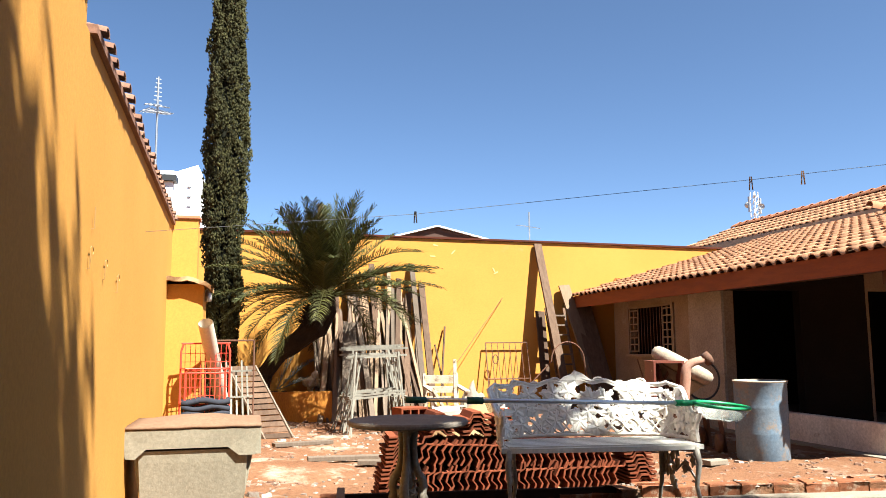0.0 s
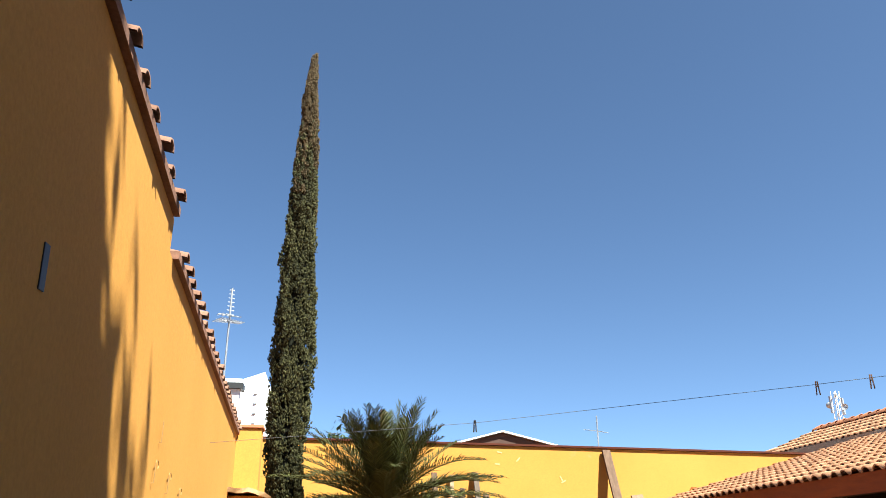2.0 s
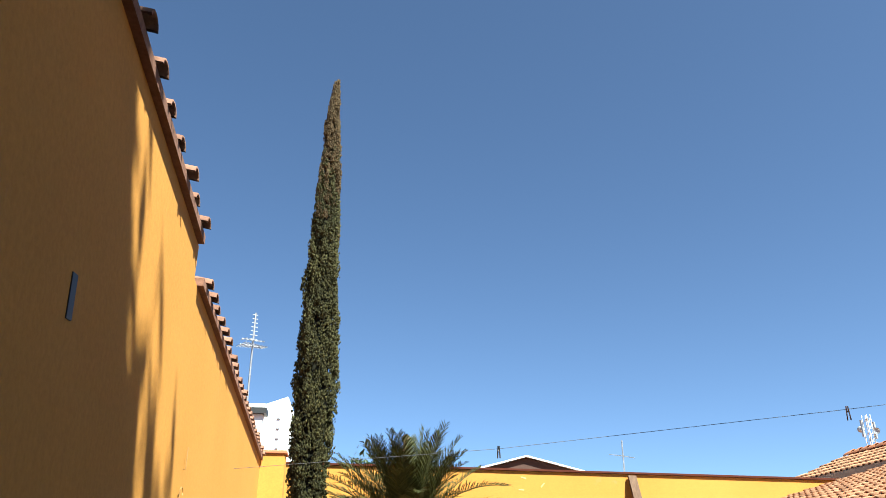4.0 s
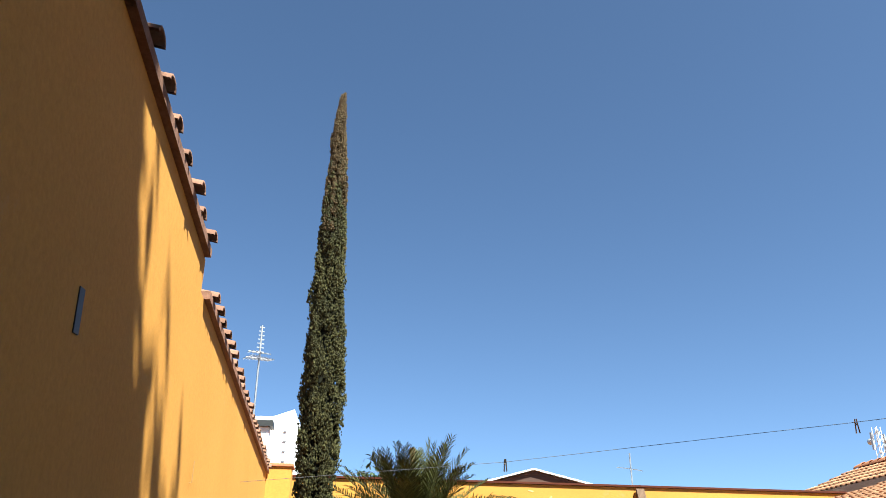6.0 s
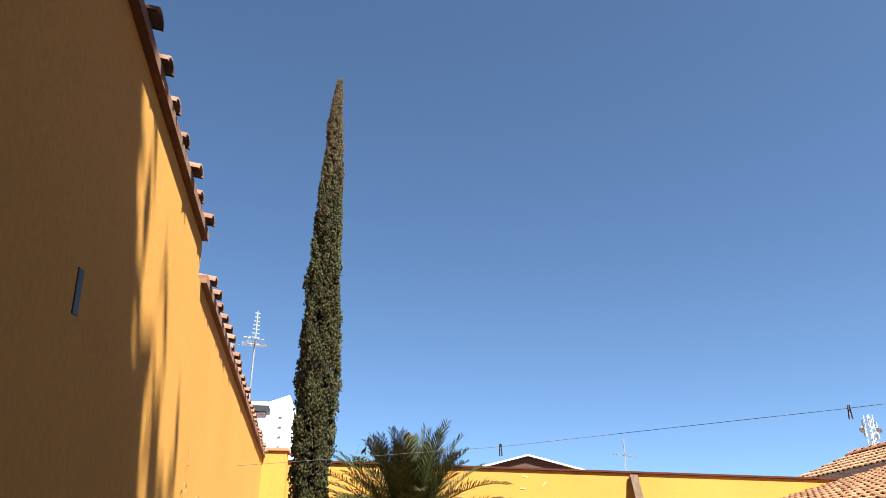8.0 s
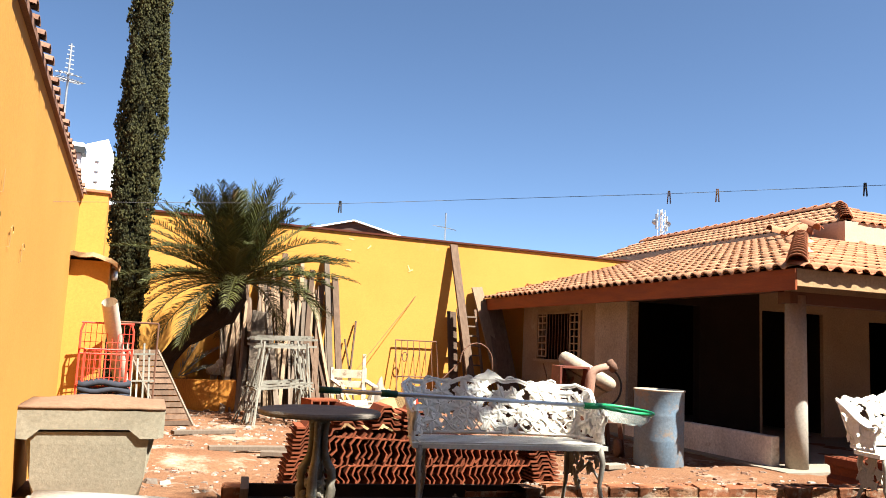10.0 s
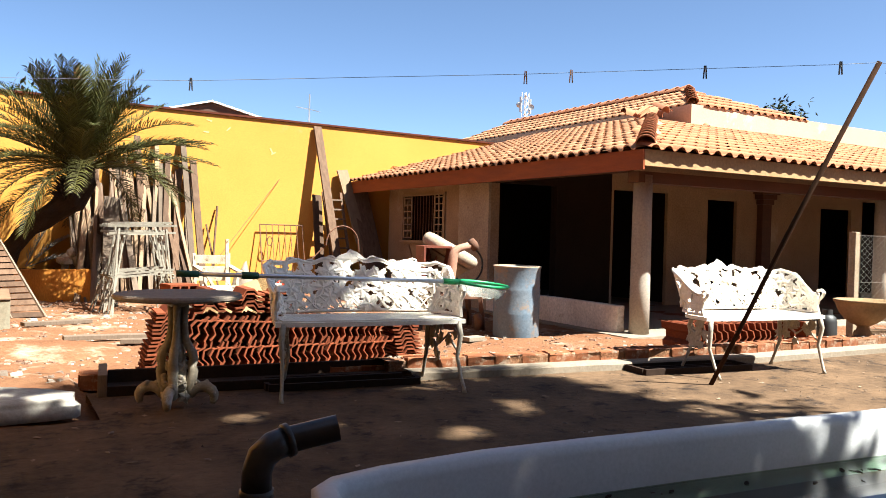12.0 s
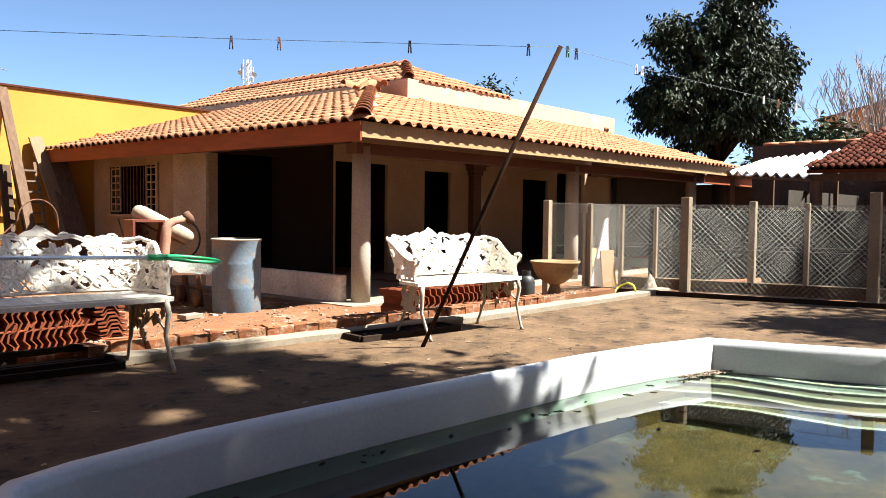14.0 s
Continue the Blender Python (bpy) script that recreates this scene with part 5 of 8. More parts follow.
def tree(x, y, z0, crown, label, seed, leaf=0.22, per=60, ma="leaf_dark", droop=0.6, trunk=0.16, hubs=None, spread=1.0, lump=0.26, gaps=None, extra=(), holes=()):
    """Trunk, forking limbs and a crown of many small drooping leaf sprays; crown: (centre, radii, number of sprays)."""
    rng = random.Random(seed)
    t = thing("tree", x, y, z0, label=label, category="tree")
    (cx, cy, cz), (rx, ry, rz), n = crown
    c = Vector((cx - x, cy - y, cz - z0))
    bm = bmesh.new()
    fork = Vector((c.x * 0.3, c.y * 0.3, max(0.5, c.z - rz * 0.9)))
    tube(bm, [(0, 0, -0.2), fork * 0.5 + Vector((0.05, 0.03, 0)), fork], [trunk * 1.2, trunk, trunk * 0.85], 9)
    part("trunk", bm, M["bark"], t, smooth=True)
    vs, fs = [], []
    limbs = bmesh.new()
    main = (c, rx, ry, rz)
    lobes = [e[:4] for e in extra for _ in range(e[4])]
    for i in range(n + len(lobes)):
        c, rx, ry, rz = main
        if i >= n:
            hx, hy, hz, hr = lobes[i - n]
        elif hubs and i % 10 in (5, 8):
            hx, hy, hz, hr = hubs[0] if i % 10 == 5 else hubs[1]
        if i >= n or hubs and i % 10 in (5, 8):
            c, rx, ry, rz = Vector((hx - x, hy - y, hz - z0)), hr, hr, hr
        a, b = rng.uniform(0, 6.283), rng.uniform(-0.85, 1)
        q = math.sqrt(1 - b * b)
        f = (0.35 + 0.65 * rng.random() ** 0.5) * (0.86 + lump * noise.noise((math.cos(a) * q * 1.7 + seed, math.sin(a) * q * 1.7, b * 1.7)))
        hub = c + Vector((rx * q * math.cos(a), ry * q * math.sin(a), rz * b)) * f
        if gaps is not None and i < n and hub.x + x > gaps and (noise.noise(hub * 0.8) > 0.16 or (hub.x + x - 0.4 * (hub.z + 0.95) > 3.3 and hub.y + y + 0.546 * (hub.z + 0.95) < 2.5)):
            continue
        if i % 6 == 0:
            mid = fork.lerp(hub, 0.5) + Vector((0, 0, 0.12 * rz))
            tube(limbs, [fork, mid, hub], [trunk * 0.42, trunk * 0.22, 0.012], 5)
        out = (hub - c).normalized() if (hub - c).length > 0.01 else Vector((0, 0, 1))
        ax = (out + Vector((rng.uniform(-0.5, 0.5), rng.uniform(-0.5, 0.5), rng.uniform(-0.4, 0.5)))).normalized()
        for k in range(per):
            s = rng.random()
            p = hub + ax * (s - 0.5) * leaf * 3.2 * spread + Vector((rng.gauss(0, 1), rng.gauss(0, 1), rng.gauss(0, 0.8))) * leaf * 0.6 * spread
            d = (ax * 0.5 + Vector((rng.uniform(-1, 1), rng.uniform(-1, 1), rng.uniform(-1, 0.5) - droop))).normalized()
            sd = Matrix.Rotation(rng.uniform(0, 6.28), 3, d) @ d.orthogonal().normalized()
            L = leaf * rng.uniform(0.7, 1.25)
            g = p + d * L * 0.5 + Vector((x, y, z0))
            if any((g.x - 0.398 * g.z - hx) ** 2 + (g.y + 0.546 * g.z - hy) ** 2 < (hr + 0.07) ** 2 for hx, hy, hr in holes):
                continue
            nn_ = d.cross(sd) * L * 0.06
            j = len(vs)
            vs += [p, p + d * L * 0.45 + sd * L * 0.19 + nn_, p + d * L, p + d * L * 0.45 - sd * L * 0.19 + nn_]
            fs += [(j, j + 1, j + 2), (j, j + 2, j + 3)]
    tagged(part("branchwork", limbs, M["bark"], t, smooth=True), kind="stuff")
    mesh_ob("crown", vs, fs, M[ma], t)
    return t


# tall trees on the sun's side, behind the viewer; their shade falls over the deck
tree(4.5, -3.6, 0, ((4.38, -3.63, 7.26), (3.95, 3.95, 3.8), 1150), "broad leafy tree shading the pool deck", 41, 0.27, 95, "leaf_shade", 0.3, 0.2, hubs=((5.93, -2.61, 11.64, 1.3), (7.08, -1.92, 10.2, 0.62)), gaps=3.1,
     extra=((4.25, 0.22, 8.1, 0.5, 70), (4.45, 0.66, 8.0, 0.15, 22), (1.9, -1.42, 7.3, 0.55, 60), (1.5, -2.0, 7.3, 0.5, 60), (2.5, -1.5, 7.1, 0.6, 65), (1.05, -2.6, 7.3, 0.6, 70)),
     holes=((2.76, 3.93, 0.10), (2.66, 3.71, 0.10), (2.10, 3.46, 0.11), (1.17, 4.22, 0.13), (1.30, 3.75, 0.11), (1.51, 3.88, 0.09), (2.13, 2.84, 0.015), (2.40, 2.84, 0.015), (0.86, 4.66, 0.09), (0.2, 4.66, 0.05), (0.34, 4.69, 0.07)))
tree(13.4, -3.2, -0.1, ((13.2, -2.6, 7.2), (2.6, 2.1, 1.6), 120), "thin leafy tree beside the fenced run", 42, 0.24, 24, "leaf_shade", 0.3, 0.16,
     extra=((10.4, -1.66, 7.0, 0.16, 30), (10.68, -1.85, 7.0, 0.18, 40), (10.65, -2.2, 7.0, 0.24, 50), (10.35, -2.45, 7.0, 0.24, 50), (10.9, -2.6, 7.1, 0.3, 50)))
# dark tree beyond the house
tree(22.2, 8.7, -0.2, ((22.2, 8.75, 4.2), (2.25, 2.1, 1.95), 330), "dense dark green tree with drooping leaves behind the roofs", 43, 0.16, 110, "leaf_dark", 0.9, 0.2, lump=0.5, spread=1.25,
     extra=((22.35, 8.55, 6.3, 0.95, 90), (21.25, 9.8, 5.9, 0.6, 45), (23.2, 7.7, 5.2, 0.7, 55), (21.2, 9.9, 4.3, 0.7, 45), (22.7, 8.3, 7.3, 0.6, 40)))
tree(30.0, 9.5, -0.2, ((30.0, 8.6, 3.2), (2.2, 2.2, 1.2), 90), "rounded olive-green bush beyond the walls", 44, 0.28, 40, "leaf_shade", 0.3, 0.12)
tree(31.6, 24.0, 0, ((31.6, 24.0, 6.6), (0.9, 0.9, 1.0), 22), "sparse leafy treetop behind the house", 45, 0.3, 16, "leaf_dark", 0.2, 0.1)
tree(1.0, 22.0, 0, ((0.9, 22.0, 3.6), (1.2, 1.2, 0.8), 40), "low leafy shrub behind the rear wall", 46, 0.22, 30, "leaf_shade", 0.2, 0.1)


def bare_tree(x, y, z0, h, wide, seed, label):
    """Short trunk, many stems fanning out to a dome and fine upright twigs along them."""
    t = thing("bare_tree", x, y, z0, label=label, category="tree")
    rng = random.Random(seed)
    part("trunk", tb([(0, 0, -0.2), (0.05, 0.02, 0.8), (0, 0, 1.7)], [0.2, 0.16, 0.13], 8), M["twig"], t)
    bm = bmesh.new()
    for k in range(64):
        a, r = k * 2.39996, wide * math.sqrt((k + 0.5) / 64) * rng.uniform(0.92, 1.05)
        end = Vector((r * math.cos(a), r * math.sin(a), h - 0.2 * h * (r / wide) ** 2 + rng.uniform(-0.25, 0.1)))
        mid = Vector((end.x * 0.62, end.y * 0.62, 1.7 + (end.z - 1.7) * 0.42)) + Vector((rng.uniform(-0.15, 0.15), rng.uniform(-0.15, 0.15), 0))
        stem = [Vector((0, 0, 1.6)), mid, mid.lerp(end, 0.55) + Vector((0, 0, 0.1)), end]
        tube(bm, stem, [0.05, 0.03, 0.02, 0.01], 4, caps=False)
        for _ in range(12):
            p, d = curve_at(stem, rng.uniform(0.45, 0.99))
            nd = (d * 0.5 + Vector((rng.uniform(-0.6, 0.6), rng.uniform(-0.6, 0.6), 1.0))).normalized()
            ln = rng.uniform(0.35, 0.75)
            q = p + nd * ln
            tube(bm, [p, q], [0.012, 0.009], 3, caps=False)
            for _ in range(3):
                p2 = p.lerp(q, rng.uniform(0.4, 1.0))
                tube(bm, [p2, p2 + (nd + Vector((rng.uniform(-0.7, 0.7), rng.uniform(-0.7, 0.7), 0.3))).normalized() * rng.uniform(0.2, 0.45)], 0.009, 3, caps=False)
    tagged(part("branchwork", bm, M["twig"], t), kind="stuff")
    return t


bare_tree(33.7, 6.3, -0.2, 6.9, 3.7, 51, "leafless grey tree with fine upright twigs")

M["tile_old"] = mat("weathered_wall_tile", (0.225, 0.118, 0.078), 0.9, (0.138, 0.0686, 0.0437), 5.0, 0.9, 50, 0.3, rand=0.25, spots=(0.0562, 0.0374, 0.0281), spot_scale=5, spot_at=0.6, spec=0.15)
# ---- window ----
w = thing("window_1", HX, 13.035, 0.88, label="cream steel window with dark bars and open casements", category="window", kind="structure")
fr = part("window_frame", bx(-0.03, -0.835, 0.0, 0.05, -0.795, 0.88), M["cream_metal"], w)
part("window_frame", bx(-0.03, 0.795, 0.0, 0.05, 0.835, 0.88), M["cream_metal"], w)
part("window_frame", bx(-0.03, -0.792, 0.84, 0.05, 0.792, 0.88), M["cream_metal"], w)
part("window_sill", bx(-0.07, -0.86, -0.05, 0.05, 0.86, -0.003), M["plaster"], w)
for sy in (-1, 1):
    for k in range(3):
        yy = sy * (0.45 + 0.155 * k)
        part("mullion", bx(-0.022, yy - 0.014, 0.03, 0.0, yy + 0.014, 0.84), M["cream_metal"], w)
    for k in range(7):
        zz = 0.04 + 0.125 * k
        part("glazing_bar", bx(-0.018, min(sy * 0.44, sy * 0.77), zz, 0.0, max(sy * 0.44, sy * 0.77), zz + 0.02), M["cream_metal"], w)
for k in range(8):
    part("bar", tb([(0.03, -0.40 + 0.115 * k, 0.0), (0.03, -0.40 + 0.115 * k, 0.85)], 0.008, 6), M["rust"], w)

# ---- tiles on the west wall ----
def cap_tile(roof_parent, y, z, r=0.085, seed=0):
    """A half-round tile laid across the wall, its end jutting over the yard."""
    rng = random.Random(seed)
    x1 = lw_x(y) + 0.05 + rng.uniform(-0.015, 0.015)
    x0 = lw_x(y) - 0.26
    bm = bmesh.new()
    rows = []
    for xx, zz, rr in ((x1, z, r), (x0, z + 0.06, r * 0.85)):
        rows.append([bm.verts.new((xx, y + math.cos(a) * (rr - th), zz + math.sin(a) * (rr - th) * 0.75)) for th in (0, 0.014) for a in (math.pi * k / 6 for k in range(7))])
    for k in range(6):
        bm.faces.new((rows[0][k], rows[0][k + 1], rows[1][k + 1], rows[1][k]))
        bm.faces.new((rows[0][k + 8], rows[0][k + 7], rows[1][k + 7], rows[1][k + 8]))
        bm.faces.new((rows[0][k + 1], rows[0][k], rows[0][k + 7], rows[0][k + 8]))
    return part("cap_tile", bm, M["tile_old"], roof_parent, smooth=True)


caps = thing("trim_west_tiles", 0, 0, 0, label="row of half-round clay tiles capping the yellow wall", category="wall tiles", kind="structure")
for ya, yb, z, step in ((-1.0, 3.5, 2.63, 0.24), (3.62, 9.28, 2.465, 0.2)):
    bm = bmesh.new()
    a, b = lw_x(ya), lw_x(yb)
    prism(bm, [(a + 0.03, ya), (b + 0.03, yb), (b - 0.28, yb), (a - 0.28, ya)], z - 0.045, z - 0.005)
    bmesh.ops.recalc_face_normals(bm, faces=bm.faces)
    part("channel_tiles", bm, M["tile_old"], caps)
    y = yb - 0.12
    i = 0
    while y > ya:
        cap_tile(caps, y, z, 0.05, i)
        y -= step
        i += 1

M["hook"] = mat("paint_flecked_wire", (0.3, 0.18, 0.05), 0.7, (0.2, 0.1, 0.04), 9, 0.8, 40, 0.0)
# slot, hooks and wire on the west wall
bm = bx(-0.006, -0.02, -0.058, 0.004, 0.02, 0.058, bevel=0.002)
s = obj("wall_vent", bm, M["black"])
s.matrix_basis = pose(lw_x(1.86), 1.86, 1.735, 6)
tagged(s, "small dark slot-shaped vent plate on the yellow wall", "vent")
for y, z in ((3.82, 1.50), (4.28, 1.49), (4.76, 1.455)):
    h = thing("wire_hook", lw_x(y), y, z, label="bent wire hook fixed to the yellow wall", category="hook", group="wall hooks")
    part("wire", tb([(0, 0, -0.09), (0.012, 0, -0.09), (0.012, 0, 0.0), (0.012, 0.02, 0.012), (0.012, 0.055, 0.012), (0.012, 0.075, -0.005), (0.012, 0.06, -0.022)], 0.002, 5), M["hook"], h)
h = thing("wire_hook", lw_x(3.9), 3.9, 1.65, label="straight bent wire hook on the yellow wall", category="hook", group="wall hooks")
part("wire", tb([(0, 0, -0.05), (0.012, 0, -0.05), (0.012, 0, 0.05)], 0.002, 5), M["hook"], h)

# ---- things by the west wall ----
def wire_rack(x, y, z):
    t = thing("wire_cart", x, y, z, 4, "red wire shopping cart folded upright beside the wall", "cart")
    for sx in (-0.24, 0.24):
        part("upright", tb([(sx, 0, 0), (sx, 0, 1.12), (sx * 0.9, 0, 1.2)], 0.011, 6), M["red_metal"], t)
        part("upright", tb([(sx * 0.8, -0.22, 0.35), (sx * 0.8, -0.2, 0.95)], 0.009, 6), M["red_metal"], t)
    for z0 in (0.35, 0.62, 0.9, 1.2):
        part("rail", tb([(-0.24, 0, z0), (0.24, 0, z0)], 0.009, 6), M["red_metal"], t)
    for z0 in (0.35, 0.6, 0.95):
        part("rail", tb([(-0.24, 0, z0), (-0.19, -0.22, z0), (0.19, -0.22, z0), (0.24, 0, z0)], 0.008, 6), M["red_metal"], t)
    for k in range(9):
        xx = -0.2 + 0.05 * k
        part("wire", tb([(xx, 0.0, 0.35), (xx, 0.0, 1.2)], 0.004, 4), M["red_metal"], t)
        part("wire", tb([(xx * 0.9, -0.22, 0.35), (xx * 0.9, -0.21, 0.95)], 0.004, 4), M["red_metal"], t)
    for k in range(9):
        part("wire", tb([(-0.24, 0.0, 0.42 + 0.085 * k), (0.24, 0.0, 0.42 + 0.085 * k)], 0.0035, 4), M["red_metal"], t)
    return t


wire_rack(-0.42, 8.55, -0.1)
fm = thing("folded_mat", -0.40, 8.36, 0.38, 5, "dark navy mats folded in a small pile on the cart", "mat")
for k in range(3):
    bm = bmesh.new()
    n = 8
    z0 = 0.05 * k + 0.012 * k
    rows = [[bm.verts.new((-0.23 + 0.46 * i / n, yy, z0 + zz + 0.014 * math.sin(i * 1.1 + k * 2))) for yy, zz in ((-0.1, 0.0), (-0.115, 0.025), (-0.1, 0.05), (0.1, 0.055), (0.1, 0.0))] for i in range(n + 1)]
    for a, b in zip(rows, rows[1:]):
        for q in range(5):
            bm.faces.new((a[q], b[q], b[(q + 1) % 5], a[(q + 1) % 5]))
    bm.faces.new(rows[0])
    bm.faces.new(rows[-1][::-1])
    bmesh.ops.recalc_face_normals(bm, faces=bm.faces)
    part("fold", bm, M["navy"], fm, smooth=True)
sp = obj("mat_support_crate", bx(-0.2, -0.1, 0, 0.2, 0.1, 0.4, bevel=0.01), M["wood"])
sp.matrix_basis = pose(-0.40, 8.38, -0.1)
tagged(sp, "dark wooden crate behind the red cart", "crate")
pv = thing("pvc_pipe", -0.46, 8.75, -0.1, label="pale wide plastic drain pipe leaning in the corner", category="pipe")
bm = bmesh.new()
pts = [(0.30, 0.86, 0.0), (0.04, -0.40, 1.40)]
tube(bm, pts, 0.074, 18, caps=False)
tube(bm, pts[::-1], 0.066, 18, caps=False)
part("tube", bm, M["pvc"], pv, smooth=True)
rl = thing("white_rails", -0.12, 9.7, -0.15, 8, "cream painted wooden rails leaning together", "rail")
for k in range(5):
    part("rail", slab(bmesh.new(), (-0.12 + 0.07 * k, 0.0, 0.0), (-0.10 + 0.06 * k, 0.28, 1.05 - 0.07 * (k % 3)), 0.02, 0.02, (0, 1, 0)), M["trestle"], rl)
for z0 in (0.3, 0.62, 0.92):
    part("cross_rail", slab(bmesh.new(), (-0.15, 0.28 * z0, z0), (0.2, 0.28 * z0 - 0.02, z0 + 0.01), 0.02, 0.02, (0, 1, 0)), M["trestle"], rl)
lp = thing("slatted_panel", 0.22, 11.6, YARD, 0, "grey slatted wooden panel leaning beside the planter", "panel")
for a, b in (((-0.52, 0.4, 1.0), (0.02, -0.1, 0.0)), ((-0.13, 0.4, 1.0), (0.40, -0.1, 0.02))):
    part("stile", slab(bmesh.new(), b, a, 0.03, 0.03), M["wood_grey"], lp)
for k in range(13):
    f = (k + 0.5) / 13
    part("slat", slab(bmesh.new(), (0.02 - 0.54 * f, -0.1 + 0.5 * f, f), (0.40 - 0.53 * f, -0.1 + 0.5 * f, f + 0.01), 0.068, 0.012, (0, 1, -0.5)), M["wood"], lp)
st = thing("black_metal_frame", -0.25, 11.2, -0.2, 0, "thin dark metal frame standing behind the rails", "frame")
for xx in (-0.35, 0.32):
    part("post", tb([(xx, 0, 0), (xx, 0, 1.35)], 0.012, 6), M["rust"], st)
part("bar", tb([(-0.35, 0, 1.35), (0.32, 0, 1.35)], 0.012, 6), M["rust"], st)

# ---- planter ----
pln = thing("planter", 0.86, 14.35, YARD, 0, "low yellow masonry planter box streaked with brown stains", "planter")
M["stained"] = mat("stained_yellow_paint", (0.56, 0.24, 0.04), 0.85, (0.37, 0.13, 0.025), 1.6, 1.0, 35, 0.15, spots=(0.16, 0.06, 0.018), spot_scale=2.4, spot_at=0.62, stretch=(3, 3, 0.6), spec=0.15)
part("front", bx(-0.7, -0.35, -0.2, 0.55, -0.22, 0.5), M["stained"], pln)
part("side", bx(0.42, -0.217, -0.2, 0.55, 0.81, 0.5), M["stained"], pln)
part("side", bx(-0.7, -0.217, -0.2, -0.57, 0.81, 0.5), M["stained"], pln)
bm = bmesh.new()
n = 14
g = [[bm.verts.new((-0.6 + 1.05 * i / n, -0.25 + 1.05 * j / n, 0.44 + 0.06 * noise.noise((i * 0.5, j * 0.5, 9)))) for j in range(n + 1)] for i in range(n + 1)]
for i in range(n):
    for j in range(n):
        bm.faces.new((g[i][j], g[i + 1][j], g[i + 1][j + 1], g[i][j + 1]))
part("soil", bm, M["bark"], pln)
bg = thing("stone_heap", 1.18, 14.6, 0.27, 0, "heap of pale broken stones in the planter", "stones")
rng = random.Random(61)
for k in range(9):
    bm = bmesh.new()
    bmesh.ops.create_icosphere(bm, subdivisions=1, radius=rng.uniform(0.07, 0.13))
    for v in bm.verts:
        v.co *= rng.uniform(0.75, 1.15)
    o = part("stone", bm, M["white_slab"], bg)
    o.location = (rng.uniform(-0.2, 0.25), rng.uniform(-0.15, 0.2), 0.03 + 0.12 * (k // 4))

# ---- timber leaning on the rear wall ----
def lean_board(name, x, y0, ztop, dx, width, thick, ma, label, group, wall_y=15.10, cat="board"):
    b = thing(name, x, y0, YARD - 0.02, label=label, category=cat, group=group)
    part("board", slab(bmesh.new(), (0, 0, 0), (dx, wall_y - y0, ztop - YARD), width, thick, (0.15, -1, 0)), ma, b)
    return b


rng = random.Random(71)
M["wood_pale"] = mat("pale_sawn_timber", (0.274, 0.181, 0.112), 0.85, (0.187, 0.118, 0.0686), 3.0, 0.9, 30, 0.3, rand=0.3, stretch=(6, 6, 0.7), spec=0.2)
for k in range(66):
    f = k / 65
    x = 1.22 + 1.85 * f + rng.uniform(-0.05, 0.05)
    top = rng.uniform(1.5, 2.1) + 0.25 * math.sin(f * 3) + (0.45 if 38 < k < 54 and rng.random() < 0.5 else 0)
    lean_board("timber_board", x, 14.25 + rng.uniform(-0.3, 0.35), top, rng.uniform(-0.32, 0.28), rng.uniform(0.03, 0.11), rng.uniform(0.02, 0.045), rng.choice((M["wood"], M["wood"], M["wood_pale"], M["wood_grey"], M["wood_pale"])), "rough brown board leaning on the yellow wall", "leaning boards")
for x, dx, top in ((1.05, 0.25, 1.2), (1.22, 0.25, 1.3), (1.45, 0.12, 1.5)):
    lean_board("timber_board", x + 0.25, 14.75, top, dx, 0.09, 0.03, M["wood_grey"], "grey board leaning behind the planter", "leaning boards")
lean_board("timber_board", 3.1, 14.1, 2.66, -0.06, 0.10, 0.035, M["wood_grey"], "long pale board leaning on the yellow wall", "leaning boards")
lean_board("timber_board", 3.25, 14.05, 2.28, -0.02, 0.12, 0.04, M["wood"], "reddish board leaning on the yellow wall", "leaning boards")
lean_board("tall_plank", 5.84, 14.05, 3.12, -0.18, 0.17, 0.045, M["wood"], "tall weathered plank leaning to the wall's top", "leaning planks", 15.13)
lean_board("pale_plank", 6.62, 14.2, 2.28, -0.42, 0.24, 0.04, M["wood_pale"], "broad pale plank leaning beside the house", "leaning planks")
lean_board("dark_door_panel", 6.72, 14.15, 1.85, -0.18, 0.42, 0.035, M["wood"], "dark old door panel leaning beside the house", "leaning planks", 15.0)
lean_board("dark_plank", 5.62, 14.6, 1.75, 0.05, 0.2, 0.03, M["wood"], "dark plank leaning behind the ladder", "leaning planks")
lean_board("thin_stick", 3.05, 14.5, 2.02, 1.85, 0.008, 0.008, M["wood"], "thin stick leaning across the yellow wall", "sticks", 15.14, "stick")
lean_board("thin_stick", 3.45, 14.5, 1.45, 0.25, 0.03, 0.03, M["wood"], "short stick leaning on the yellow wall", "sticks", 15.12, "stick")
lean_board("thin_stick", 3.62, 14.45, 1.1, -0.12, 0.025, 0.025, M["wood"], "short thin stick leaning on the yellow wall", "sticks", 15.12, "stick")
ld = thing("ladder", 5.95, 14.2, YARD, 0, "dark wooden ladder leaning on the rear wall", "ladder")
for sx in (-0.19, 0.19):
    part("stile", slab(bmesh.new(), (sx, 0, 0), (sx - 0.02, 0.75, 2.0), 0.05, 0.035, (0, -1, 0)), M["wood"], ld)
for k in range(10):
    f = (k + 0.7) / 10.5
    part("rung", slab(bmesh.new(), (-0.19 - 0.02 * f, 0.75 * f - 0.03, 2.0 * f), (0.19 - 0.02 * f, 0.75 * f - 0.03, 2.0 * f), 0.03, 0.05, (0, -1, 0)), M["wood_grey"], ld)
hp = thing("iron_hoop", 5.4, 13.1, YARD, 0, "thin bent iron hoop standing by the ladder", "hoop")
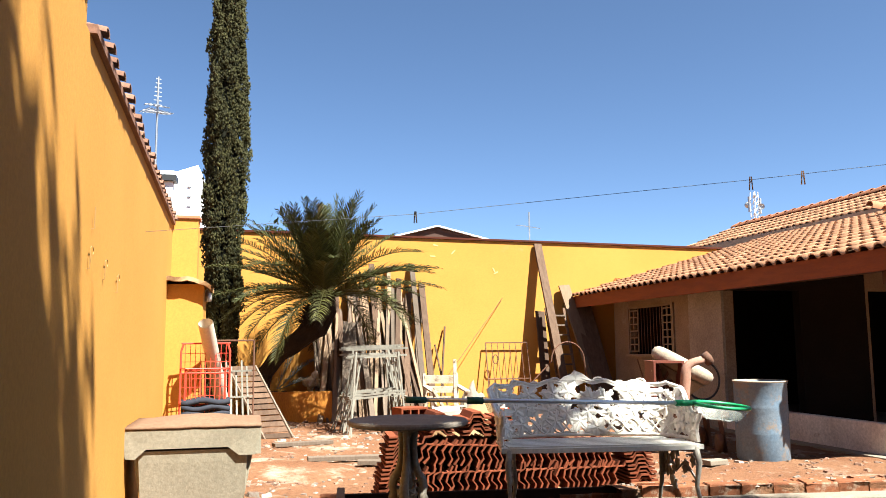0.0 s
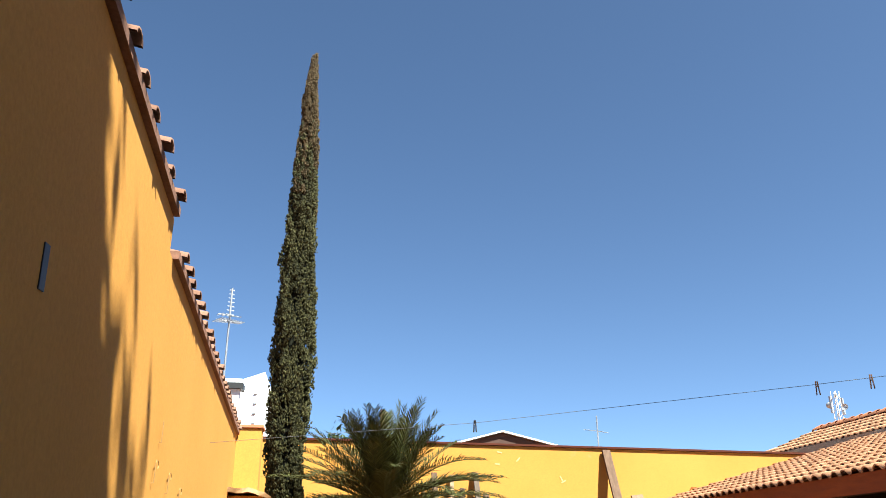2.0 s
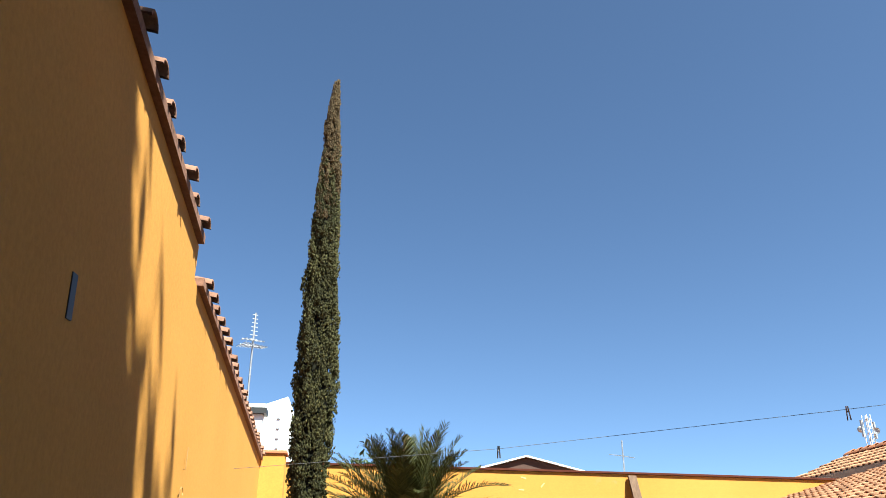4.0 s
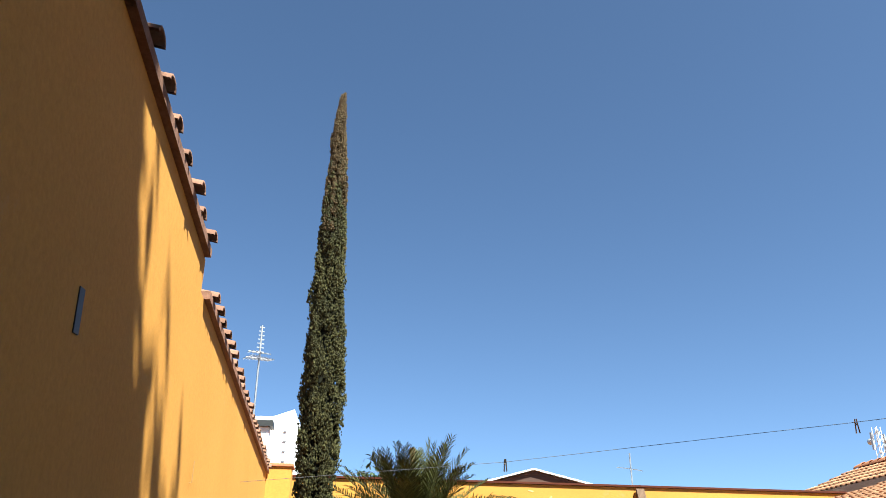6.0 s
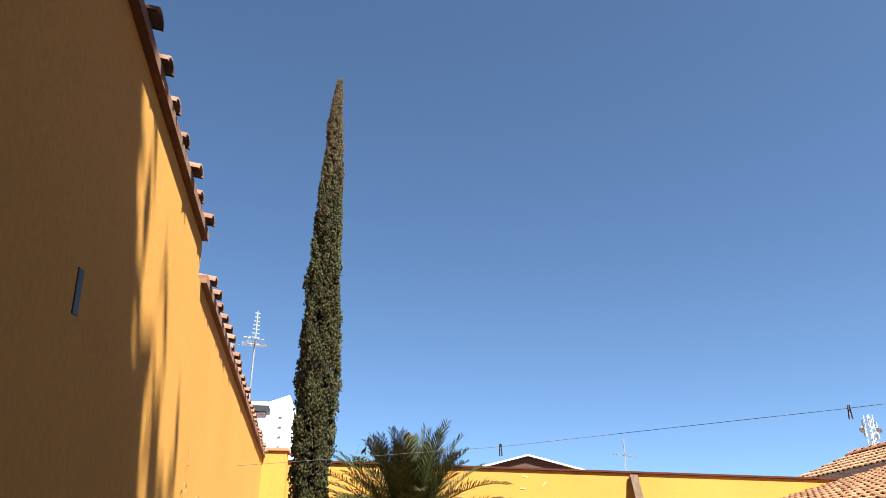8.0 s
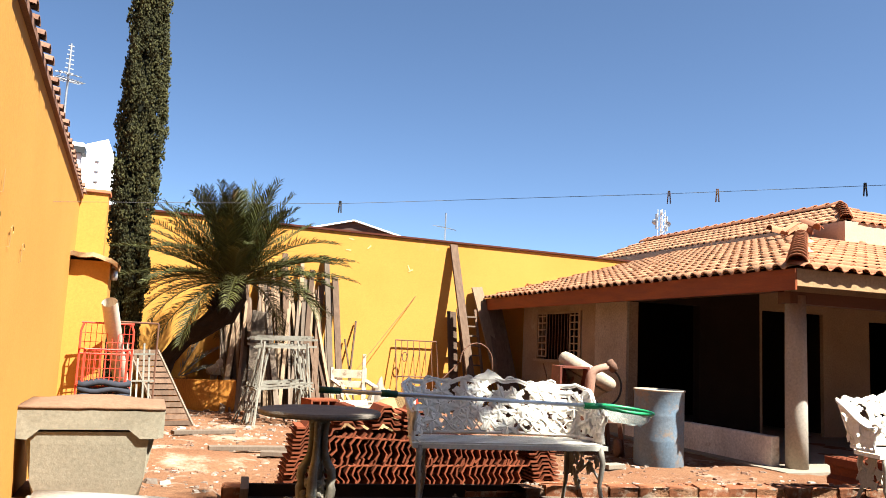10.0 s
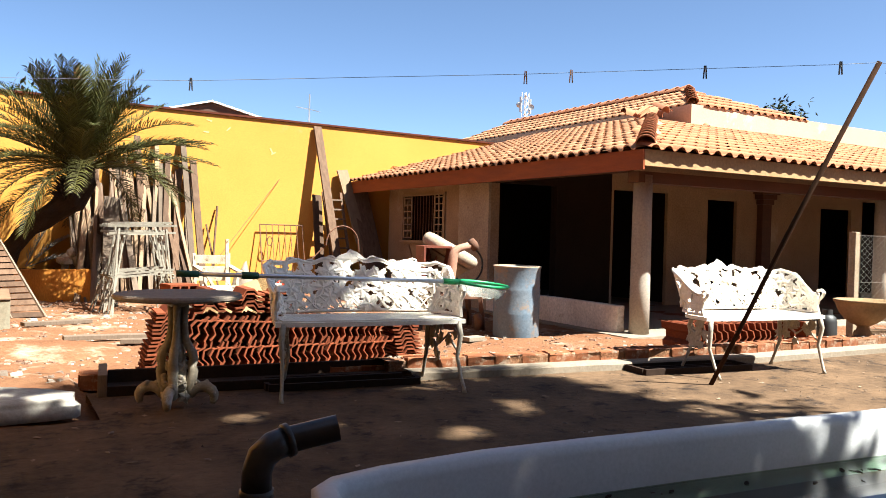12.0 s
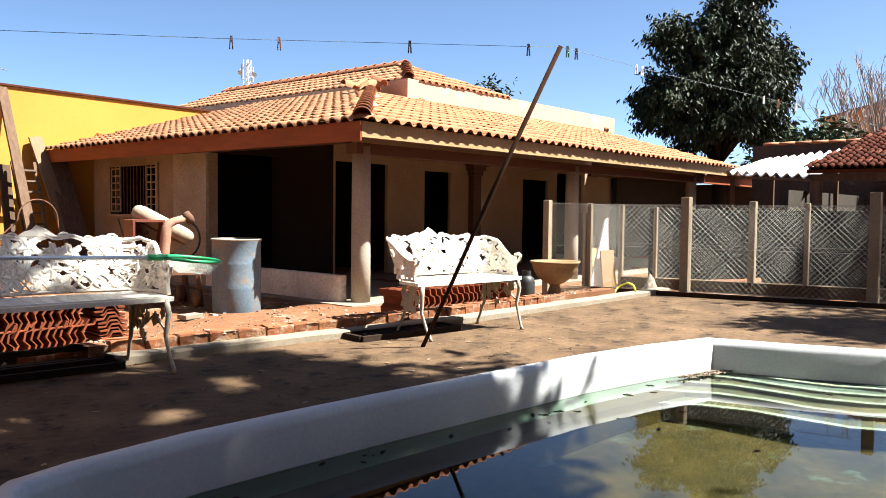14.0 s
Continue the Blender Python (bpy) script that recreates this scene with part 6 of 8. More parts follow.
part("hoop", tb([(-0.62, 0.1, 0.62), (-0.3, 0.05, 0.95)] + [(0.02 + 0.31 * math.cos(a), 0, 0.98 + 0.34 * math.sin(a)) for a in (math.pi * (1 - k / 12) for k in range(13))] + [(0.36, 0, 0.5), (0.36, 0, 0)], 0.012, 6), M["rust"], hp)
gt = thing("iron_gate", 4.94, 14.75, YARD, 0, "small rusty iron gate panel leaning on the yellow wall", "gate")
for a, b in (((-0.43, 0, 0), (-0.43, 0.33, 1.32)), ((0.43, 0, 0), (0.43, 0.33, 1.32)), ((-0.43, 0.33, 1.32), (0.43, 0.33, 1.32)), ((-0.43, 0.02, 0.08), (0.43, 0.02, 0.08)), ((-0.43, 0.17, 0.62), (0.43, 0.17, 0.62))):
    part("frame_bar", tb([a, b], 0.012, 6), M["rust"], gt)
for k in range(6):
    xx = -0.43 + 0.86 * (k + 1) / 7
    part("bar", tb([(xx, 0.02, 0.08), (xx, 0.33, 1.32)], 0.007, 5), M["rust"], gt)
pg = [(-0.25 + 0.05 * math.cos(a), 0.25, 1.0 + 0.09 * math.sin(a)) for a in (2 * math.pi * k / 10 for k in range(11))]
part("scroll", tb(pg, 0.01, 5), M["rust"], gt)


# ---- trestles ----
def trestle(x, y, rz, h=1.22, wd=0.95, label="pale grey painted wooden trestle"):
    t = thing("trestle", x, y, YARD, rz, label, "trestle", "stacked trestles")
    part("top_rail", slab(bmesh.new(), (-wd / 2, 0, h), (wd / 2, 0, h + 0.02), 0.04, 0.03), M["trestle"], t)
    for sx in (-1, 1):
        for sy in (-1, 1):
            lean = 0.5 + 0.1 * ((rz * 7 + sx * 3 + sy) % 2 - 1)
            part("leg", slab(bmesh.new(), (sx * wd * lean, sy * 0.22, 0), (sx * wd * (0.78 - lean), sy * 0.03, h - 0.03), 0.02, 0.02, (0, 1, 0)), M["trestle"], t)
        part("end_brace", slab(bmesh.new(), (sx * wd * 0.45, -0.14, h * 0.45), (sx * wd * 0.45, 0.14, h * 0.45), 0.025, 0.02), M["trestle"], t)
    part("brace", slab(bmesh.new(), (-wd * 0.44, -0.12, h * 0.46), (wd * 0.44, -0.12, h * 0.52), 0.025, 0.02, (0, 1, 0)), M["trestle"], t)
    return t


rng = random.Random(73)
for k in range(7):
    trestle(1.84 + rng.uniform(-0.08, 0.08), 11.5 + 0.17 * k, rng.uniform(-14, 14), 1.22 + 0.02 * (k % 3) - 0.12 * (k % 2), rng.uniform(0.8, 0.98))
wb = thing("grey_board", 1.72, 12.9, YARD, 0, "broad grey board standing behind the trestles", "board")
part("board", slab(bmesh.new(), (-0.15, 0, 0), (0.05, 1.6, 1.7), 0.24, 0.03, (0, -1, 0)), M["wood_grey"], wb)


M["dirty_white"] = mat("dirty_white_paint", (0.52, 0.48, 0.42), 0.7, (0.36, 0.31, 0.25), 6, 0.9, 40, 0.1)


# ---- white chairs, sacks and sand behind the tiles ----
def folding_chair(x, y, rz):
    c = thing("folding_chair", x, y, YARD, rz, "dirty white folding chair among the rubbish", "chair")
    for sx in (-0.22, 0.22):
        part("leg", slab(bmesh.new(), (sx, -0.2, 0), (sx, 0.22, 0.85), 0.03, 0.02, (0, 1, 0)), M["dirty_white"], c)
        part("leg", slab(bmesh.new(), (sx * 0.9, 0.25, 0), (sx * 0.9, -0.2, 0.46), 0.03, 0.02, (0, 1, 0)), M["dirty_white"], c)
    part("seat", bx(-0.22, -0.22, 0.43, 0.22, 0.16, 0.455, bevel=0.008), M["dirty_white"], c)
    part("backrest", slab(bmesh.new(), (0, 0.165, 0.67), (0, 0.215, 0.83), 0.44, 0.02, (0, 1, 0)), M["dirty_white"], c)
    return c


for args in ((2.3, 9.0, 20), (2.85, 9.4, -35)):
    c = folding_chair(*args)
    c.matrix_basis = c.matrix_basis @ Matrix.Diagonal((0.8, 0.8, 0.68, 1))
tarp = bmesh.new()
n = 9
g = [[tarp.verts.new((-0.45 + 0.9 * i / n, -0.2 + 0.4 * j / n, 0.42 + 0.16 * math.sin(i * 0.35) - 0.25 * abs(j / n - 0.5) + 0.05 * noise.noise((i * 0.6, j * 0.8, 4)))) for j in range(n + 1)] for i in range(n + 1)]
for i in range(n):
    for j in range(n):
        tarp.faces.new((g[i][j], g[i + 1][j], g[i + 1][j + 1], g[i][j + 1]))
r = bmesh.ops.extrude_face_region(tarp, geom=tarp.faces[:])
bmesh.ops.translate(tarp, vec=(0, 0, -0.55), verts=[v for v in r["geom"] if isinstance(v, bmesh.types.BMVert)])
bmesh.ops.recalc_face_normals(tarp, faces=tarp.faces)
o = obj("cement_sack", tarp, M["kerb"], smooth=True)
o.matrix_basis = pose(2.1, 8.0, YARD + 0.05, 0, 0, 15)
tagged(o, "crumpled pale sacks heaped behind the tiles", "sack")
bag = bmesh.new()
bmesh.ops.create_icosphere(bag, subdivisions=3, radius=0.26)
for v in bag.verts:
    v.co.z = max(v.co.z * 1.25, -0.2)
    v.co += Vector((noise.noise(v.co * 5), noise.noise(v.co * 5 + Vector((3, 3, 3))), noise.noise(v.co * 6))) * 0.07
M["sack"] = mat("pale_printed_sack", (0.387, 0.312, 0.225), 0.7, (0.312, 0.225, 0.15), 3, 0.9, 30, 0.4, spots=(0.25, 0.0749, 0.0374), spot_scale=5, spot_at=0.6)
o = obj("plastic_sack", bag, M["sack"], smooth=True)
o.matrix_basis = pose(3.25, 10.4, YARD + 0.19)
tagged(o, "tied pale plastic sack with reddish patches", "sack")
rb = obj("red_bucket", lathe(bmesh.new(), [(0.11, 0), (0.115, 0.01), (0.15, 0.26), (0.155, 0.27), (0.14, 0.27), (0.10, 0.03)], 20), M["red_metal"], smooth=True)
rb.matrix_basis = pose(3.15, 9.9, YARD + 0.3)
tagged(rb, "red plastic bucket on the rubble", "bucket")
rs = obj("concrete_block", bx(-0.25, -0.2, -0.05, 0.25, 0.2, 0.3, bevel=0.01), M["kerb"])
rs.matrix_basis = pose(3.15, 9.95, YARD, 0, 0, 12)
tagged(rs, "rough concrete block under the bucket", "block")


def heap(name, x, y, z, rx, ry, h, ma, label, seed, cat="heap"):
    bm = bmesh.new()
    n = 18
    g = []
    for i in range(n + 1):
        row = []
        for j in range(n + 1):
            u, v = 2 * i / n - 1, 2 * j / n - 1
            d = math.hypot(u, v)
            zz = h * max(0, 1 - d) ** 0.8 * (1 + 0.35 * noise.noise((u * 3 + seed, v * 3, 0))) - 0.06 * smooth_step(0.75, 1.0, d)
            row.append(bm.verts.new((u * rx, v * ry, zz)))
        g.append(row)
    for i in range(n):
        for j in range(n):
            bm.faces.new((g[i][j], g[i + 1][j], g[i + 1][j + 1], g[i][j + 1]))
    o = obj(name, bm, ma, smooth=True)
    o.matrix_basis = pose(x, y, z)
    return tagged(o, label, cat, kind="stuff")


heap("sand_heap", 2.0, 7.2, YARD, 0.9, 0.65, 0.72, M["sand"], "small heap of ochre building sand", 3)
heap("rubble_heap", 0.2, 8.4, YARD, 1.1, 0.8, 0.12, M["earth"], "flattened heap of red earth and mortar", 4)

# loose rubble: too many small bits to count
rng = random.Random(81)
vs, fs = [], []
for _ in range(2600):
    x, y = rng.uniform(-0.7, 6.5), rng.uniform(5.6, 14.0)
    if x > 0.4 and y < kerb_y(x) + 0.6:
        continue
    z = yard_z(x, y)
    r = rng.uniform(0.01, 0.034) * (1 if rng.random() < 0.93 else 2.2)
    k = len(vs)
    a = rng.uniform(0, 6.28)
    for dz, q in ((-0.3, 1.0), (0.4, 0.65)):
        for m_ in range(4):
            vs.append(Vector((x + math.cos(a + m_ * 1.57) * r * q * rng.uniform(0.7, 1.4), y + math.sin(a + m_ * 1.57) * r * q * rng.uniform(0.7, 1.3), z + dz * r * rng.uniform(0.7, 1.2))))
    fs += [(k + 4, k + 5, k + 6, k + 7)] + [(k + i, k + (i + 1) % 4, k + 4 + (i + 1) % 4, k + 4 + i) for i in range(4)]
for _ in range(420):
    x = rng.uniform(2.5, 8.2)
    y = kerb_y(x) + abs(rng.gauss(0, 0.25)) + 0.15
    z = 0.118 if y < kerb_y(x) + 0.32 else max(0.1 - (y - kerb_y(x) - 0.4) * 0.3, yard_z(x, y))
    r = rng.uniform(0.008, 0.026)
    k = len(vs)
    a = rng.uniform(0, 6.28)
    for dz, q in ((-0.4, 1.0), (0.4, 0.65)):
        for m_ in range(4):
            vs.append(Vector((x + math.cos(a + m_ * 1.57) * r * q * rng.uniform(0.7, 1.6), y + math.sin(a + m_ * 1.57) * r * q * rng.uniform(0.7, 1.3), z + dz * r * rng.uniform(0.7, 1.2))))
    fs += [(k + 4, k + 5, k + 6, k + 7)] + [(k + i, k + (i + 1) % 4, k + 4 + (i + 1) % 4, k + 4 + i) for i in range(4)]
M["rubble"] = mat("rubble_bits", (0.212, 0.131, 0.0904), 0.95, (0.169, 0.0808, 0.0499), 2.0, 1.0, 40, 0.3, island=0.5, spots=(0.274, 0.231, 0.187), spot_scale=2.5, spot_at=0.48, spec=0.1)
me = bpy.data.meshes.new("rubble")
me.from_pydata(vs, [], fs)
me.materials.append(M["rubble"])
tagged(new("rubble", me), "scattered bits of brick, mortar and stone", "rubble", kind="stuff")
for x, y, rz, ln in ((1.1, 9.0, 3, 0.9), (1.5, 8.6, -8, 0.7), (0.7, 10.5, 20, 0.8)):
    o = obj("scrap_plank", bx(-ln / 2, -0.06, 0, ln / 2, 0.06, 0.045, bevel=0.005), M["wood_grey"])
    o.matrix_basis = pose(x, y, yard_z(x, y) + 0.02, 1, 1, rz)
    tagged(o, "short pale plank lying in the rubble", "plank", "scrap planks")

# ---- barrel and mixer ----
def barrel(x, y, z):
    t = thing("steel_drum", x, y, z, 0, "worn blue steel drum crusted with mortar", "drum")
    prof = [(r_ * 0.845, z_ * 0.985) for r_, z_ in ((0.30, 0.0), (0.325, 0.012), (0.333, 0.03), (0.335, 0.30), (0.3362, 0.31), (0.3362, 0.325), (0.335, 0.335), (0.335, 0.585), (0.3362, 0.595), (0.3362, 0.61), (0.335, 0.62), (0.335, 0.86), (0.345, 0.875), (0.345, 0.89), (0.325, 0.89), (0.318, 0.86), (0.31, 0.1))]
    part("shell", lathe(bmesh.new(), prof, 40), M["barrel"], t, smooth=True)
    part("rim", tb([(0.286 * math.cos(a), 0.286 * math.sin(a), 0.877) for a in (2 * math.pi * k / 40 for k in range(41))], 0.011, 6), M["cement_crust"], t, "mortar-crusted pale rim", smooth=True)
    return t


barrel(5.6, 7.98, YARD - 0.03)


M["mixer_dust"] = mat("cement_dusted_red_paint", (0.325, 0.187, 0.131), 0.85, (0.262, 0.125, 0.0808), 5.0, 0.9, 40, 0.25, spec=0.2)


def mixer(x, y, z):
    t = thing("cement_mixer", x, y, z, -15, "old red cement mixer with a crusted drum and black wheel rim", "cement mixer")
    # engine hood open to the front
    bm = bmesh.new()
    for a in ((-0.33, -0.25, 0.5, -0.305, 0.22, 1.065), (0.015, -0.25, 0.5, 0.04, 0.22, 1.065), (-0.302, -0.25, 1.04, 0.012, 0.22, 1.065), (-0.302, 0.195, 0.5, 0.012, 0.22, 1.037), (-0.302, -0.25, 0.5, 0.012, 0.192, 0.525)):
        box(bm, *a)
    part("hood", bm, M["mixer_red"], t)
    for k in range(4):
        a = math.pi * k / 4 + 0.2
        part("fan_blade", slab(bmesh.new(), (-0.145 - 0.15 * math.cos(a), 0.1, 0.79 - 0.17 * math.sin(a)), (-0.145 + 0.15 * math.cos(a), 0.1, 0.79 + 0.17 * math.sin(a)), 0.03, 0.012, (0, 1, 0)), M["rust"], t)
    # bent yoke arm standing in front of the hood and reaching over the drum
    bm = bmesh.new()
    tube(bm, [(-0.06, -0.44, 0.42), (-0.03, -0.44, 0.66), (-0.005, -0.44, 0.90), (0.005, -0.44, 0.98), (0.04, -0.44, 1.03), (0.10, -0.435, 1.055), (0.26, -0.43, 1.10)], [0.062, 0.062, 0.062, 0.058, 0.052, 0.048, 0.044], 10)
    part("yoke", bm, M["mixer_dust"], t, "dusty pink yoke arm", smooth=True)
    part("pivot", tb([(0.22, -0.44, 1.15), (0.265, -0.43, 1.09), (0.30, -0.42, 1.04)], [0.05, 0.062, 0.05], 10), M["rust"], t, "rusty yoke pivot", smooth=True)
    # drum lying over, its belly ring seen on edge
    c = Vector((0.17, 0.34, 1.0))
    ax = Vector((0.463, -0.12, 0.878)).normalized()
    s1 = ax.orthogonal().normalized()
    s2 = ax.cross(s1)

    def ringed(prof):
        bm = bmesh.new()
        rings = []
        for d, r in prof:
            rings.append([bm.verts.new(c + ax * d + (s1 * math.cos(2 * math.pi * k / 28) + s2 * math.sin(2 * math.pi * k / 28)) * r * (1 + 0.03 * noise.noise((d * 9, k * 0.8, 1)))) for k in range(28)])
        for a, b in zip(rings, rings[1:]):
            for k in range(28):
                bm.faces.new((a[k], a[(k + 1) % 28], b[(k + 1) % 28], b[k]))
        bm.faces.new(rings[0][::-1])
        bm.faces.new(rings[-1])
        bmesh.ops.recalc_face_normals(bm, faces=bm.faces)
        return bm
    part("mixing_drum", ringed(((-0.095, 0.335), (-0.085, 0.37), (-0.05, 0.40), (0.0, 0.41), (0.045, 0.40), (0.08, 0.365), (0.095, 0.30), (0.085, 0.2))), M["cement_crust"], t, smooth=True)
    part("drum_cone", ringed(((-0.47, 0.09), (-0.45, 0.14), (-0.30, 0.25), (-0.13, 0.33), (-0.10, 0.37))), M["tank"], t, "grey crusted drum cone", smooth=True)
    part("tilt_wheel", tb([(0.48 + 0.22 * math.cos(a), 0.55, 0.80 + 0.25 * math.sin(a)) for a in (2 * math.pi * k / 32 for k in range(33))], 0.014, 6), M["black"], t, "black tilting wheel", smooth=True)
    for a in ((-0.25, -0.2), (-0.25, 0.2), (0.4, -0.28), (0.4, 0.28)):
        part("leg", slab(bmesh.new(), (a[0] * 1.15, a[1] * 1.1, 0), (a[0], a[1], 0.56), 0.06, 0.05), M["rust"], t)
    part("chassis", bx(-0.3, -0.3, 0.40, 0.52, 0.3, 0.46), M["rust"], t)
    for sy in (-0.34, 0.34):
        bm = lathe(bmesh.new(), [(0.05, -0.03), (0.17, -0.03), (0.18, 0), (0.17, 0.03), (0.05, 0.03)], 20)
        o = part("wheel", bm, M["rust"], t, "mortar-caked wheel", smooth=True)
        o.matrix_basis = pose(0.38, sy, 0.11, 0, 90) @ Matrix.Diagonal((0.62, 0.62, 0.9, 1))
    return t


mixer(5.12, 8.95, YARD)
o = obj("scrap_block", bx(-0.12, -0.07, 0, 0.12, 0.07, 0.05, bevel=0.008), M["kerb"])
o.matrix_basis = pose(4.75, 7.6, YARD + 0.02, 0, 0, 10)
tagged(o, "pale mortar block by the mixer", "block")
ab = obj("angle_bar", tb([(0, 0, 0), (0.3, 1.2, 1.0)], 0.012, 5), M["rust"])
ab.matrix_basis = pose(6.6, 12.2, YARD, 0, 0, 0)
tagged(ab, "thin rusty rod leaning under the window", "rod")

# ---- pool basin, steps, floating leaves ----
M["algae"] = mat("algae_stained_pool_floor", (0.07, 0.043, 0.012), 0.8, (0.014, 0.011, 0.005), 2.6, 1.0, 14, 0.2, spots=(0.075, 0.085, 0.055), spot_scale=2.4, spot_at=0.58, spec=0.1)
M["step"] = mat("slimed_pool_step", (0.08, 0.075, 0.045), 0.7, (0.05, 0.036, 0.016), 2.2, 1.0, 25, 0.1, spots=(0.10, 0.066, 0.025), spot_scale=3.5, spot_at=0.5)
M["step_pale"] = mat("greyed_pool_step", (0.10, 0.115, 0.10), 0.6, (0.075, 0.08, 0.06), 2.0, 0.8, 25, 0.1, spots=(0.11, 0.085, 0.045), spot_scale=3.0, spot_at=0.62)
bm = bmesh.new()
rows = [[bm.verts.new((x, y, z)) for x, y in pool_outline(i)] for i, z in ((0.155, -0.415), (0.30, -0.43), (0.355, -0.95))]
for a, b in zip(rows, rows[1:]):
    for q in range(len(a)):
        bm.faces.new((a[q], a[(q + 1) % len(a)], b[(q + 1) % len(a)], b[q]))
bm.faces.new(rows[-1])
bmesh.ops.recalc_face_normals(bm, faces=bm.faces)
for f in bm.faces:
    f.normal_flip()
part("basin", bm, M["algae"], pool)
M["pool_wet"] = mat("slimed_pool_wall", (0.20, 0.26, 0.21), 0.5, (0.11, 0.13, 0.09), 2.0, 0.9, 40, 0.05, spots=(0.14, 0.11, 0.05), spot_scale=4.0, spot_at=0.6)
bm = bmesh.new()
rows = [[bm.verts.new((x, y, z)) for x, y in pool_outline(i)] for i, z in ((0.107, -0.185), (0.12, -0.30), (0.15, -0.42), (0.20, -0.43))]
for a, b in zip(rows, rows[1:]):
    for q in range(len(a)):
        bm.faces.new((a[q], a[(q + 1) % len(a)], b[(q + 1) % len(a)], b[q]))
bmesh.ops.recalc_face_normals(bm, faces=bm.faces)
part("wet_wall", bm, M["pool_wet"], pool, "greenish slimed wall below the waterline", smooth=True)
M["nosing"] = mat("worn_step_edge", (0.40, 0.42, 0.36), 0.6, (0.16, 0.15, 0.09), 3.0, 1.0, 25, 0.1, spots=(0.2, 0.17, 0.08), spot_scale=5, spot_at=0.55)
for inset, z, tread in ((0.12, -0.20, "step_pale"), (0.29, -0.25, "step_pale"), (0.47, -0.32, "step"), (0.68, -0.42, "step"), (0.90, -0.55, "step")):
    edge = []
    for f in range(17):
        y = -2.4 + 4.8 * f / 16
        x = rim_x(y) - inset * 1.05 - 0.22 * math.sin(math.pi * f / 16) ** 2 + 0.075 * math.sin(f * 1.3 + inset * 2)
        if y < along(RIM_N, x) - 0.13:
            edge.append((x, y))
    x = edge[-1][0] - 0.05
    edge.append((x, along(RIM_N, x) - 0.125))
    bm = bmesh.new()
    corner = pool_outline(0.125)[4]
    ring = [corner, (rim_x(1.28) - 0.12, 1.28), (6.78, 0.1), (6.78, -2.4)] + edge
    prism(bm, ring, -0.97, z)
    bmesh.ops.recalc_face_normals(bm, faces=bm.faces)
    st_ = part("step", bm, M[tread], pool)
    bm = bmesh.new()
    lip = [(x + 0.05, y + (0 if q < len(edge) - 1 else -0.02)) for q, (x, y) in enumerate(edge)]
    a = [bm.verts.new((x - 0.006, y, zz)) for zz in (z - 0.02, z + 0.006) for x, y in edge] + [bm.verts.new((x, y, z + 0.004)) for x, y in lip]
    m_ = len(edge)
    for q in range(m_ - 1):
        bm.faces.new((a[q], a[q + 1], a[m_ + q + 1], a[m_ + q]))
        bm.faces.new((a[m_ + q], a[m_ + q + 1], a[2 * m_ + q + 1], a[2 * m_ + q]))
    part("nosing", bm, M["nosing"], st_, "pale worn step edge")
rng = random.Random(91)
leafm = []
for q in range(4):
    bm = bmesh.new()
    bm.faces.new([bm.verts.new((math.cos(a) * r_, math.sin(a) * r_ * 0.5, 0.004 * math.sin(a * 2))) for a, r_ in ((0, 0.05), (1, 0.035), (2, 0.04), (3.14, 0.05), (4.2, 0.04), (5.2, 0.035))])
    r_ = bmesh.ops.extrude_face_region(bm, geom=bm.faces[:])
    bmesh.ops.translate(bm, vec=(0, 0, 0.004), verts=[v for v in r_["geom"] if isinstance(v, bmesh.types.BMVert)])
    me = bpy.data.meshes.new("floating_leaf")
    bm.to_mesh(me)
    bm.free()
    me.materials.append(M["bark"])
    leafm.append(me)
for q in range(40):
    x = rng.uniform(1.6, 5.9)
    y = along(RIM_N, x) - 0.14 - abs(rng.gauss(0, 0.16)) if q < 26 else rng.uniform(1.2, 2.3)
    o = new("floating_leaf", rng.choice(leafm))
    sc = rng.uniform(0.25, 0.8)
    o.matrix_basis = pose(x, y, WATER_Z + 0.001, 0, 0, rng.uniform(0, 360)) @ Matrix.Diagonal((sc, sc, sc, 1))
    tagged(o, "dark dead leaf floating on the water", "leaf", "floating leaves")
M["litter"] = mat("wet_leaf_litter", (0.24, 0.16, 0.10), 0.8, (0.03, 0.02, 0.014), 9, 1.0, 40, 0.0, island=0.8)
# scum of leaves in the far corner
rng2 = random.Random(92)
vs, fs = [], []
for _ in range(200):
    f = rng2.random()
    x = 5.5 + 0.52 * f
    y = along(RIM_N, x) - 0.16 - abs(rng2.gauss(0, 0.035))
    a, r_ = rng2.uniform(0, 6.28), rng2.uniform(0.008, 0.03)
    j = len(vs)
    vs += [Vector((x + r_ * math.cos(a + t), y + r_ * math.sin(a + t) * 0.7, WATER_Z + 0.004 + rng2.uniform(0, 0.02))) for t in (0, 1.6, 3.1, 4.7)]
    fs.append((j, j + 1, j + 2, j + 3))
me = bpy.data.meshes.new("leaf_litter")
me.from_pydata(vs, [], fs)
me.materials.append(M["litter"])
tagged(new("leaf_litter", me), "drift of dry brown leaves at the waterline", "leaf litter", kind="stuff")

# ---- clothes pegs ----
def peg(x, y, z, ma, lab):
    p = thing("clothes_peg", x, y, z, 60, lab, "clothes peg", "clothes pegs")
    for s in (-1, 1):
        part("jaw", slab(bmesh.new(), (0.0, s * 0.004, 0.018), (0.0, s * 0.009, -0.062), 0.011, 0.006, (0, 1, 0)), ma, p)
    part("spring", tb([(-0.008, 0, -0.012), (0.008, 0, -0.012)], 0.004, 6), M["steel"], p)


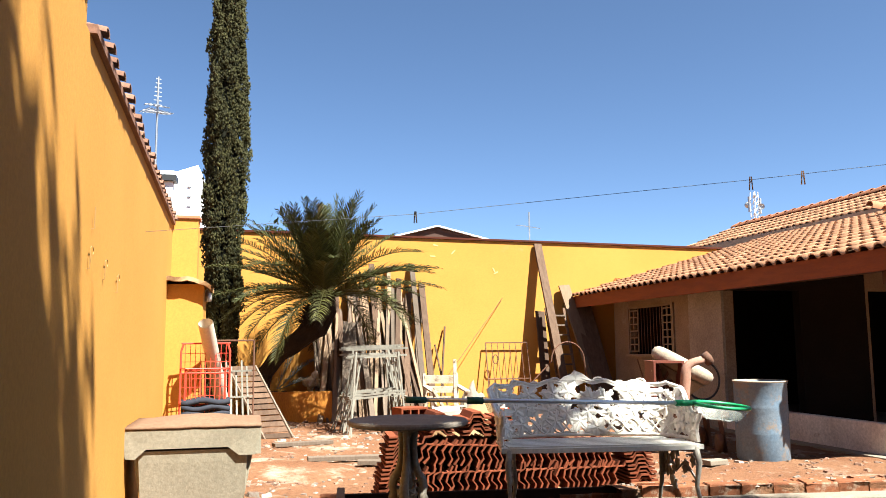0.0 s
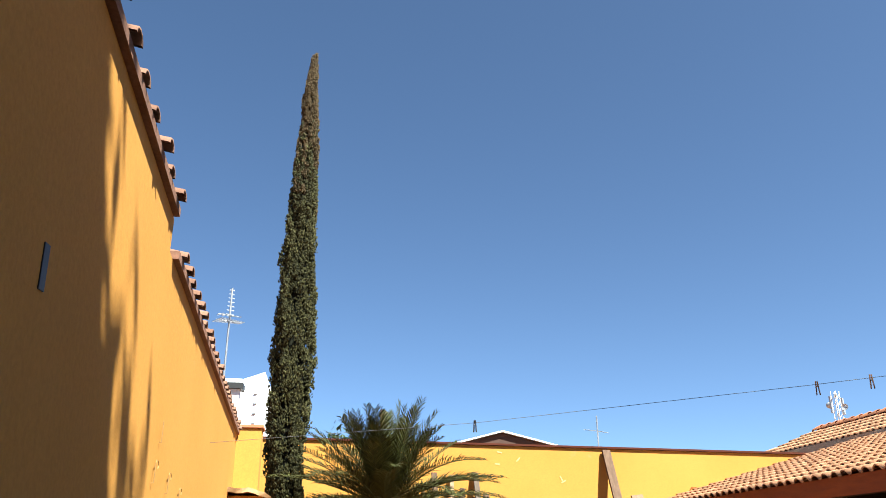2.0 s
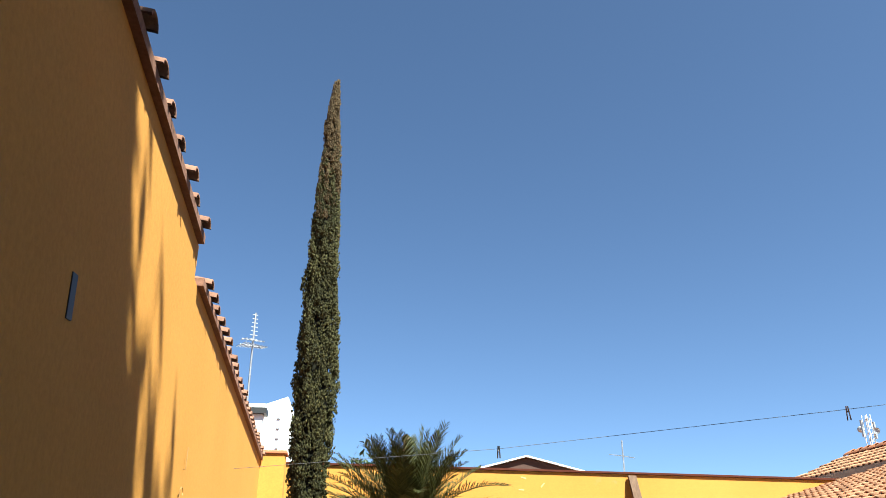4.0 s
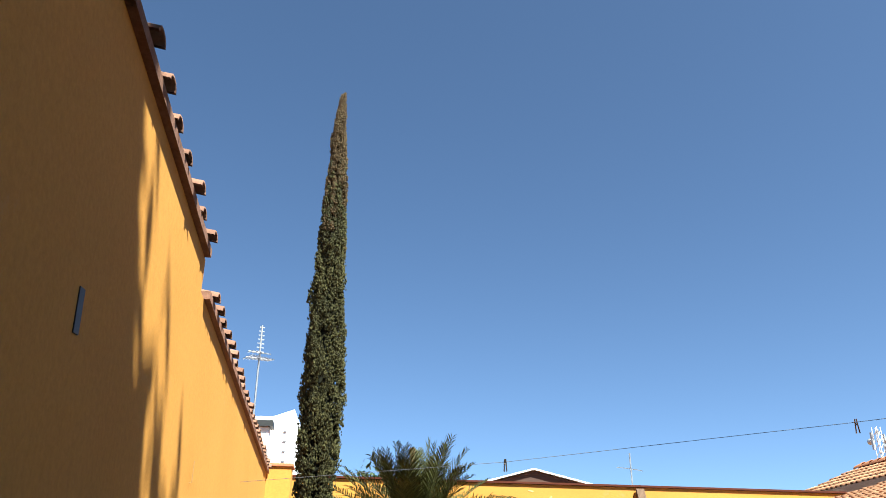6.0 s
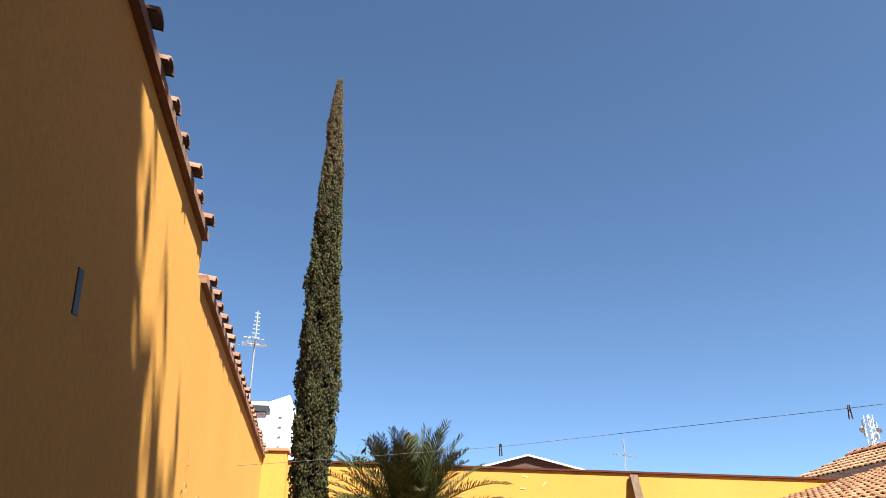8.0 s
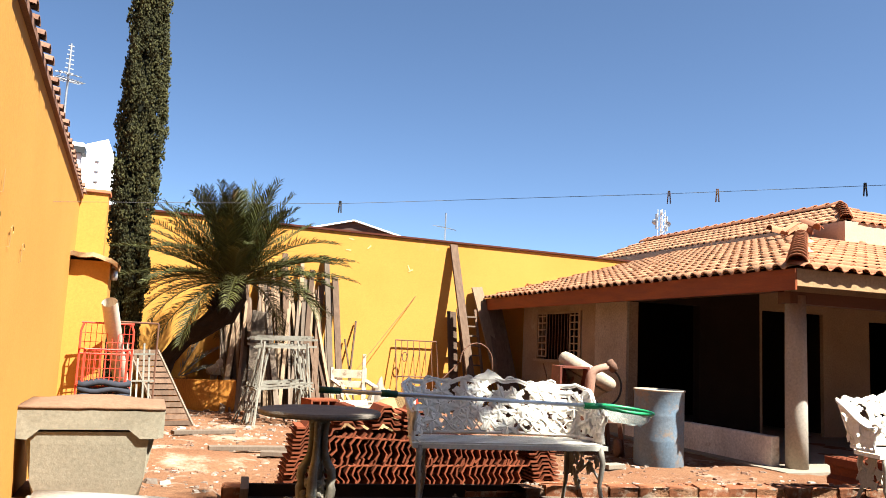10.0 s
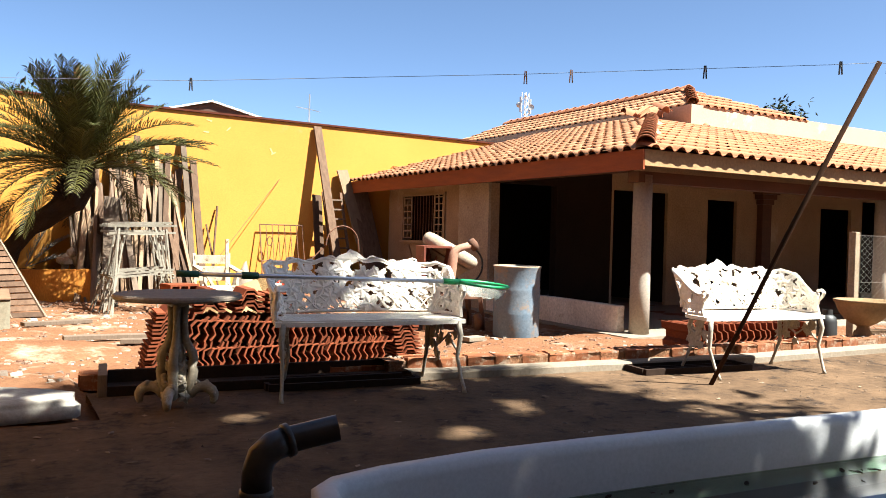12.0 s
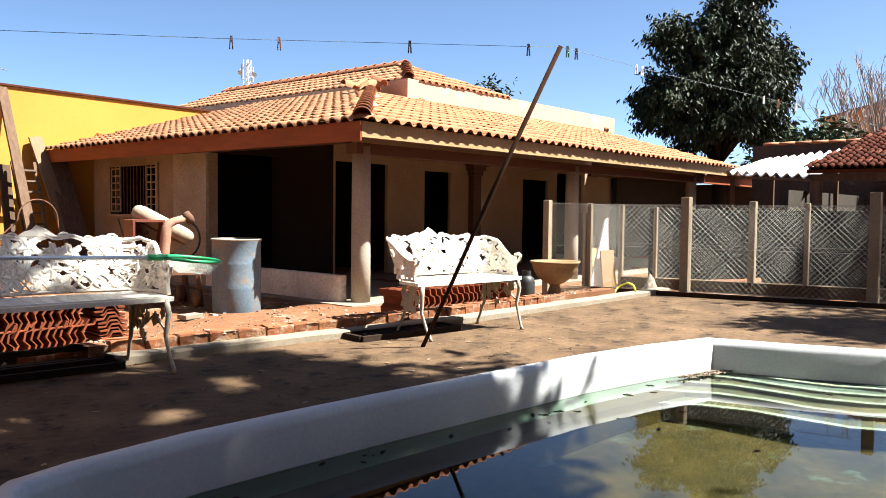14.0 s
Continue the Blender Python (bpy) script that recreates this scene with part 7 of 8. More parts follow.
M["peg_wood"] = mat("wooden_peg", (0.34, 0.16, 0.07), 0.8, (0.26, 0.12, 0.05), 6, 0.5, 60, 0.05)


def line_at(x):
    for a, b in zip(LINE, LINE[1:]):
        if a[0] <= x <= b[0]:
            f = (x - a[0]) / (b[0] - a[0])
            return [a[i] + (b[i] - a[i]) * f for i in range(3)]


for x, ma, lab in ((1.09, M["black"], "dark plastic clothes peg"), (2.885, M["peg_wood"], "brown wooden clothes peg"), (3.12, M["peg_wood"], "brown wooden clothes peg"), (3.80, M["black"], "black plastic clothes peg"),
                   (4.49, M["black"], "black plastic clothes peg"), (4.93, M["dark_green"], "dark green clothes peg"), (5.06, M["black"], "black plastic clothes peg"), (6.1, M["white_plastic"], "white plastic clothes peg"), (6.22, M["white_plastic"], "white plastic clothes peg"),
                   (8.2, M["white_plastic"], "white plastic clothes peg"), (8.45, M["peg_wood"], "brown wooden clothes peg"), (8.8, M["white_plastic"], "white plastic clothes peg"), (9.3, M["white_plastic"], "white plastic clothes peg")):
    peg(*line_at(x), ma, lab)

# ---- fountain bowl, tile row and oddments by the second bench ----
ft = thing("stone_urn", 7.47, 4.72, 0.0, 0, "cast stone bowl on a fluted pedestal", "urn")
part("pedestal", lathe(bmesh.new(), [(0.10, -0.08), (0.10, 0.0), (0.06, 0.015), (0.052, 0.05), (0.068, 0.09), (0.074, 0.135), (0.056, 0.18), (0.052, 0.20), (0.075, 0.225)], 24, wob=0.08), M["stone"], ft, smooth=True)
part("bowl", lathe(bmesh.new(), [(0.07, 0.215), (0.115, 0.235), (0.175, 0.28), (0.218, 0.335), (0.242, 0.39), (0.254, 0.435), (0.272, 0.447), (0.276, 0.466), (0.25, 0.464), (0.21, 0.39), (0.08, 0.30)], 40, wob=0.02), M["stone"], ft, smooth=True)
row = thing("tile_row", 6.15, 4.98, 0.03, -6, "row of red clay tiles standing on edge by the kerb", "roof tiles")
rng = random.Random(93)
x = -0.72
while x < 0.78:
    o = new("roof_tile", CHEV)
    o.parent = row
    o.matrix_basis = pose(x, 0, 0.11, 0, 78 + rng.uniform(-7, 7), rng.uniform(-4, 4))
    x += rng.uniform(0.05, 0.085) if x < 0.3 else rng.uniform(0.06, 0.2)
gb = thing("gas_bottle", 8.05, 5.5, YARD, 0, "small black gas bottle by the wall", "gas bottle")
part("body", lathe(bmesh.new(), [(0.11, 0.05), (0.14, 0.08), (0.15, 0.16), (0.15, 0.42), (0.13, 0.48), (0.07, 0.52)], 20), M["black"], gb, smooth=True)
part("collar", lathe(bmesh.new(), [(0.08, 0.50), (0.08, 0.58), (0.07, 0.58), (0.07, 0.51)], 16), M["black"], gb)
gb.matrix_basis = gb.matrix_basis @ Matrix.Diagonal((0.7, 0.7, 0.85, 1))
part("base_ring", lathe(bmesh.new(), [(0.12, 0.0), (0.12, 0.06), (0.11, 0.06), (0.11, 0.0)], 16), M["black"], gb)


def grate(x, y, rz, wd, label):
    g = thing("metal_grate", x, y, 0, rz, label, "grate", "metal grates")
    for yy in (-0.13, 0.13):
        part("frame_bar", bx(-wd / 2, yy - 0.015, 0.0, wd / 2, yy + 0.015, 0.045), M["form"], g)
    for xx in (-wd / 2, wd / 2):
        part("frame_bar", bx(xx - 0.015, -0.113, 0.0, xx + 0.015, 0.113, 0.045), M["form"], g)
    for k in range(3):
        part("bar", bx(-wd / 2 + 0.018, -0.075 + 0.065 * k, 0.015, wd / 2 - 0.018, -0.06 + 0.065 * k, 0.03), M["form"], g)


grate(4.72, 4.40, -8, 1.0, "blackened timber and metal grating lying beside the kerb")
grate(2.02, 4.88, -8, 1.0, "blackened timber and metal grating lying under the bench")


# ---- wire fence ----
M["post"] = mat("concrete_post", (0.285, 0.222, 0.155), 0.9, (0.19, 0.142, 0.095), 4.0, 0.8, 40, 0.3, rand=0.15, spec=0.15)
M["wire"] = mat("galvanised_wire", (0.336, 0.312, 0.272), 0.5, (0.208, 0.184, 0.152), 8, 0.6, 40, 0.0, metal=0.2)


def fence(label, pts, sizes, mesh_h=1.13, z0=-0.02, pitch=0.068):
    f = thing("wire_fence", 0, 0, 0, label=label, category="fence")
    for (x, y), (w_, h_) in zip(pts, sizes):
        part("post", bx(x - w_ / 2, y - w_ / 2, z0 - 0.15, x + w_ / 2, y + w_ / 2, h_, bevel=0.008), M["post"], f)
    for (xa, ya), (xb, yb) in zip(pts, pts[1:]):
        ln = math.hypot(xb - xa, yb - ya)
        ex, ey = (xb - xa) / ln, (yb - ya) / ln
        bm = bmesh.new()
        hgt = mesh_h - 0.05
        n = int((ln + hgt) / pitch)
        for s in (1, -1):
            for k in range(n):
                u0 = k * pitch - hgt
                a, b = max(u0, 0), min(u0 + hgt, ln)
                if b - a < 0.02:
                    continue
                p, q = (a, a - u0), (b, b - u0)
                if s < 0:
                    p, q = (ln - p[0], p[1]), (ln - q[0], q[1])
                tube(bm, [(xa + ex * u - ey * 0.004 * s, ya + ey * u + ex * 0.004 * s, 0.05 + z0 + v) for u, v in (p, q)], 0.0016, 3, caps=False)
        o = part("chain_link", bm, M["wire"], f, "diamond wire mesh")
        tagged(o, kind="stuff")
        for zz in (0.08, 0.6, mesh_h):
            part("tension_wire", tb([(xa, ya, z0 + zz), (xb, yb, z0 + zz)], 0.003, 4), M["wire"], f)
    return f


fence("chain-link fence on concrete posts round the run", [(8.5, 5.5), (9.12, 5.25), (9.29, 4.02), (9.72, 2.05), (10.15, 0.1)], [(0.085, 1.15), (0.055, 1.12), (0.105, 1.20), (0.11, 1.26), (0.11, 1.2)])
fence("inner chain-link fence on thin concrete posts", [(9.12, 5.32), (10.24, 5.39), (10.36, 4.93), (10.6, 3.68), (10.76, 3.05), (11.3, 0.3)], [(0.05, 1.0), (0.058, 1.12), (0.05, 1.09), (0.085, 1.17), (0.06, 1.15), (0.08, 1.15)])
bm = bmesh.new()
for (xa, ya), (xb, yb) in zip(((8.5, 5.5), (9.12, 5.25), (9.29, 4.02), (9.72, 2.05)), ((9.12, 5.25), (9.29, 4.02), (9.72, 2.05), (10.15, 0.1))):
    slab(bm, (xa, ya, -0.02), (xb, yb, -0.02), 0.16, 0.12)
tagged(obj("kerb_fence", bm, M["concrete"]), "low concrete strip under the fence", "kerb", kind="structure")
# added dark strip: the shaded west face of the fence kerb
bm = bmesh.new()
for (xa, ya), (xb, yb) in zip(((9.12, 5.15), (9.29, 4.02), (9.72, 2.05)), ((9.29, 4.02), (9.72, 2.05), (10.15, 0.1))):
    slab(bm, (xa - 0.11, ya, 0.0), (xb - 0.11, yb, 0.0), 0.03, 0.11)
tagged(obj("trim_fence_board", bm, M["form"]), "dark strip for the kerb's shaded face along the fence", "board", kind="structure")
bm = bmesh.new()
for (xa, ya), (xb, yb) in zip(((10.24, 5.39), (10.36, 4.93), (10.6, 3.68), (10.76, 3.05)), ((10.36, 4.93), (10.6, 3.68), (10.76, 3.05), (11.3, 0.3))):
    slab(bm, (xa + 0.05, ya, 0.02), (xb + 0.05, yb, 0.02), 0.2, 0.16)
tagged(obj("kerb_inner", bm, M["concrete"]), "low concrete footing of the inner fence", "kerb", kind="structure")
wt = thing("white_board", 9.82, 5.48, -0.05, -14, "pointed white board leaning inside the fence", "board")
bm = bmesh.new()
a = [bm.verts.new(p) for p in ((-0.21, 0, 0), (0.2, 0.02, 0), (0.22, 0.08, 0.98), (0.17, 0.08, 0.94))]
bm.faces.new(a)
r_ = bmesh.ops.extrude_face_region(bm, geom=bm.faces[:])
bmesh.ops.translate(bm, vec=(0, 0.03, 0), verts=[v for v in r_["geom"] if isinstance(v, bmesh.types.BMVert)])
bmesh.ops.recalc_face_normals(bm, faces=bm.faces)
part("board", bm, M["white_plastic"], wt)
o = obj("plywood_sheet", slab(bmesh.new(), (0, 0, 0), (0.1, 0.25, 0.52), 0.55, 0.02, (0, -1, 0)), M["fascia_pale"])
o.matrix_basis = pose(10.95, 6.0, -0.1, 0, 0, -12)
tagged(o, "pale plywood sheet leaning inside the run", "board")
o = obj("beige_board", slab(bmesh.new(), (0, 0, 0), (0.0, 0.06, 0.54), 0.27, 0.02, (0, -1, 0)), M["fascia_pale"])
o.matrix_basis = pose(9.9, 5.38, -0.06, 0, 0, -12)
tagged(o, "short beige board standing in front of the pointed white board", "board")
o = obj("garden_hose", tb([(0.12 * math.cos(a), 0.12 * math.sin(a), 0.05 + 0.05 * math.sin(a * 2)) for a in (math.pi * k / 10 for k in range(11))], 0.012, 6), mat("yellow_hose", (0.62, 0.55, 0.06), 0.5, (0.5, 0.45, 0.05), 5, 0.4, 40, 0.02), smooth=True)
o.matrix_basis = pose(8.72, 4.52, 0.02, 60, 0, -60)
tagged(o, "curved piece of yellow garden hose by the fence", "hose")
o = heap("rag_heap", 9.6, 4.62, -0.06, 0.15, 0.13, 0.27, M["kerb"], "small heap of dusty cloth and rubble by the fence", 12)

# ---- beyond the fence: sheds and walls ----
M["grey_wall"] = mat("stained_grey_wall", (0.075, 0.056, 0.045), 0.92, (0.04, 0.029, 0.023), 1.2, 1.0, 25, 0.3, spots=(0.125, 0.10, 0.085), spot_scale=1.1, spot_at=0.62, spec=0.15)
# darker copy of the stained grey wall, for walls that stand in shade
M["grey_dark"] = mat("stained_wall_shade_copy", (0.053, 0.0412, 0.0325), 0.92, (0.0312, 0.0243, 0.0187), 1.2, 1.0, 25, 0.3, spots=(0.0808, 0.0686, 0.0562), spot_scale=1.1, spot_at=0.62, spec=0.15)
# added slab, kept low behind the eave, to hold sun off the passage wall
tagged(obj("roof_passage", bx(18.093, 7.4, 1.935, 24.0, 10.56, 2.0), M["tile_dark"]), "low dark roof added to shade the passage", "roof", kind="structure")
tagged(obj("wall_east", bx(20.5, -8.0, -0.5, 20.7, 7.2, 2.72), M["grey_wall"]), "stained grey boundary wall topped with tiles", "wall", kind="structure")
tagged(obj("wall_east_far", bx(24.0, 7.2, -0.5, 24.2, 16.0, 1.9), M["grey_wall"]), "low stained grey wall far behind the house", "wall", kind="structure")
cap = thing("trim_east_tiles", 0, 0, 0, label="row of clay tiles along the grey wall's top", category="wall tiles", kind="structure")
for k in range(40):
    part("cap_tile", tb([(20.4, 6.9 - 0.38 * k, 2.745), (20.62, 6.9 - 0.38 * k - 0.3, 2.775)], 0.042, 8), M["tile_ridge"], cap, smooth=True)
sh = thing("shed", 15.3, 2.4, -0.1, 0, "open shed with a dark red tiled roof and pale corrugated awning", "shed")
bm = bmesh.new()
a = [bm.verts.new(p) for p in ((-0.85, 1.75, 1.87), (-0.85, -4.5, 1.87), (2.2, -4.5, 2.73), (2.2, 1.25, 2.73))]
bm.faces.new(a)
r_ = bmesh.ops.extrude_face_region(bm, geom=bm.faces[:])
bmesh.ops.translate(bm, vec=(0, 0, -0.06), verts=[v for v in r_["geom"] if isinstance(v, bmesh.types.BMVert)])
bmesh.ops.recalc_face_normals(bm, faces=bm.faces)
part("roof", bm, M["tile_dark"], sh)
tiled(sh, (15.3 - 0.9, 2.4 + 1.75, 1.79), (0, -1, 0), (3.05, 0, 0.86), 6.2, 3.15, lambda u, v: u > 0.16 * v, (14.4, 2.4, 1.8), 0, 7, course=0.22, w=0.12, material=M["tile_dark"])
for y in (1.6, -1.2, -4.2):
    part("post", bx(-0.75, y - 0.06, -0.2, -0.63, y + 0.06, 1.8), M["wood"], sh)
part("beam", bx(-0.78, -4.4, 1.68, -0.62, 1.7, 1.80), M["wood"], sh)
part("back_wall", bx(2.0, -4.5, -0.2, 2.15, 1.3, 2.5), M["grey_wall"], sh)


def corrugated(name, corners, n, amp, ma, label, parent=None):
    """A wavy sheet between four corners (a-b along the waves' row, c-d the other end)."""
    a, b, c, d = [Vector(p) for p in corners]
    bm = bmesh.new()
    rows = []
    for j in range(5):
        f = j / 4
        row_ = []
        for i in range(n * 6 + 1):
            g = i / (n * 6)
            p = a.lerp(b, g).lerp(d.lerp(c, g), f)
            row_.append(bm.verts.new(p + Vector((0, 0, amp * math.sin(2 * math.pi * g * n) + 0.03 * noise.noise((g * 4, f * 3, 1))))))
        rows.append(row_)
    for p, q in zip(rows, rows[1:]):
        for i in range(len(p) - 1):
            bm.faces.new((p[i], p[i + 1], q[i + 1], q[i]))
    r_ = bmesh.ops.extrude_face_region(bm, geom=bm.faces[:])
    bmesh.ops.translate(bm, vec=(0, 0, -0.012), verts=[v for v in r_["geom"] if isinstance(v, bmesh.types.BMVert)])
    bmesh.ops.recalc_face_normals(bm, faces=bm.faces)
    return tagged(obj(name, bm, ma, smooth=True), label, "roof")


M["sheet"] = mat("white_fibre_sheet", (0.74, 0.72, 0.68), 0.8, (0.6, 0.57, 0.52), 1.5, 0.8, 30, 0.1, spec=0.2)
corrugated("awning_sheet", [(17.6, 6.75, 1.93), (15.9, 4.35, 1.72), (17.6, 4.3, 2.32), (19.3, 6.4, 2.30)], 9, 0.05, M["sheet"], "white corrugated roofing sheet sagging over the passage")
aw = thing("timber_props", 17.6, 5.5, -0.2, 0, "rough timber props under the corrugated sheet", "frame")
for x, y, h in ((0.0, 1.1, 2.05), (-1.5, -1.0, 1.9), (1.4, 0.7, 2.42), (0.1, -1.0, 2.4)):
    part("prop", bx(x - 0.04, y - 0.04, -0.2, x + 0.04, y + 0.04, h), M["wood"], aw)
part("rail", slab(bmesh.new(), (0.0, 1.1, 2.02), (-1.5, -1.0, 1.86), 0.07, 0.05), M["wood"], aw)
part("rail", slab(bmesh.new(), (1.4, 0.7, 2.40), (0.1, -1.0, 2.40), 0.07, 0.05), M["wood"], aw)
tagged(obj("wall_passage", bx(19.36, 10.4, -0.5, 24.0, 10.55, 1.93), M["grey_dark"]), "grey wall behind the passage, darkened for shade", "wall", kind="structure")
tagged(obj("wall_gable_infill", bx(19.2, 10.6, 1.6, 24.0, 10.75, 2.36), M["grey_dark"]), "stained wall under the eave behind the passage, darkened for shade", "wall", kind="structure")
tagged(obj("wall_run_back", bx(15.0, 4.6, -0.5, 20.5, 4.75, 1.45), M["grey_dark"]), "stained low wall behind the run, darkened for shade", "wall", kind="structure")
# added backing; the shade behind the fence is put into its near-black colour
tagged(obj("wall_run_side", slab(bmesh.new(), (11.3, 5.45, 0.36), (15.6, 3.1, 0.36), 0.12, 1.42), mat("run_shade_black", (0.011, 0.01, 0.009), 0.9, (0.007, 0.006, 0.006), 1.5, 1.0, 20, 0.2, spec=0.1)), "near-black backing for the shade behind the inner fence", "sheeting", kind="structure")
tagged(obj("trim_passage_beam", bx(18.2, 7.5, 1.72, 24.0, 7.62, 1.93), M["fascia"]), "dark beam spanning the passage", "beam", kind="structure")


# ---- buildings far off ----
def house_far(name, x, y, z, wx, wy, h, rise, wall, roof, label, rz=0, over=0.25, windows=()):
    t = thing(name, x, y, z, rz, label, "building")
    bm = bmesh.new()
    prof = [(-wx / 2, 0), (wx / 2, 0), (wx / 2, h), (0, h + rise), (-wx / 2, h)]
    a = [bm.verts.new((px, -wy / 2, pz)) for px, pz in prof]
    b = [bm.verts.new((px, wy / 2, pz)) for px, pz in prof]
    bm.faces.new(a)
    bm.faces.new(b[::-1])
    for k in range(5):
        j = (k + 1) % 5
        bm.faces.new((a[j], a[k], b[k], b[j]))
    bmesh.ops.recalc_face_normals(bm, faces=bm.faces)
    part("wall", bm, wall, t)
    for s in (-1, 1):
        part("roof", slab(bmesh.new(), (s * (wx / 4 + over / 2), -wy / 2 - over, h + rise / 2 + 0.05 - rise * over / wx), (s * (wx / 4 + over / 2), wy / 2 + over, h + rise / 2 + 0.05 - rise * over / wx), math.hypot(wx / 2 + over, rise), 0.05, (s * rise, 0, wx / 2)), roof, t)
    return t


M["aerial"] = mat("weathered_aluminium", (0.34, 0.34, 0.35), 0.45, (0.2, 0.2, 0.21), 6, 0.6, 60, 0.02, metal=0.7)
M["brown_gable"] = mat("brown_gable_wall", (0.0808, 0.0406, 0.0281), 0.9, (0.0562, 0.0281, 0.0187), 1.5, 0.8, 20, 0.1, spots=(0.187, 0.138, 0.106), spot_scale=1.2, spot_at=0.66)
house_far("gable_house", 6.68, 29.9, -0.2, 6.3, 5.0, 4.68, 0.80, M["brown_gable"], M["white_wall"], "dark brown gable with white edged low roof", rz=-5, over=0.12)
wh = thing("white_building", -2.6, 24.0, -0.2, 0, "tall white building with a blank sunlit wall", "building")
bm = bmesh.new()
a = [bm.verts.new(p) for p in ((-5, 0, 0), (1.38, 0, 0), (1.38, 0, 5.75), (1.0, 0, 6.62), (0.3, 0, 6.36), (-5, 0, 6.3))]
b = [bm.verts.new(v.co + Vector((0, 8, 0))) for v in a]
bm.faces.new(a)
bm.faces.new(b[::-1])
for q in range(6):
    bm.faces.new((a[(q + 1) % 6], a[q], b[q], b[(q + 1) % 6]))
bmesh.ops.recalc_face_normals(bm, faces=bm.faces)
part("wall", bm, M["white_wall"], wh)
for k in range(12):
    part("vent", bx(0.72, -0.03, 2.75 + 0.29 * k, 0.82, -0.003, 2.78 + 0.29 * k), M["aerial"], wh)
ch = thing("chimney_cap", -1.66, 16.2, -0.2, 0, "dark chimney cap rising above the wall", "chimney")
part("stack", bx(-0.13, -0.13, 0, 0.13, 0.13, 4.5), M["white_wall"], ch)
part("cap", bx(-0.2, -0.2, 4.503, 0.2, 0.2, 4.62), M["black"], ch)
part("cap_top", bx(-0.17, -0.17, 4.623, 0.17, 0.17, 4.70), M["white_wall"], ch)
house_far("orange_building", 47.0, 6.7, -0.2, 9.0, 9.0, 6.0, 0.9, mat("orange_wall", (0.62, 0.33, 0.13), 0.9, (0.5, 0.25, 0.09), 1, 0.6, 20, 0.1), M["tile"], "orange painted building beyond the trees", rz=80)




def antenna(x, y, z, h, booms, label, rz=0):
    t = thing("tv_antenna", x, y, z, rz, label, "antenna", "antennas")
    part("mast", tb([(0, 0, -z - 0.2), (0, 0, h)], 0.03, 6), M["aerial"], t)
    for bz, bl, n, el, vert in booms:
        part("boom", tb([(-bl / 2, 0, bz), (bl / 2, 0, bz)] if not vert else [(0, 0, bz - bl / 2), (0, 0, bz + bl / 2)], 0.014, 5), M["aerial"], t)
        for k in range(n):
            f = (k + 0.5) / n - 0.5
            e = el * (1 - 0.4 * (f + 0.5))
            if vert:
                part("element", tb([(-e / 2, 0, bz + f * bl), (e / 2, 0, bz + f * bl)], 0.016, 4), M["aerial"], t)
            else:
                part("element", tb([(f * bl, -e / 2, bz - 0.05), (f * bl, e / 2, bz + 0.05)], 0.018, 4), M["aerial"], t)
    return t


antenna(-2.75, 23.6, 5.9, 3.0, [(1.95, 0.8, 9, 0.95, False), (2.13, 0.7, 5, 0.6, False), (2.55, 0.9, 7, 0.25, True)], "rooftop aerial with many thin elements", 25)
antenna(10.35, 28.5, 4.2, 1.95, [(1.38, 1.0, 8, 0.55, False)], "small slanted television aerial on a mast", 30)
antenna(7.4, 28.6, 4.4, 0.9, [(0.75, 0.9, 6, 0.4, False)], "low dark aerial behind the gable", -20)
# small clay vents on the upper parapet, marks on the rear wall, lamp on the buttress
for x, z in ((11.47, 3.112), (18.67, 3.17)):
    v = thing("clay_vent", x, 10.39, z - 0.06, 0, "small dark clay vent cowl on the parapet", "vent", "parapet vents")
    part("cowl", lathe(bmesh.new(), [(0.06, 0.0), (0.075, 0.02), (0.07, 0.09), (0.04, 0.13), (0.0, 0.14)], 14), M["tile_ridge"], v, smooth=True)
    part("opening", bx(-0.035, -0.082, 0.03, 0.035, -0.06, 0.09), M["black"], v)
mk = thing("wall_marking", 7.42, 15.163, 2.39, label="small red scrawl on the yellow rear wall", category="marking")
for q, (a, b, w_) in enumerate((((-0.08, -0.02), (-0.03, 0.04), 0.02), ((-0.02, -0.03), (-0.01, 0.04), 0.02), ((0.02, 0.03), (0.07, 0.02), 0.02), ((0.06, -0.03), (0.08, 0.03), 0.02), ((-0.08, -0.04), (0.08, -0.05), 0.015))):
    part("stroke", slab(bmesh.new(), (a[0], 0.0005 * q, a[1]), (b[0], 0.0005 * q, b[1]), w_, 0.004, (0, 1, 0)), M["fascia"], mk)
M["scuff"] = mat("pale_scuff", (0.68, 0.47, 0.19), 0.9, (0.62, 0.4, 0.13), 8, 0.8, 40, 0.1)
for x, z, a in ((3.53, 3.03, 20), (3.9, 2.9, -40), (4.73, 2.56, 70), (3.48, 2.81, 10), (4.78, 2.5, -20), (3.0, 2.6, 30)):
    o = obj("paint_chip", slab(bmesh.new(), (-0.05, 0, 0), (0.05, 0, 0.012), 0.022, 0.004, (0, 1, 0)), M["scuff"])
    o.matrix_basis = pose(x, 15.166, z, 0, a, 0)
    tagged(o, "pale chipped spot in the yellow wall paint", "paint chip", "paint chips")
lm = thing("wall_lamp", -0.44, 9.0, 1.55, 0, "small grey outdoor lamp under the buttress cap", "lamp")
part("body", lathe(bmesh.new(), [(0.0, 0.0), (0.04, 0.005), (0.045, 0.05), (0.035, 0.1), (0.02, 0.12)], 14), M["steel"], lm, smooth=True)
part("bracket", tb([(-0.035, 0, 0.11), (0.0, 0, 0.14), (0, 0, 0.11)], 0.01, 6), M["steel"], lm)
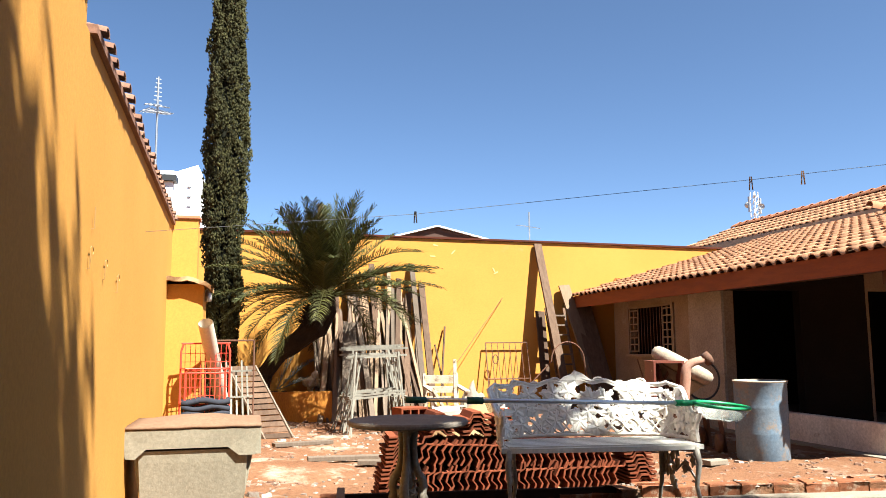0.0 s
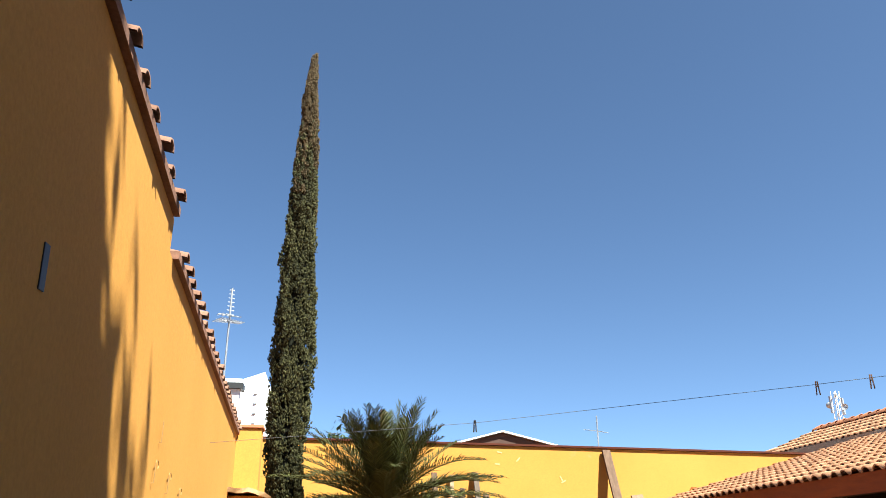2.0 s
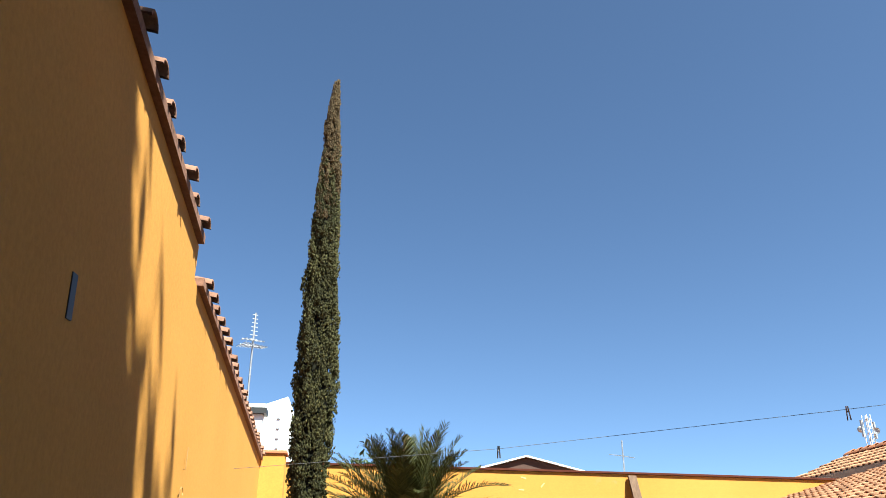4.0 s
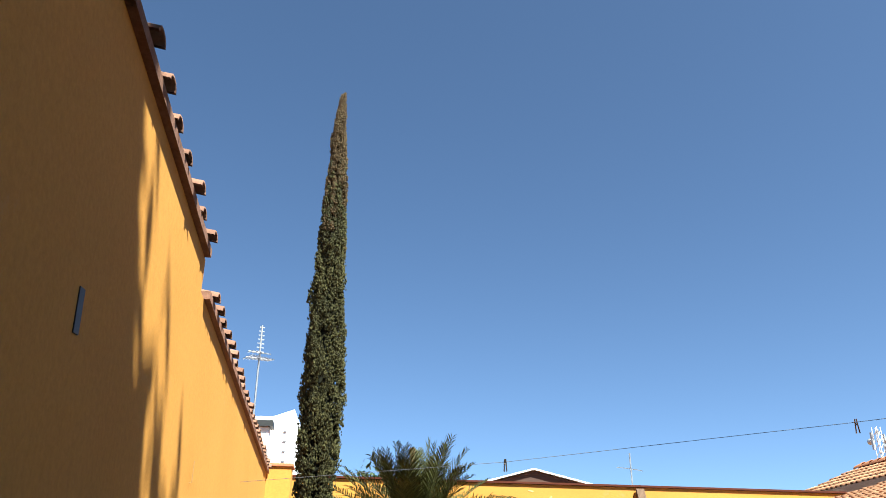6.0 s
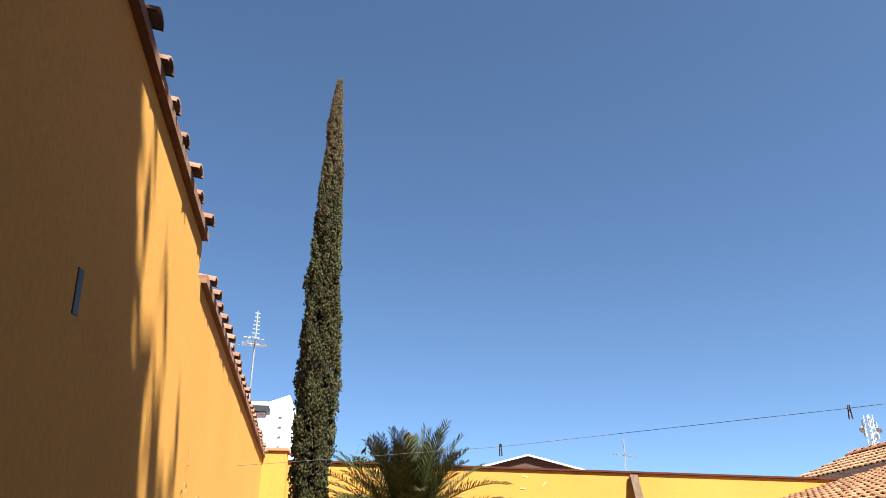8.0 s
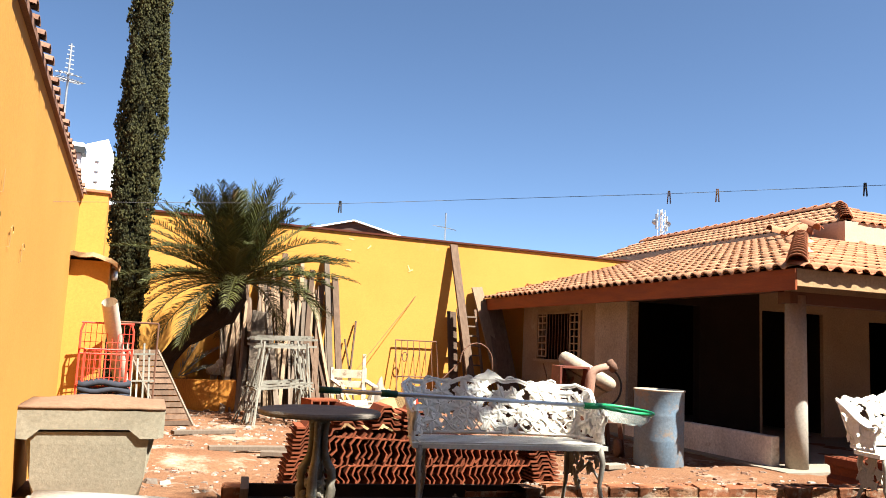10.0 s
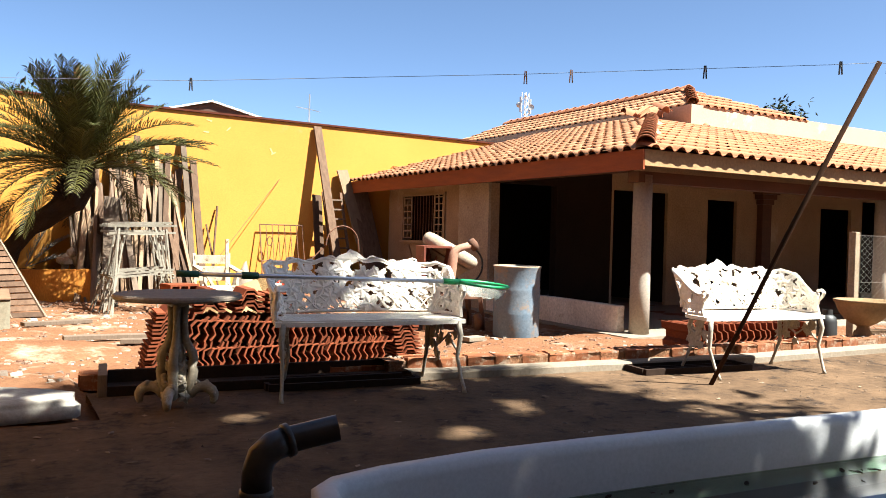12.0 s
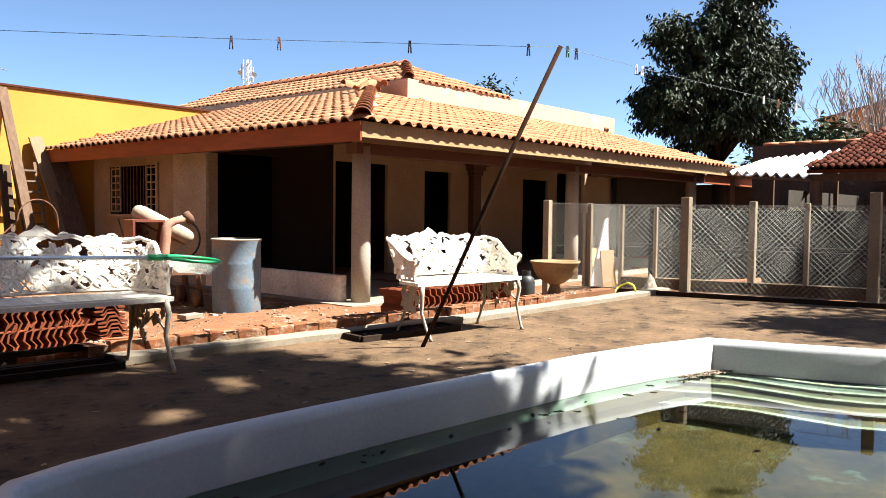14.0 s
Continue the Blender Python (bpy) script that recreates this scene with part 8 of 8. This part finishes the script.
tw = thing("radio_tower", 34.4, 48.3, -0.2, 20, "white lattice radio tower with dishes", "tower")
for sx in (-0.26, 0.26):
    for sy in (-0.26, 0.26):
        part("leg", tb([(sx, sy, 0), (sx * 0.7, sy * 0.7, 11.9)], 0.03, 5), M["white_plastic"], tw)
for k in range(16):
    z = 5 + 0.42 * k
    s = 0.26 * (1 - 0.3 * z / 12)
    for p, q in (((-s, -s), (s, -s)), ((s, -s), (s, s)), ((-s, s), (-s, -s))):
        part("brace", tb([(p[0], p[1], z), (q[0], q[1], z + 0.42)], 0.018, 4), M["white_plastic"], tw)
for k, (a, z) in enumerate(((0.5, 10.4), (2.2, 11.0), (3.8, 11.6), (5.2, 10.8))):
    o = part("dish", lathe(bmesh.new(), [(0.05, -0.1), (0.2, 0.0), (0.22, 0.04), (0.05, 0.0)], 14), M["steel"], tw)
    o.matrix_basis = pose(0.45 * math.cos(a), 0.45 * math.sin(a), z, 90, 0, math.degrees(a))
for sx in (-0.6, 0.65):
    part("panel_antenna", bx(sx - 0.07, -0.06, 10.4, sx + 0.07, 0.06, 11.5), M["steel"], tw)
ps = thing("roof_post", 1.62, 19.5, 3.0, 0, "short reddish post behind the palm", "post")
part("post", bx(-0.06, -0.06, -3.2, 0.06, 0.06, 1.55), M["brick"], ps)
# broken tiles heaped at the hip's head
hh = thing("broken_tiles", EX + 4.2, EY + 4.2, roof_z(4.2) + 0.05, 0, "broken ridge tiles heaped at the hip's head", "roof tiles")
rng = random.Random(97)
for k, (x, y, z, rx, ry, rz) in enumerate(((-0.25, -0.05, 0.06, -35, 10, 40), (0.05, 0.1, 0.1, -20, -30, 95), (-0.05, -0.25, 0.12, 25, 15, 10), (0.2, -0.1, 0.08, -15, 35, 150), (-0.35, 0.2, 0.04, 10, -20, 75), (0.12, 0.3, 0.1, 30, 5, 200))):
    bm = bmesh.new()
    ln = rng.uniform(0.22, 0.36)
    rings = [[[bm.verts.new((rr * math.cos(a), yy, rr * math.sin(a) * 0.9)) for a in (math.pi * q / 6 for q in range(7))] for rr in (0.115, 0.098)] for yy in (-ln / 2, ln / 2)]
    for q in range(6):
        bm.faces.new((rings[0][0][q], rings[0][0][q + 1], rings[1][0][q + 1], rings[1][0][q]))
        bm.faces.new((rings[0][1][q + 1], rings[0][1][q], rings[1][1][q], rings[1][1][q + 1]))
        for e in (0, 1):
            bm.faces.new((rings[e][0][q + 1], rings[e][0][q], rings[e][1][q], rings[e][1][q + 1]))
    o = part("tile_shard", bm, M["tile_ridge"], hh, smooth=True)
    o.matrix_basis = pose(x, y, z, rx, ry, rz)

# ---- unseen closing walls added behind the viewer to cut sky light ----
tagged(obj("wall_south", bx(2.3, -8.2, -0.5, 16.0, -8.0, 5.5), M["plaster"]), "plain tall wall added south of the deck to block sky light", "wall", kind="structure")
tagged(obj("wall_south_west", bx(-3.0, -8.2, -0.5, 2.297, -3.2, 7.8), M["plaster"]), "plain tall block added south-west of the deck to block sky light", "wall", kind="structure")

# ---- junk between the timber and the iron grille ----
M["old_white"] = mat("flaking_white_wood", (0.47, 0.40, 0.30), 0.85, (0.26, 0.19, 0.12), 9.0, 1.0, 50, 0.3, spots=(0.12, 0.075, 0.045), spot_scale=9.0, spot_at=0.56, spec=0.2)
wc = thing("broken_chair", 3.02, 12.3, YARD, 6, "broken white wooden armchair dumped against the yard wall", "chair")
for x_ in (-0.26, 0.26):
    part("post", slab(bmesh.new(), (x_, 0.18, 0), (x_ * 1.06, 0.26, 0.83), 0.05, 0.035, (0, 1, 0)), M["old_white"], wc)
    part("leg", slab(bmesh.new(), (x_ * 0.8, -0.22, 0), (x_ * 1.02, -0.2, 0.58), 0.045, 0.035, (0, 1, 0)), M["old_white"], wc)
    part("armrest", slab(bmesh.new(), (x_ * 1.04, -0.26, 0.56), (x_ * 1.04, 0.24, 0.64), 0.09, 0.025), M["old_white"], wc)
for z_, h_ in ((0.74, 0.13), (0.58, 0.10), (0.44, 0.06)):
    part("slat", slab(bmesh.new(), (-0.27, 0.2 + z_ * 0.05, z_), (0.27, 0.2 + z_ * 0.05, z_ - 0.01), h_, 0.02, (0, 1, 0.1)), M["old_white"], wc)
part("seat", slab(bmesh.new(), (0, -0.24, 0.34), (0, 0.2, 0.29), 0.5, 0.03), M["old_white"], wc)
part("brace", slab(bmesh.new(), (-0.32, -0.3, 0.62), (0.05, -0.3, 0.02), 0.04, 0.03, (0, 1, 0)), M["old_white"], wc)
o = obj("white_stake", slab(bmesh.new(), (0, 0, 0), (0.02, 0.12, 1.08), 0.05, 0.03, (0, 1, 0)), M["old_white"])
o.matrix_basis = pose(3.09, 11.95, YARD - 0.02)
tagged(o, "upright white wooden stake beside the broken chair", "stake")
M["sack_print"] = mat("printed_dirty_sack", (0.262, 0.212, 0.162), 0.8, (0.138, 0.0936, 0.0624), 7.0, 1.0, 40, 0.3, spots=(0.262, 0.0562, 0.0312), spot_scale=6.0, spot_at=0.6)
heap("stuffed_sack", 3.52, 12.45, YARD, 0.36, 0.3, 0.72, M["sack_print"], "stuffed dirty white sack with red print by the wall", 23, "sack")
M["straw"] = mat("dry_straw", (0.187, 0.118, 0.053), 0.95, (0.0936, 0.053, 0.0218), 16.0, 1.0, 90, 0.9, bump_dist=0.02, spec=0.1)
heap("straw_heap", 2.12, 7.15, YARD, 0.6, 0.45, 0.80, M["straw"], "heap of dry brown straw behind the tile stack", 29)

# dry leaves and grit strewn over the deck: too many to count
rng = random.Random(131)
vs, fs = [], []
for _ in range(900):
    x, y = rng.uniform(-0.6, 9.0), rng.uniform(0.8, 5.0)
    if y > kerb_y(x) - 0.03 or (x > 0.7 and y < along(RIM_N, x) + 0.06 and x < 6.9) or (x < 0.6 and y > 4.4):
        continue
    r = rng.uniform(0.004, 0.012) if rng.random() < 0.75 else rng.uniform(0.014, 0.03)
    a, h = rng.uniform(0, 6.28), rng.uniform(0.002, 0.008)
    k = len(vs)
    vs += [Vector((x + r * math.cos(a + q) * (1 if i % 2 else 0.5), y + r * math.sin(a + q) * (1 if i % 2 else 0.5), 0.005)) for i, q in enumerate((0, 1.57, 3.14, 4.71))] + [Vector((x, y, 0.005 + h))]
    fs += [(k + i, k + (i + 1) % 4, k + 4) for i in range(4)]
me = bpy.data.meshes.new("deck_litter")
me.from_pydata(vs, [], fs)
me.materials.append(M["litter"])
tagged(new("deck_litter", me), "dry leaf scraps and grit strewn over the deck", "litter", kind="stuff")
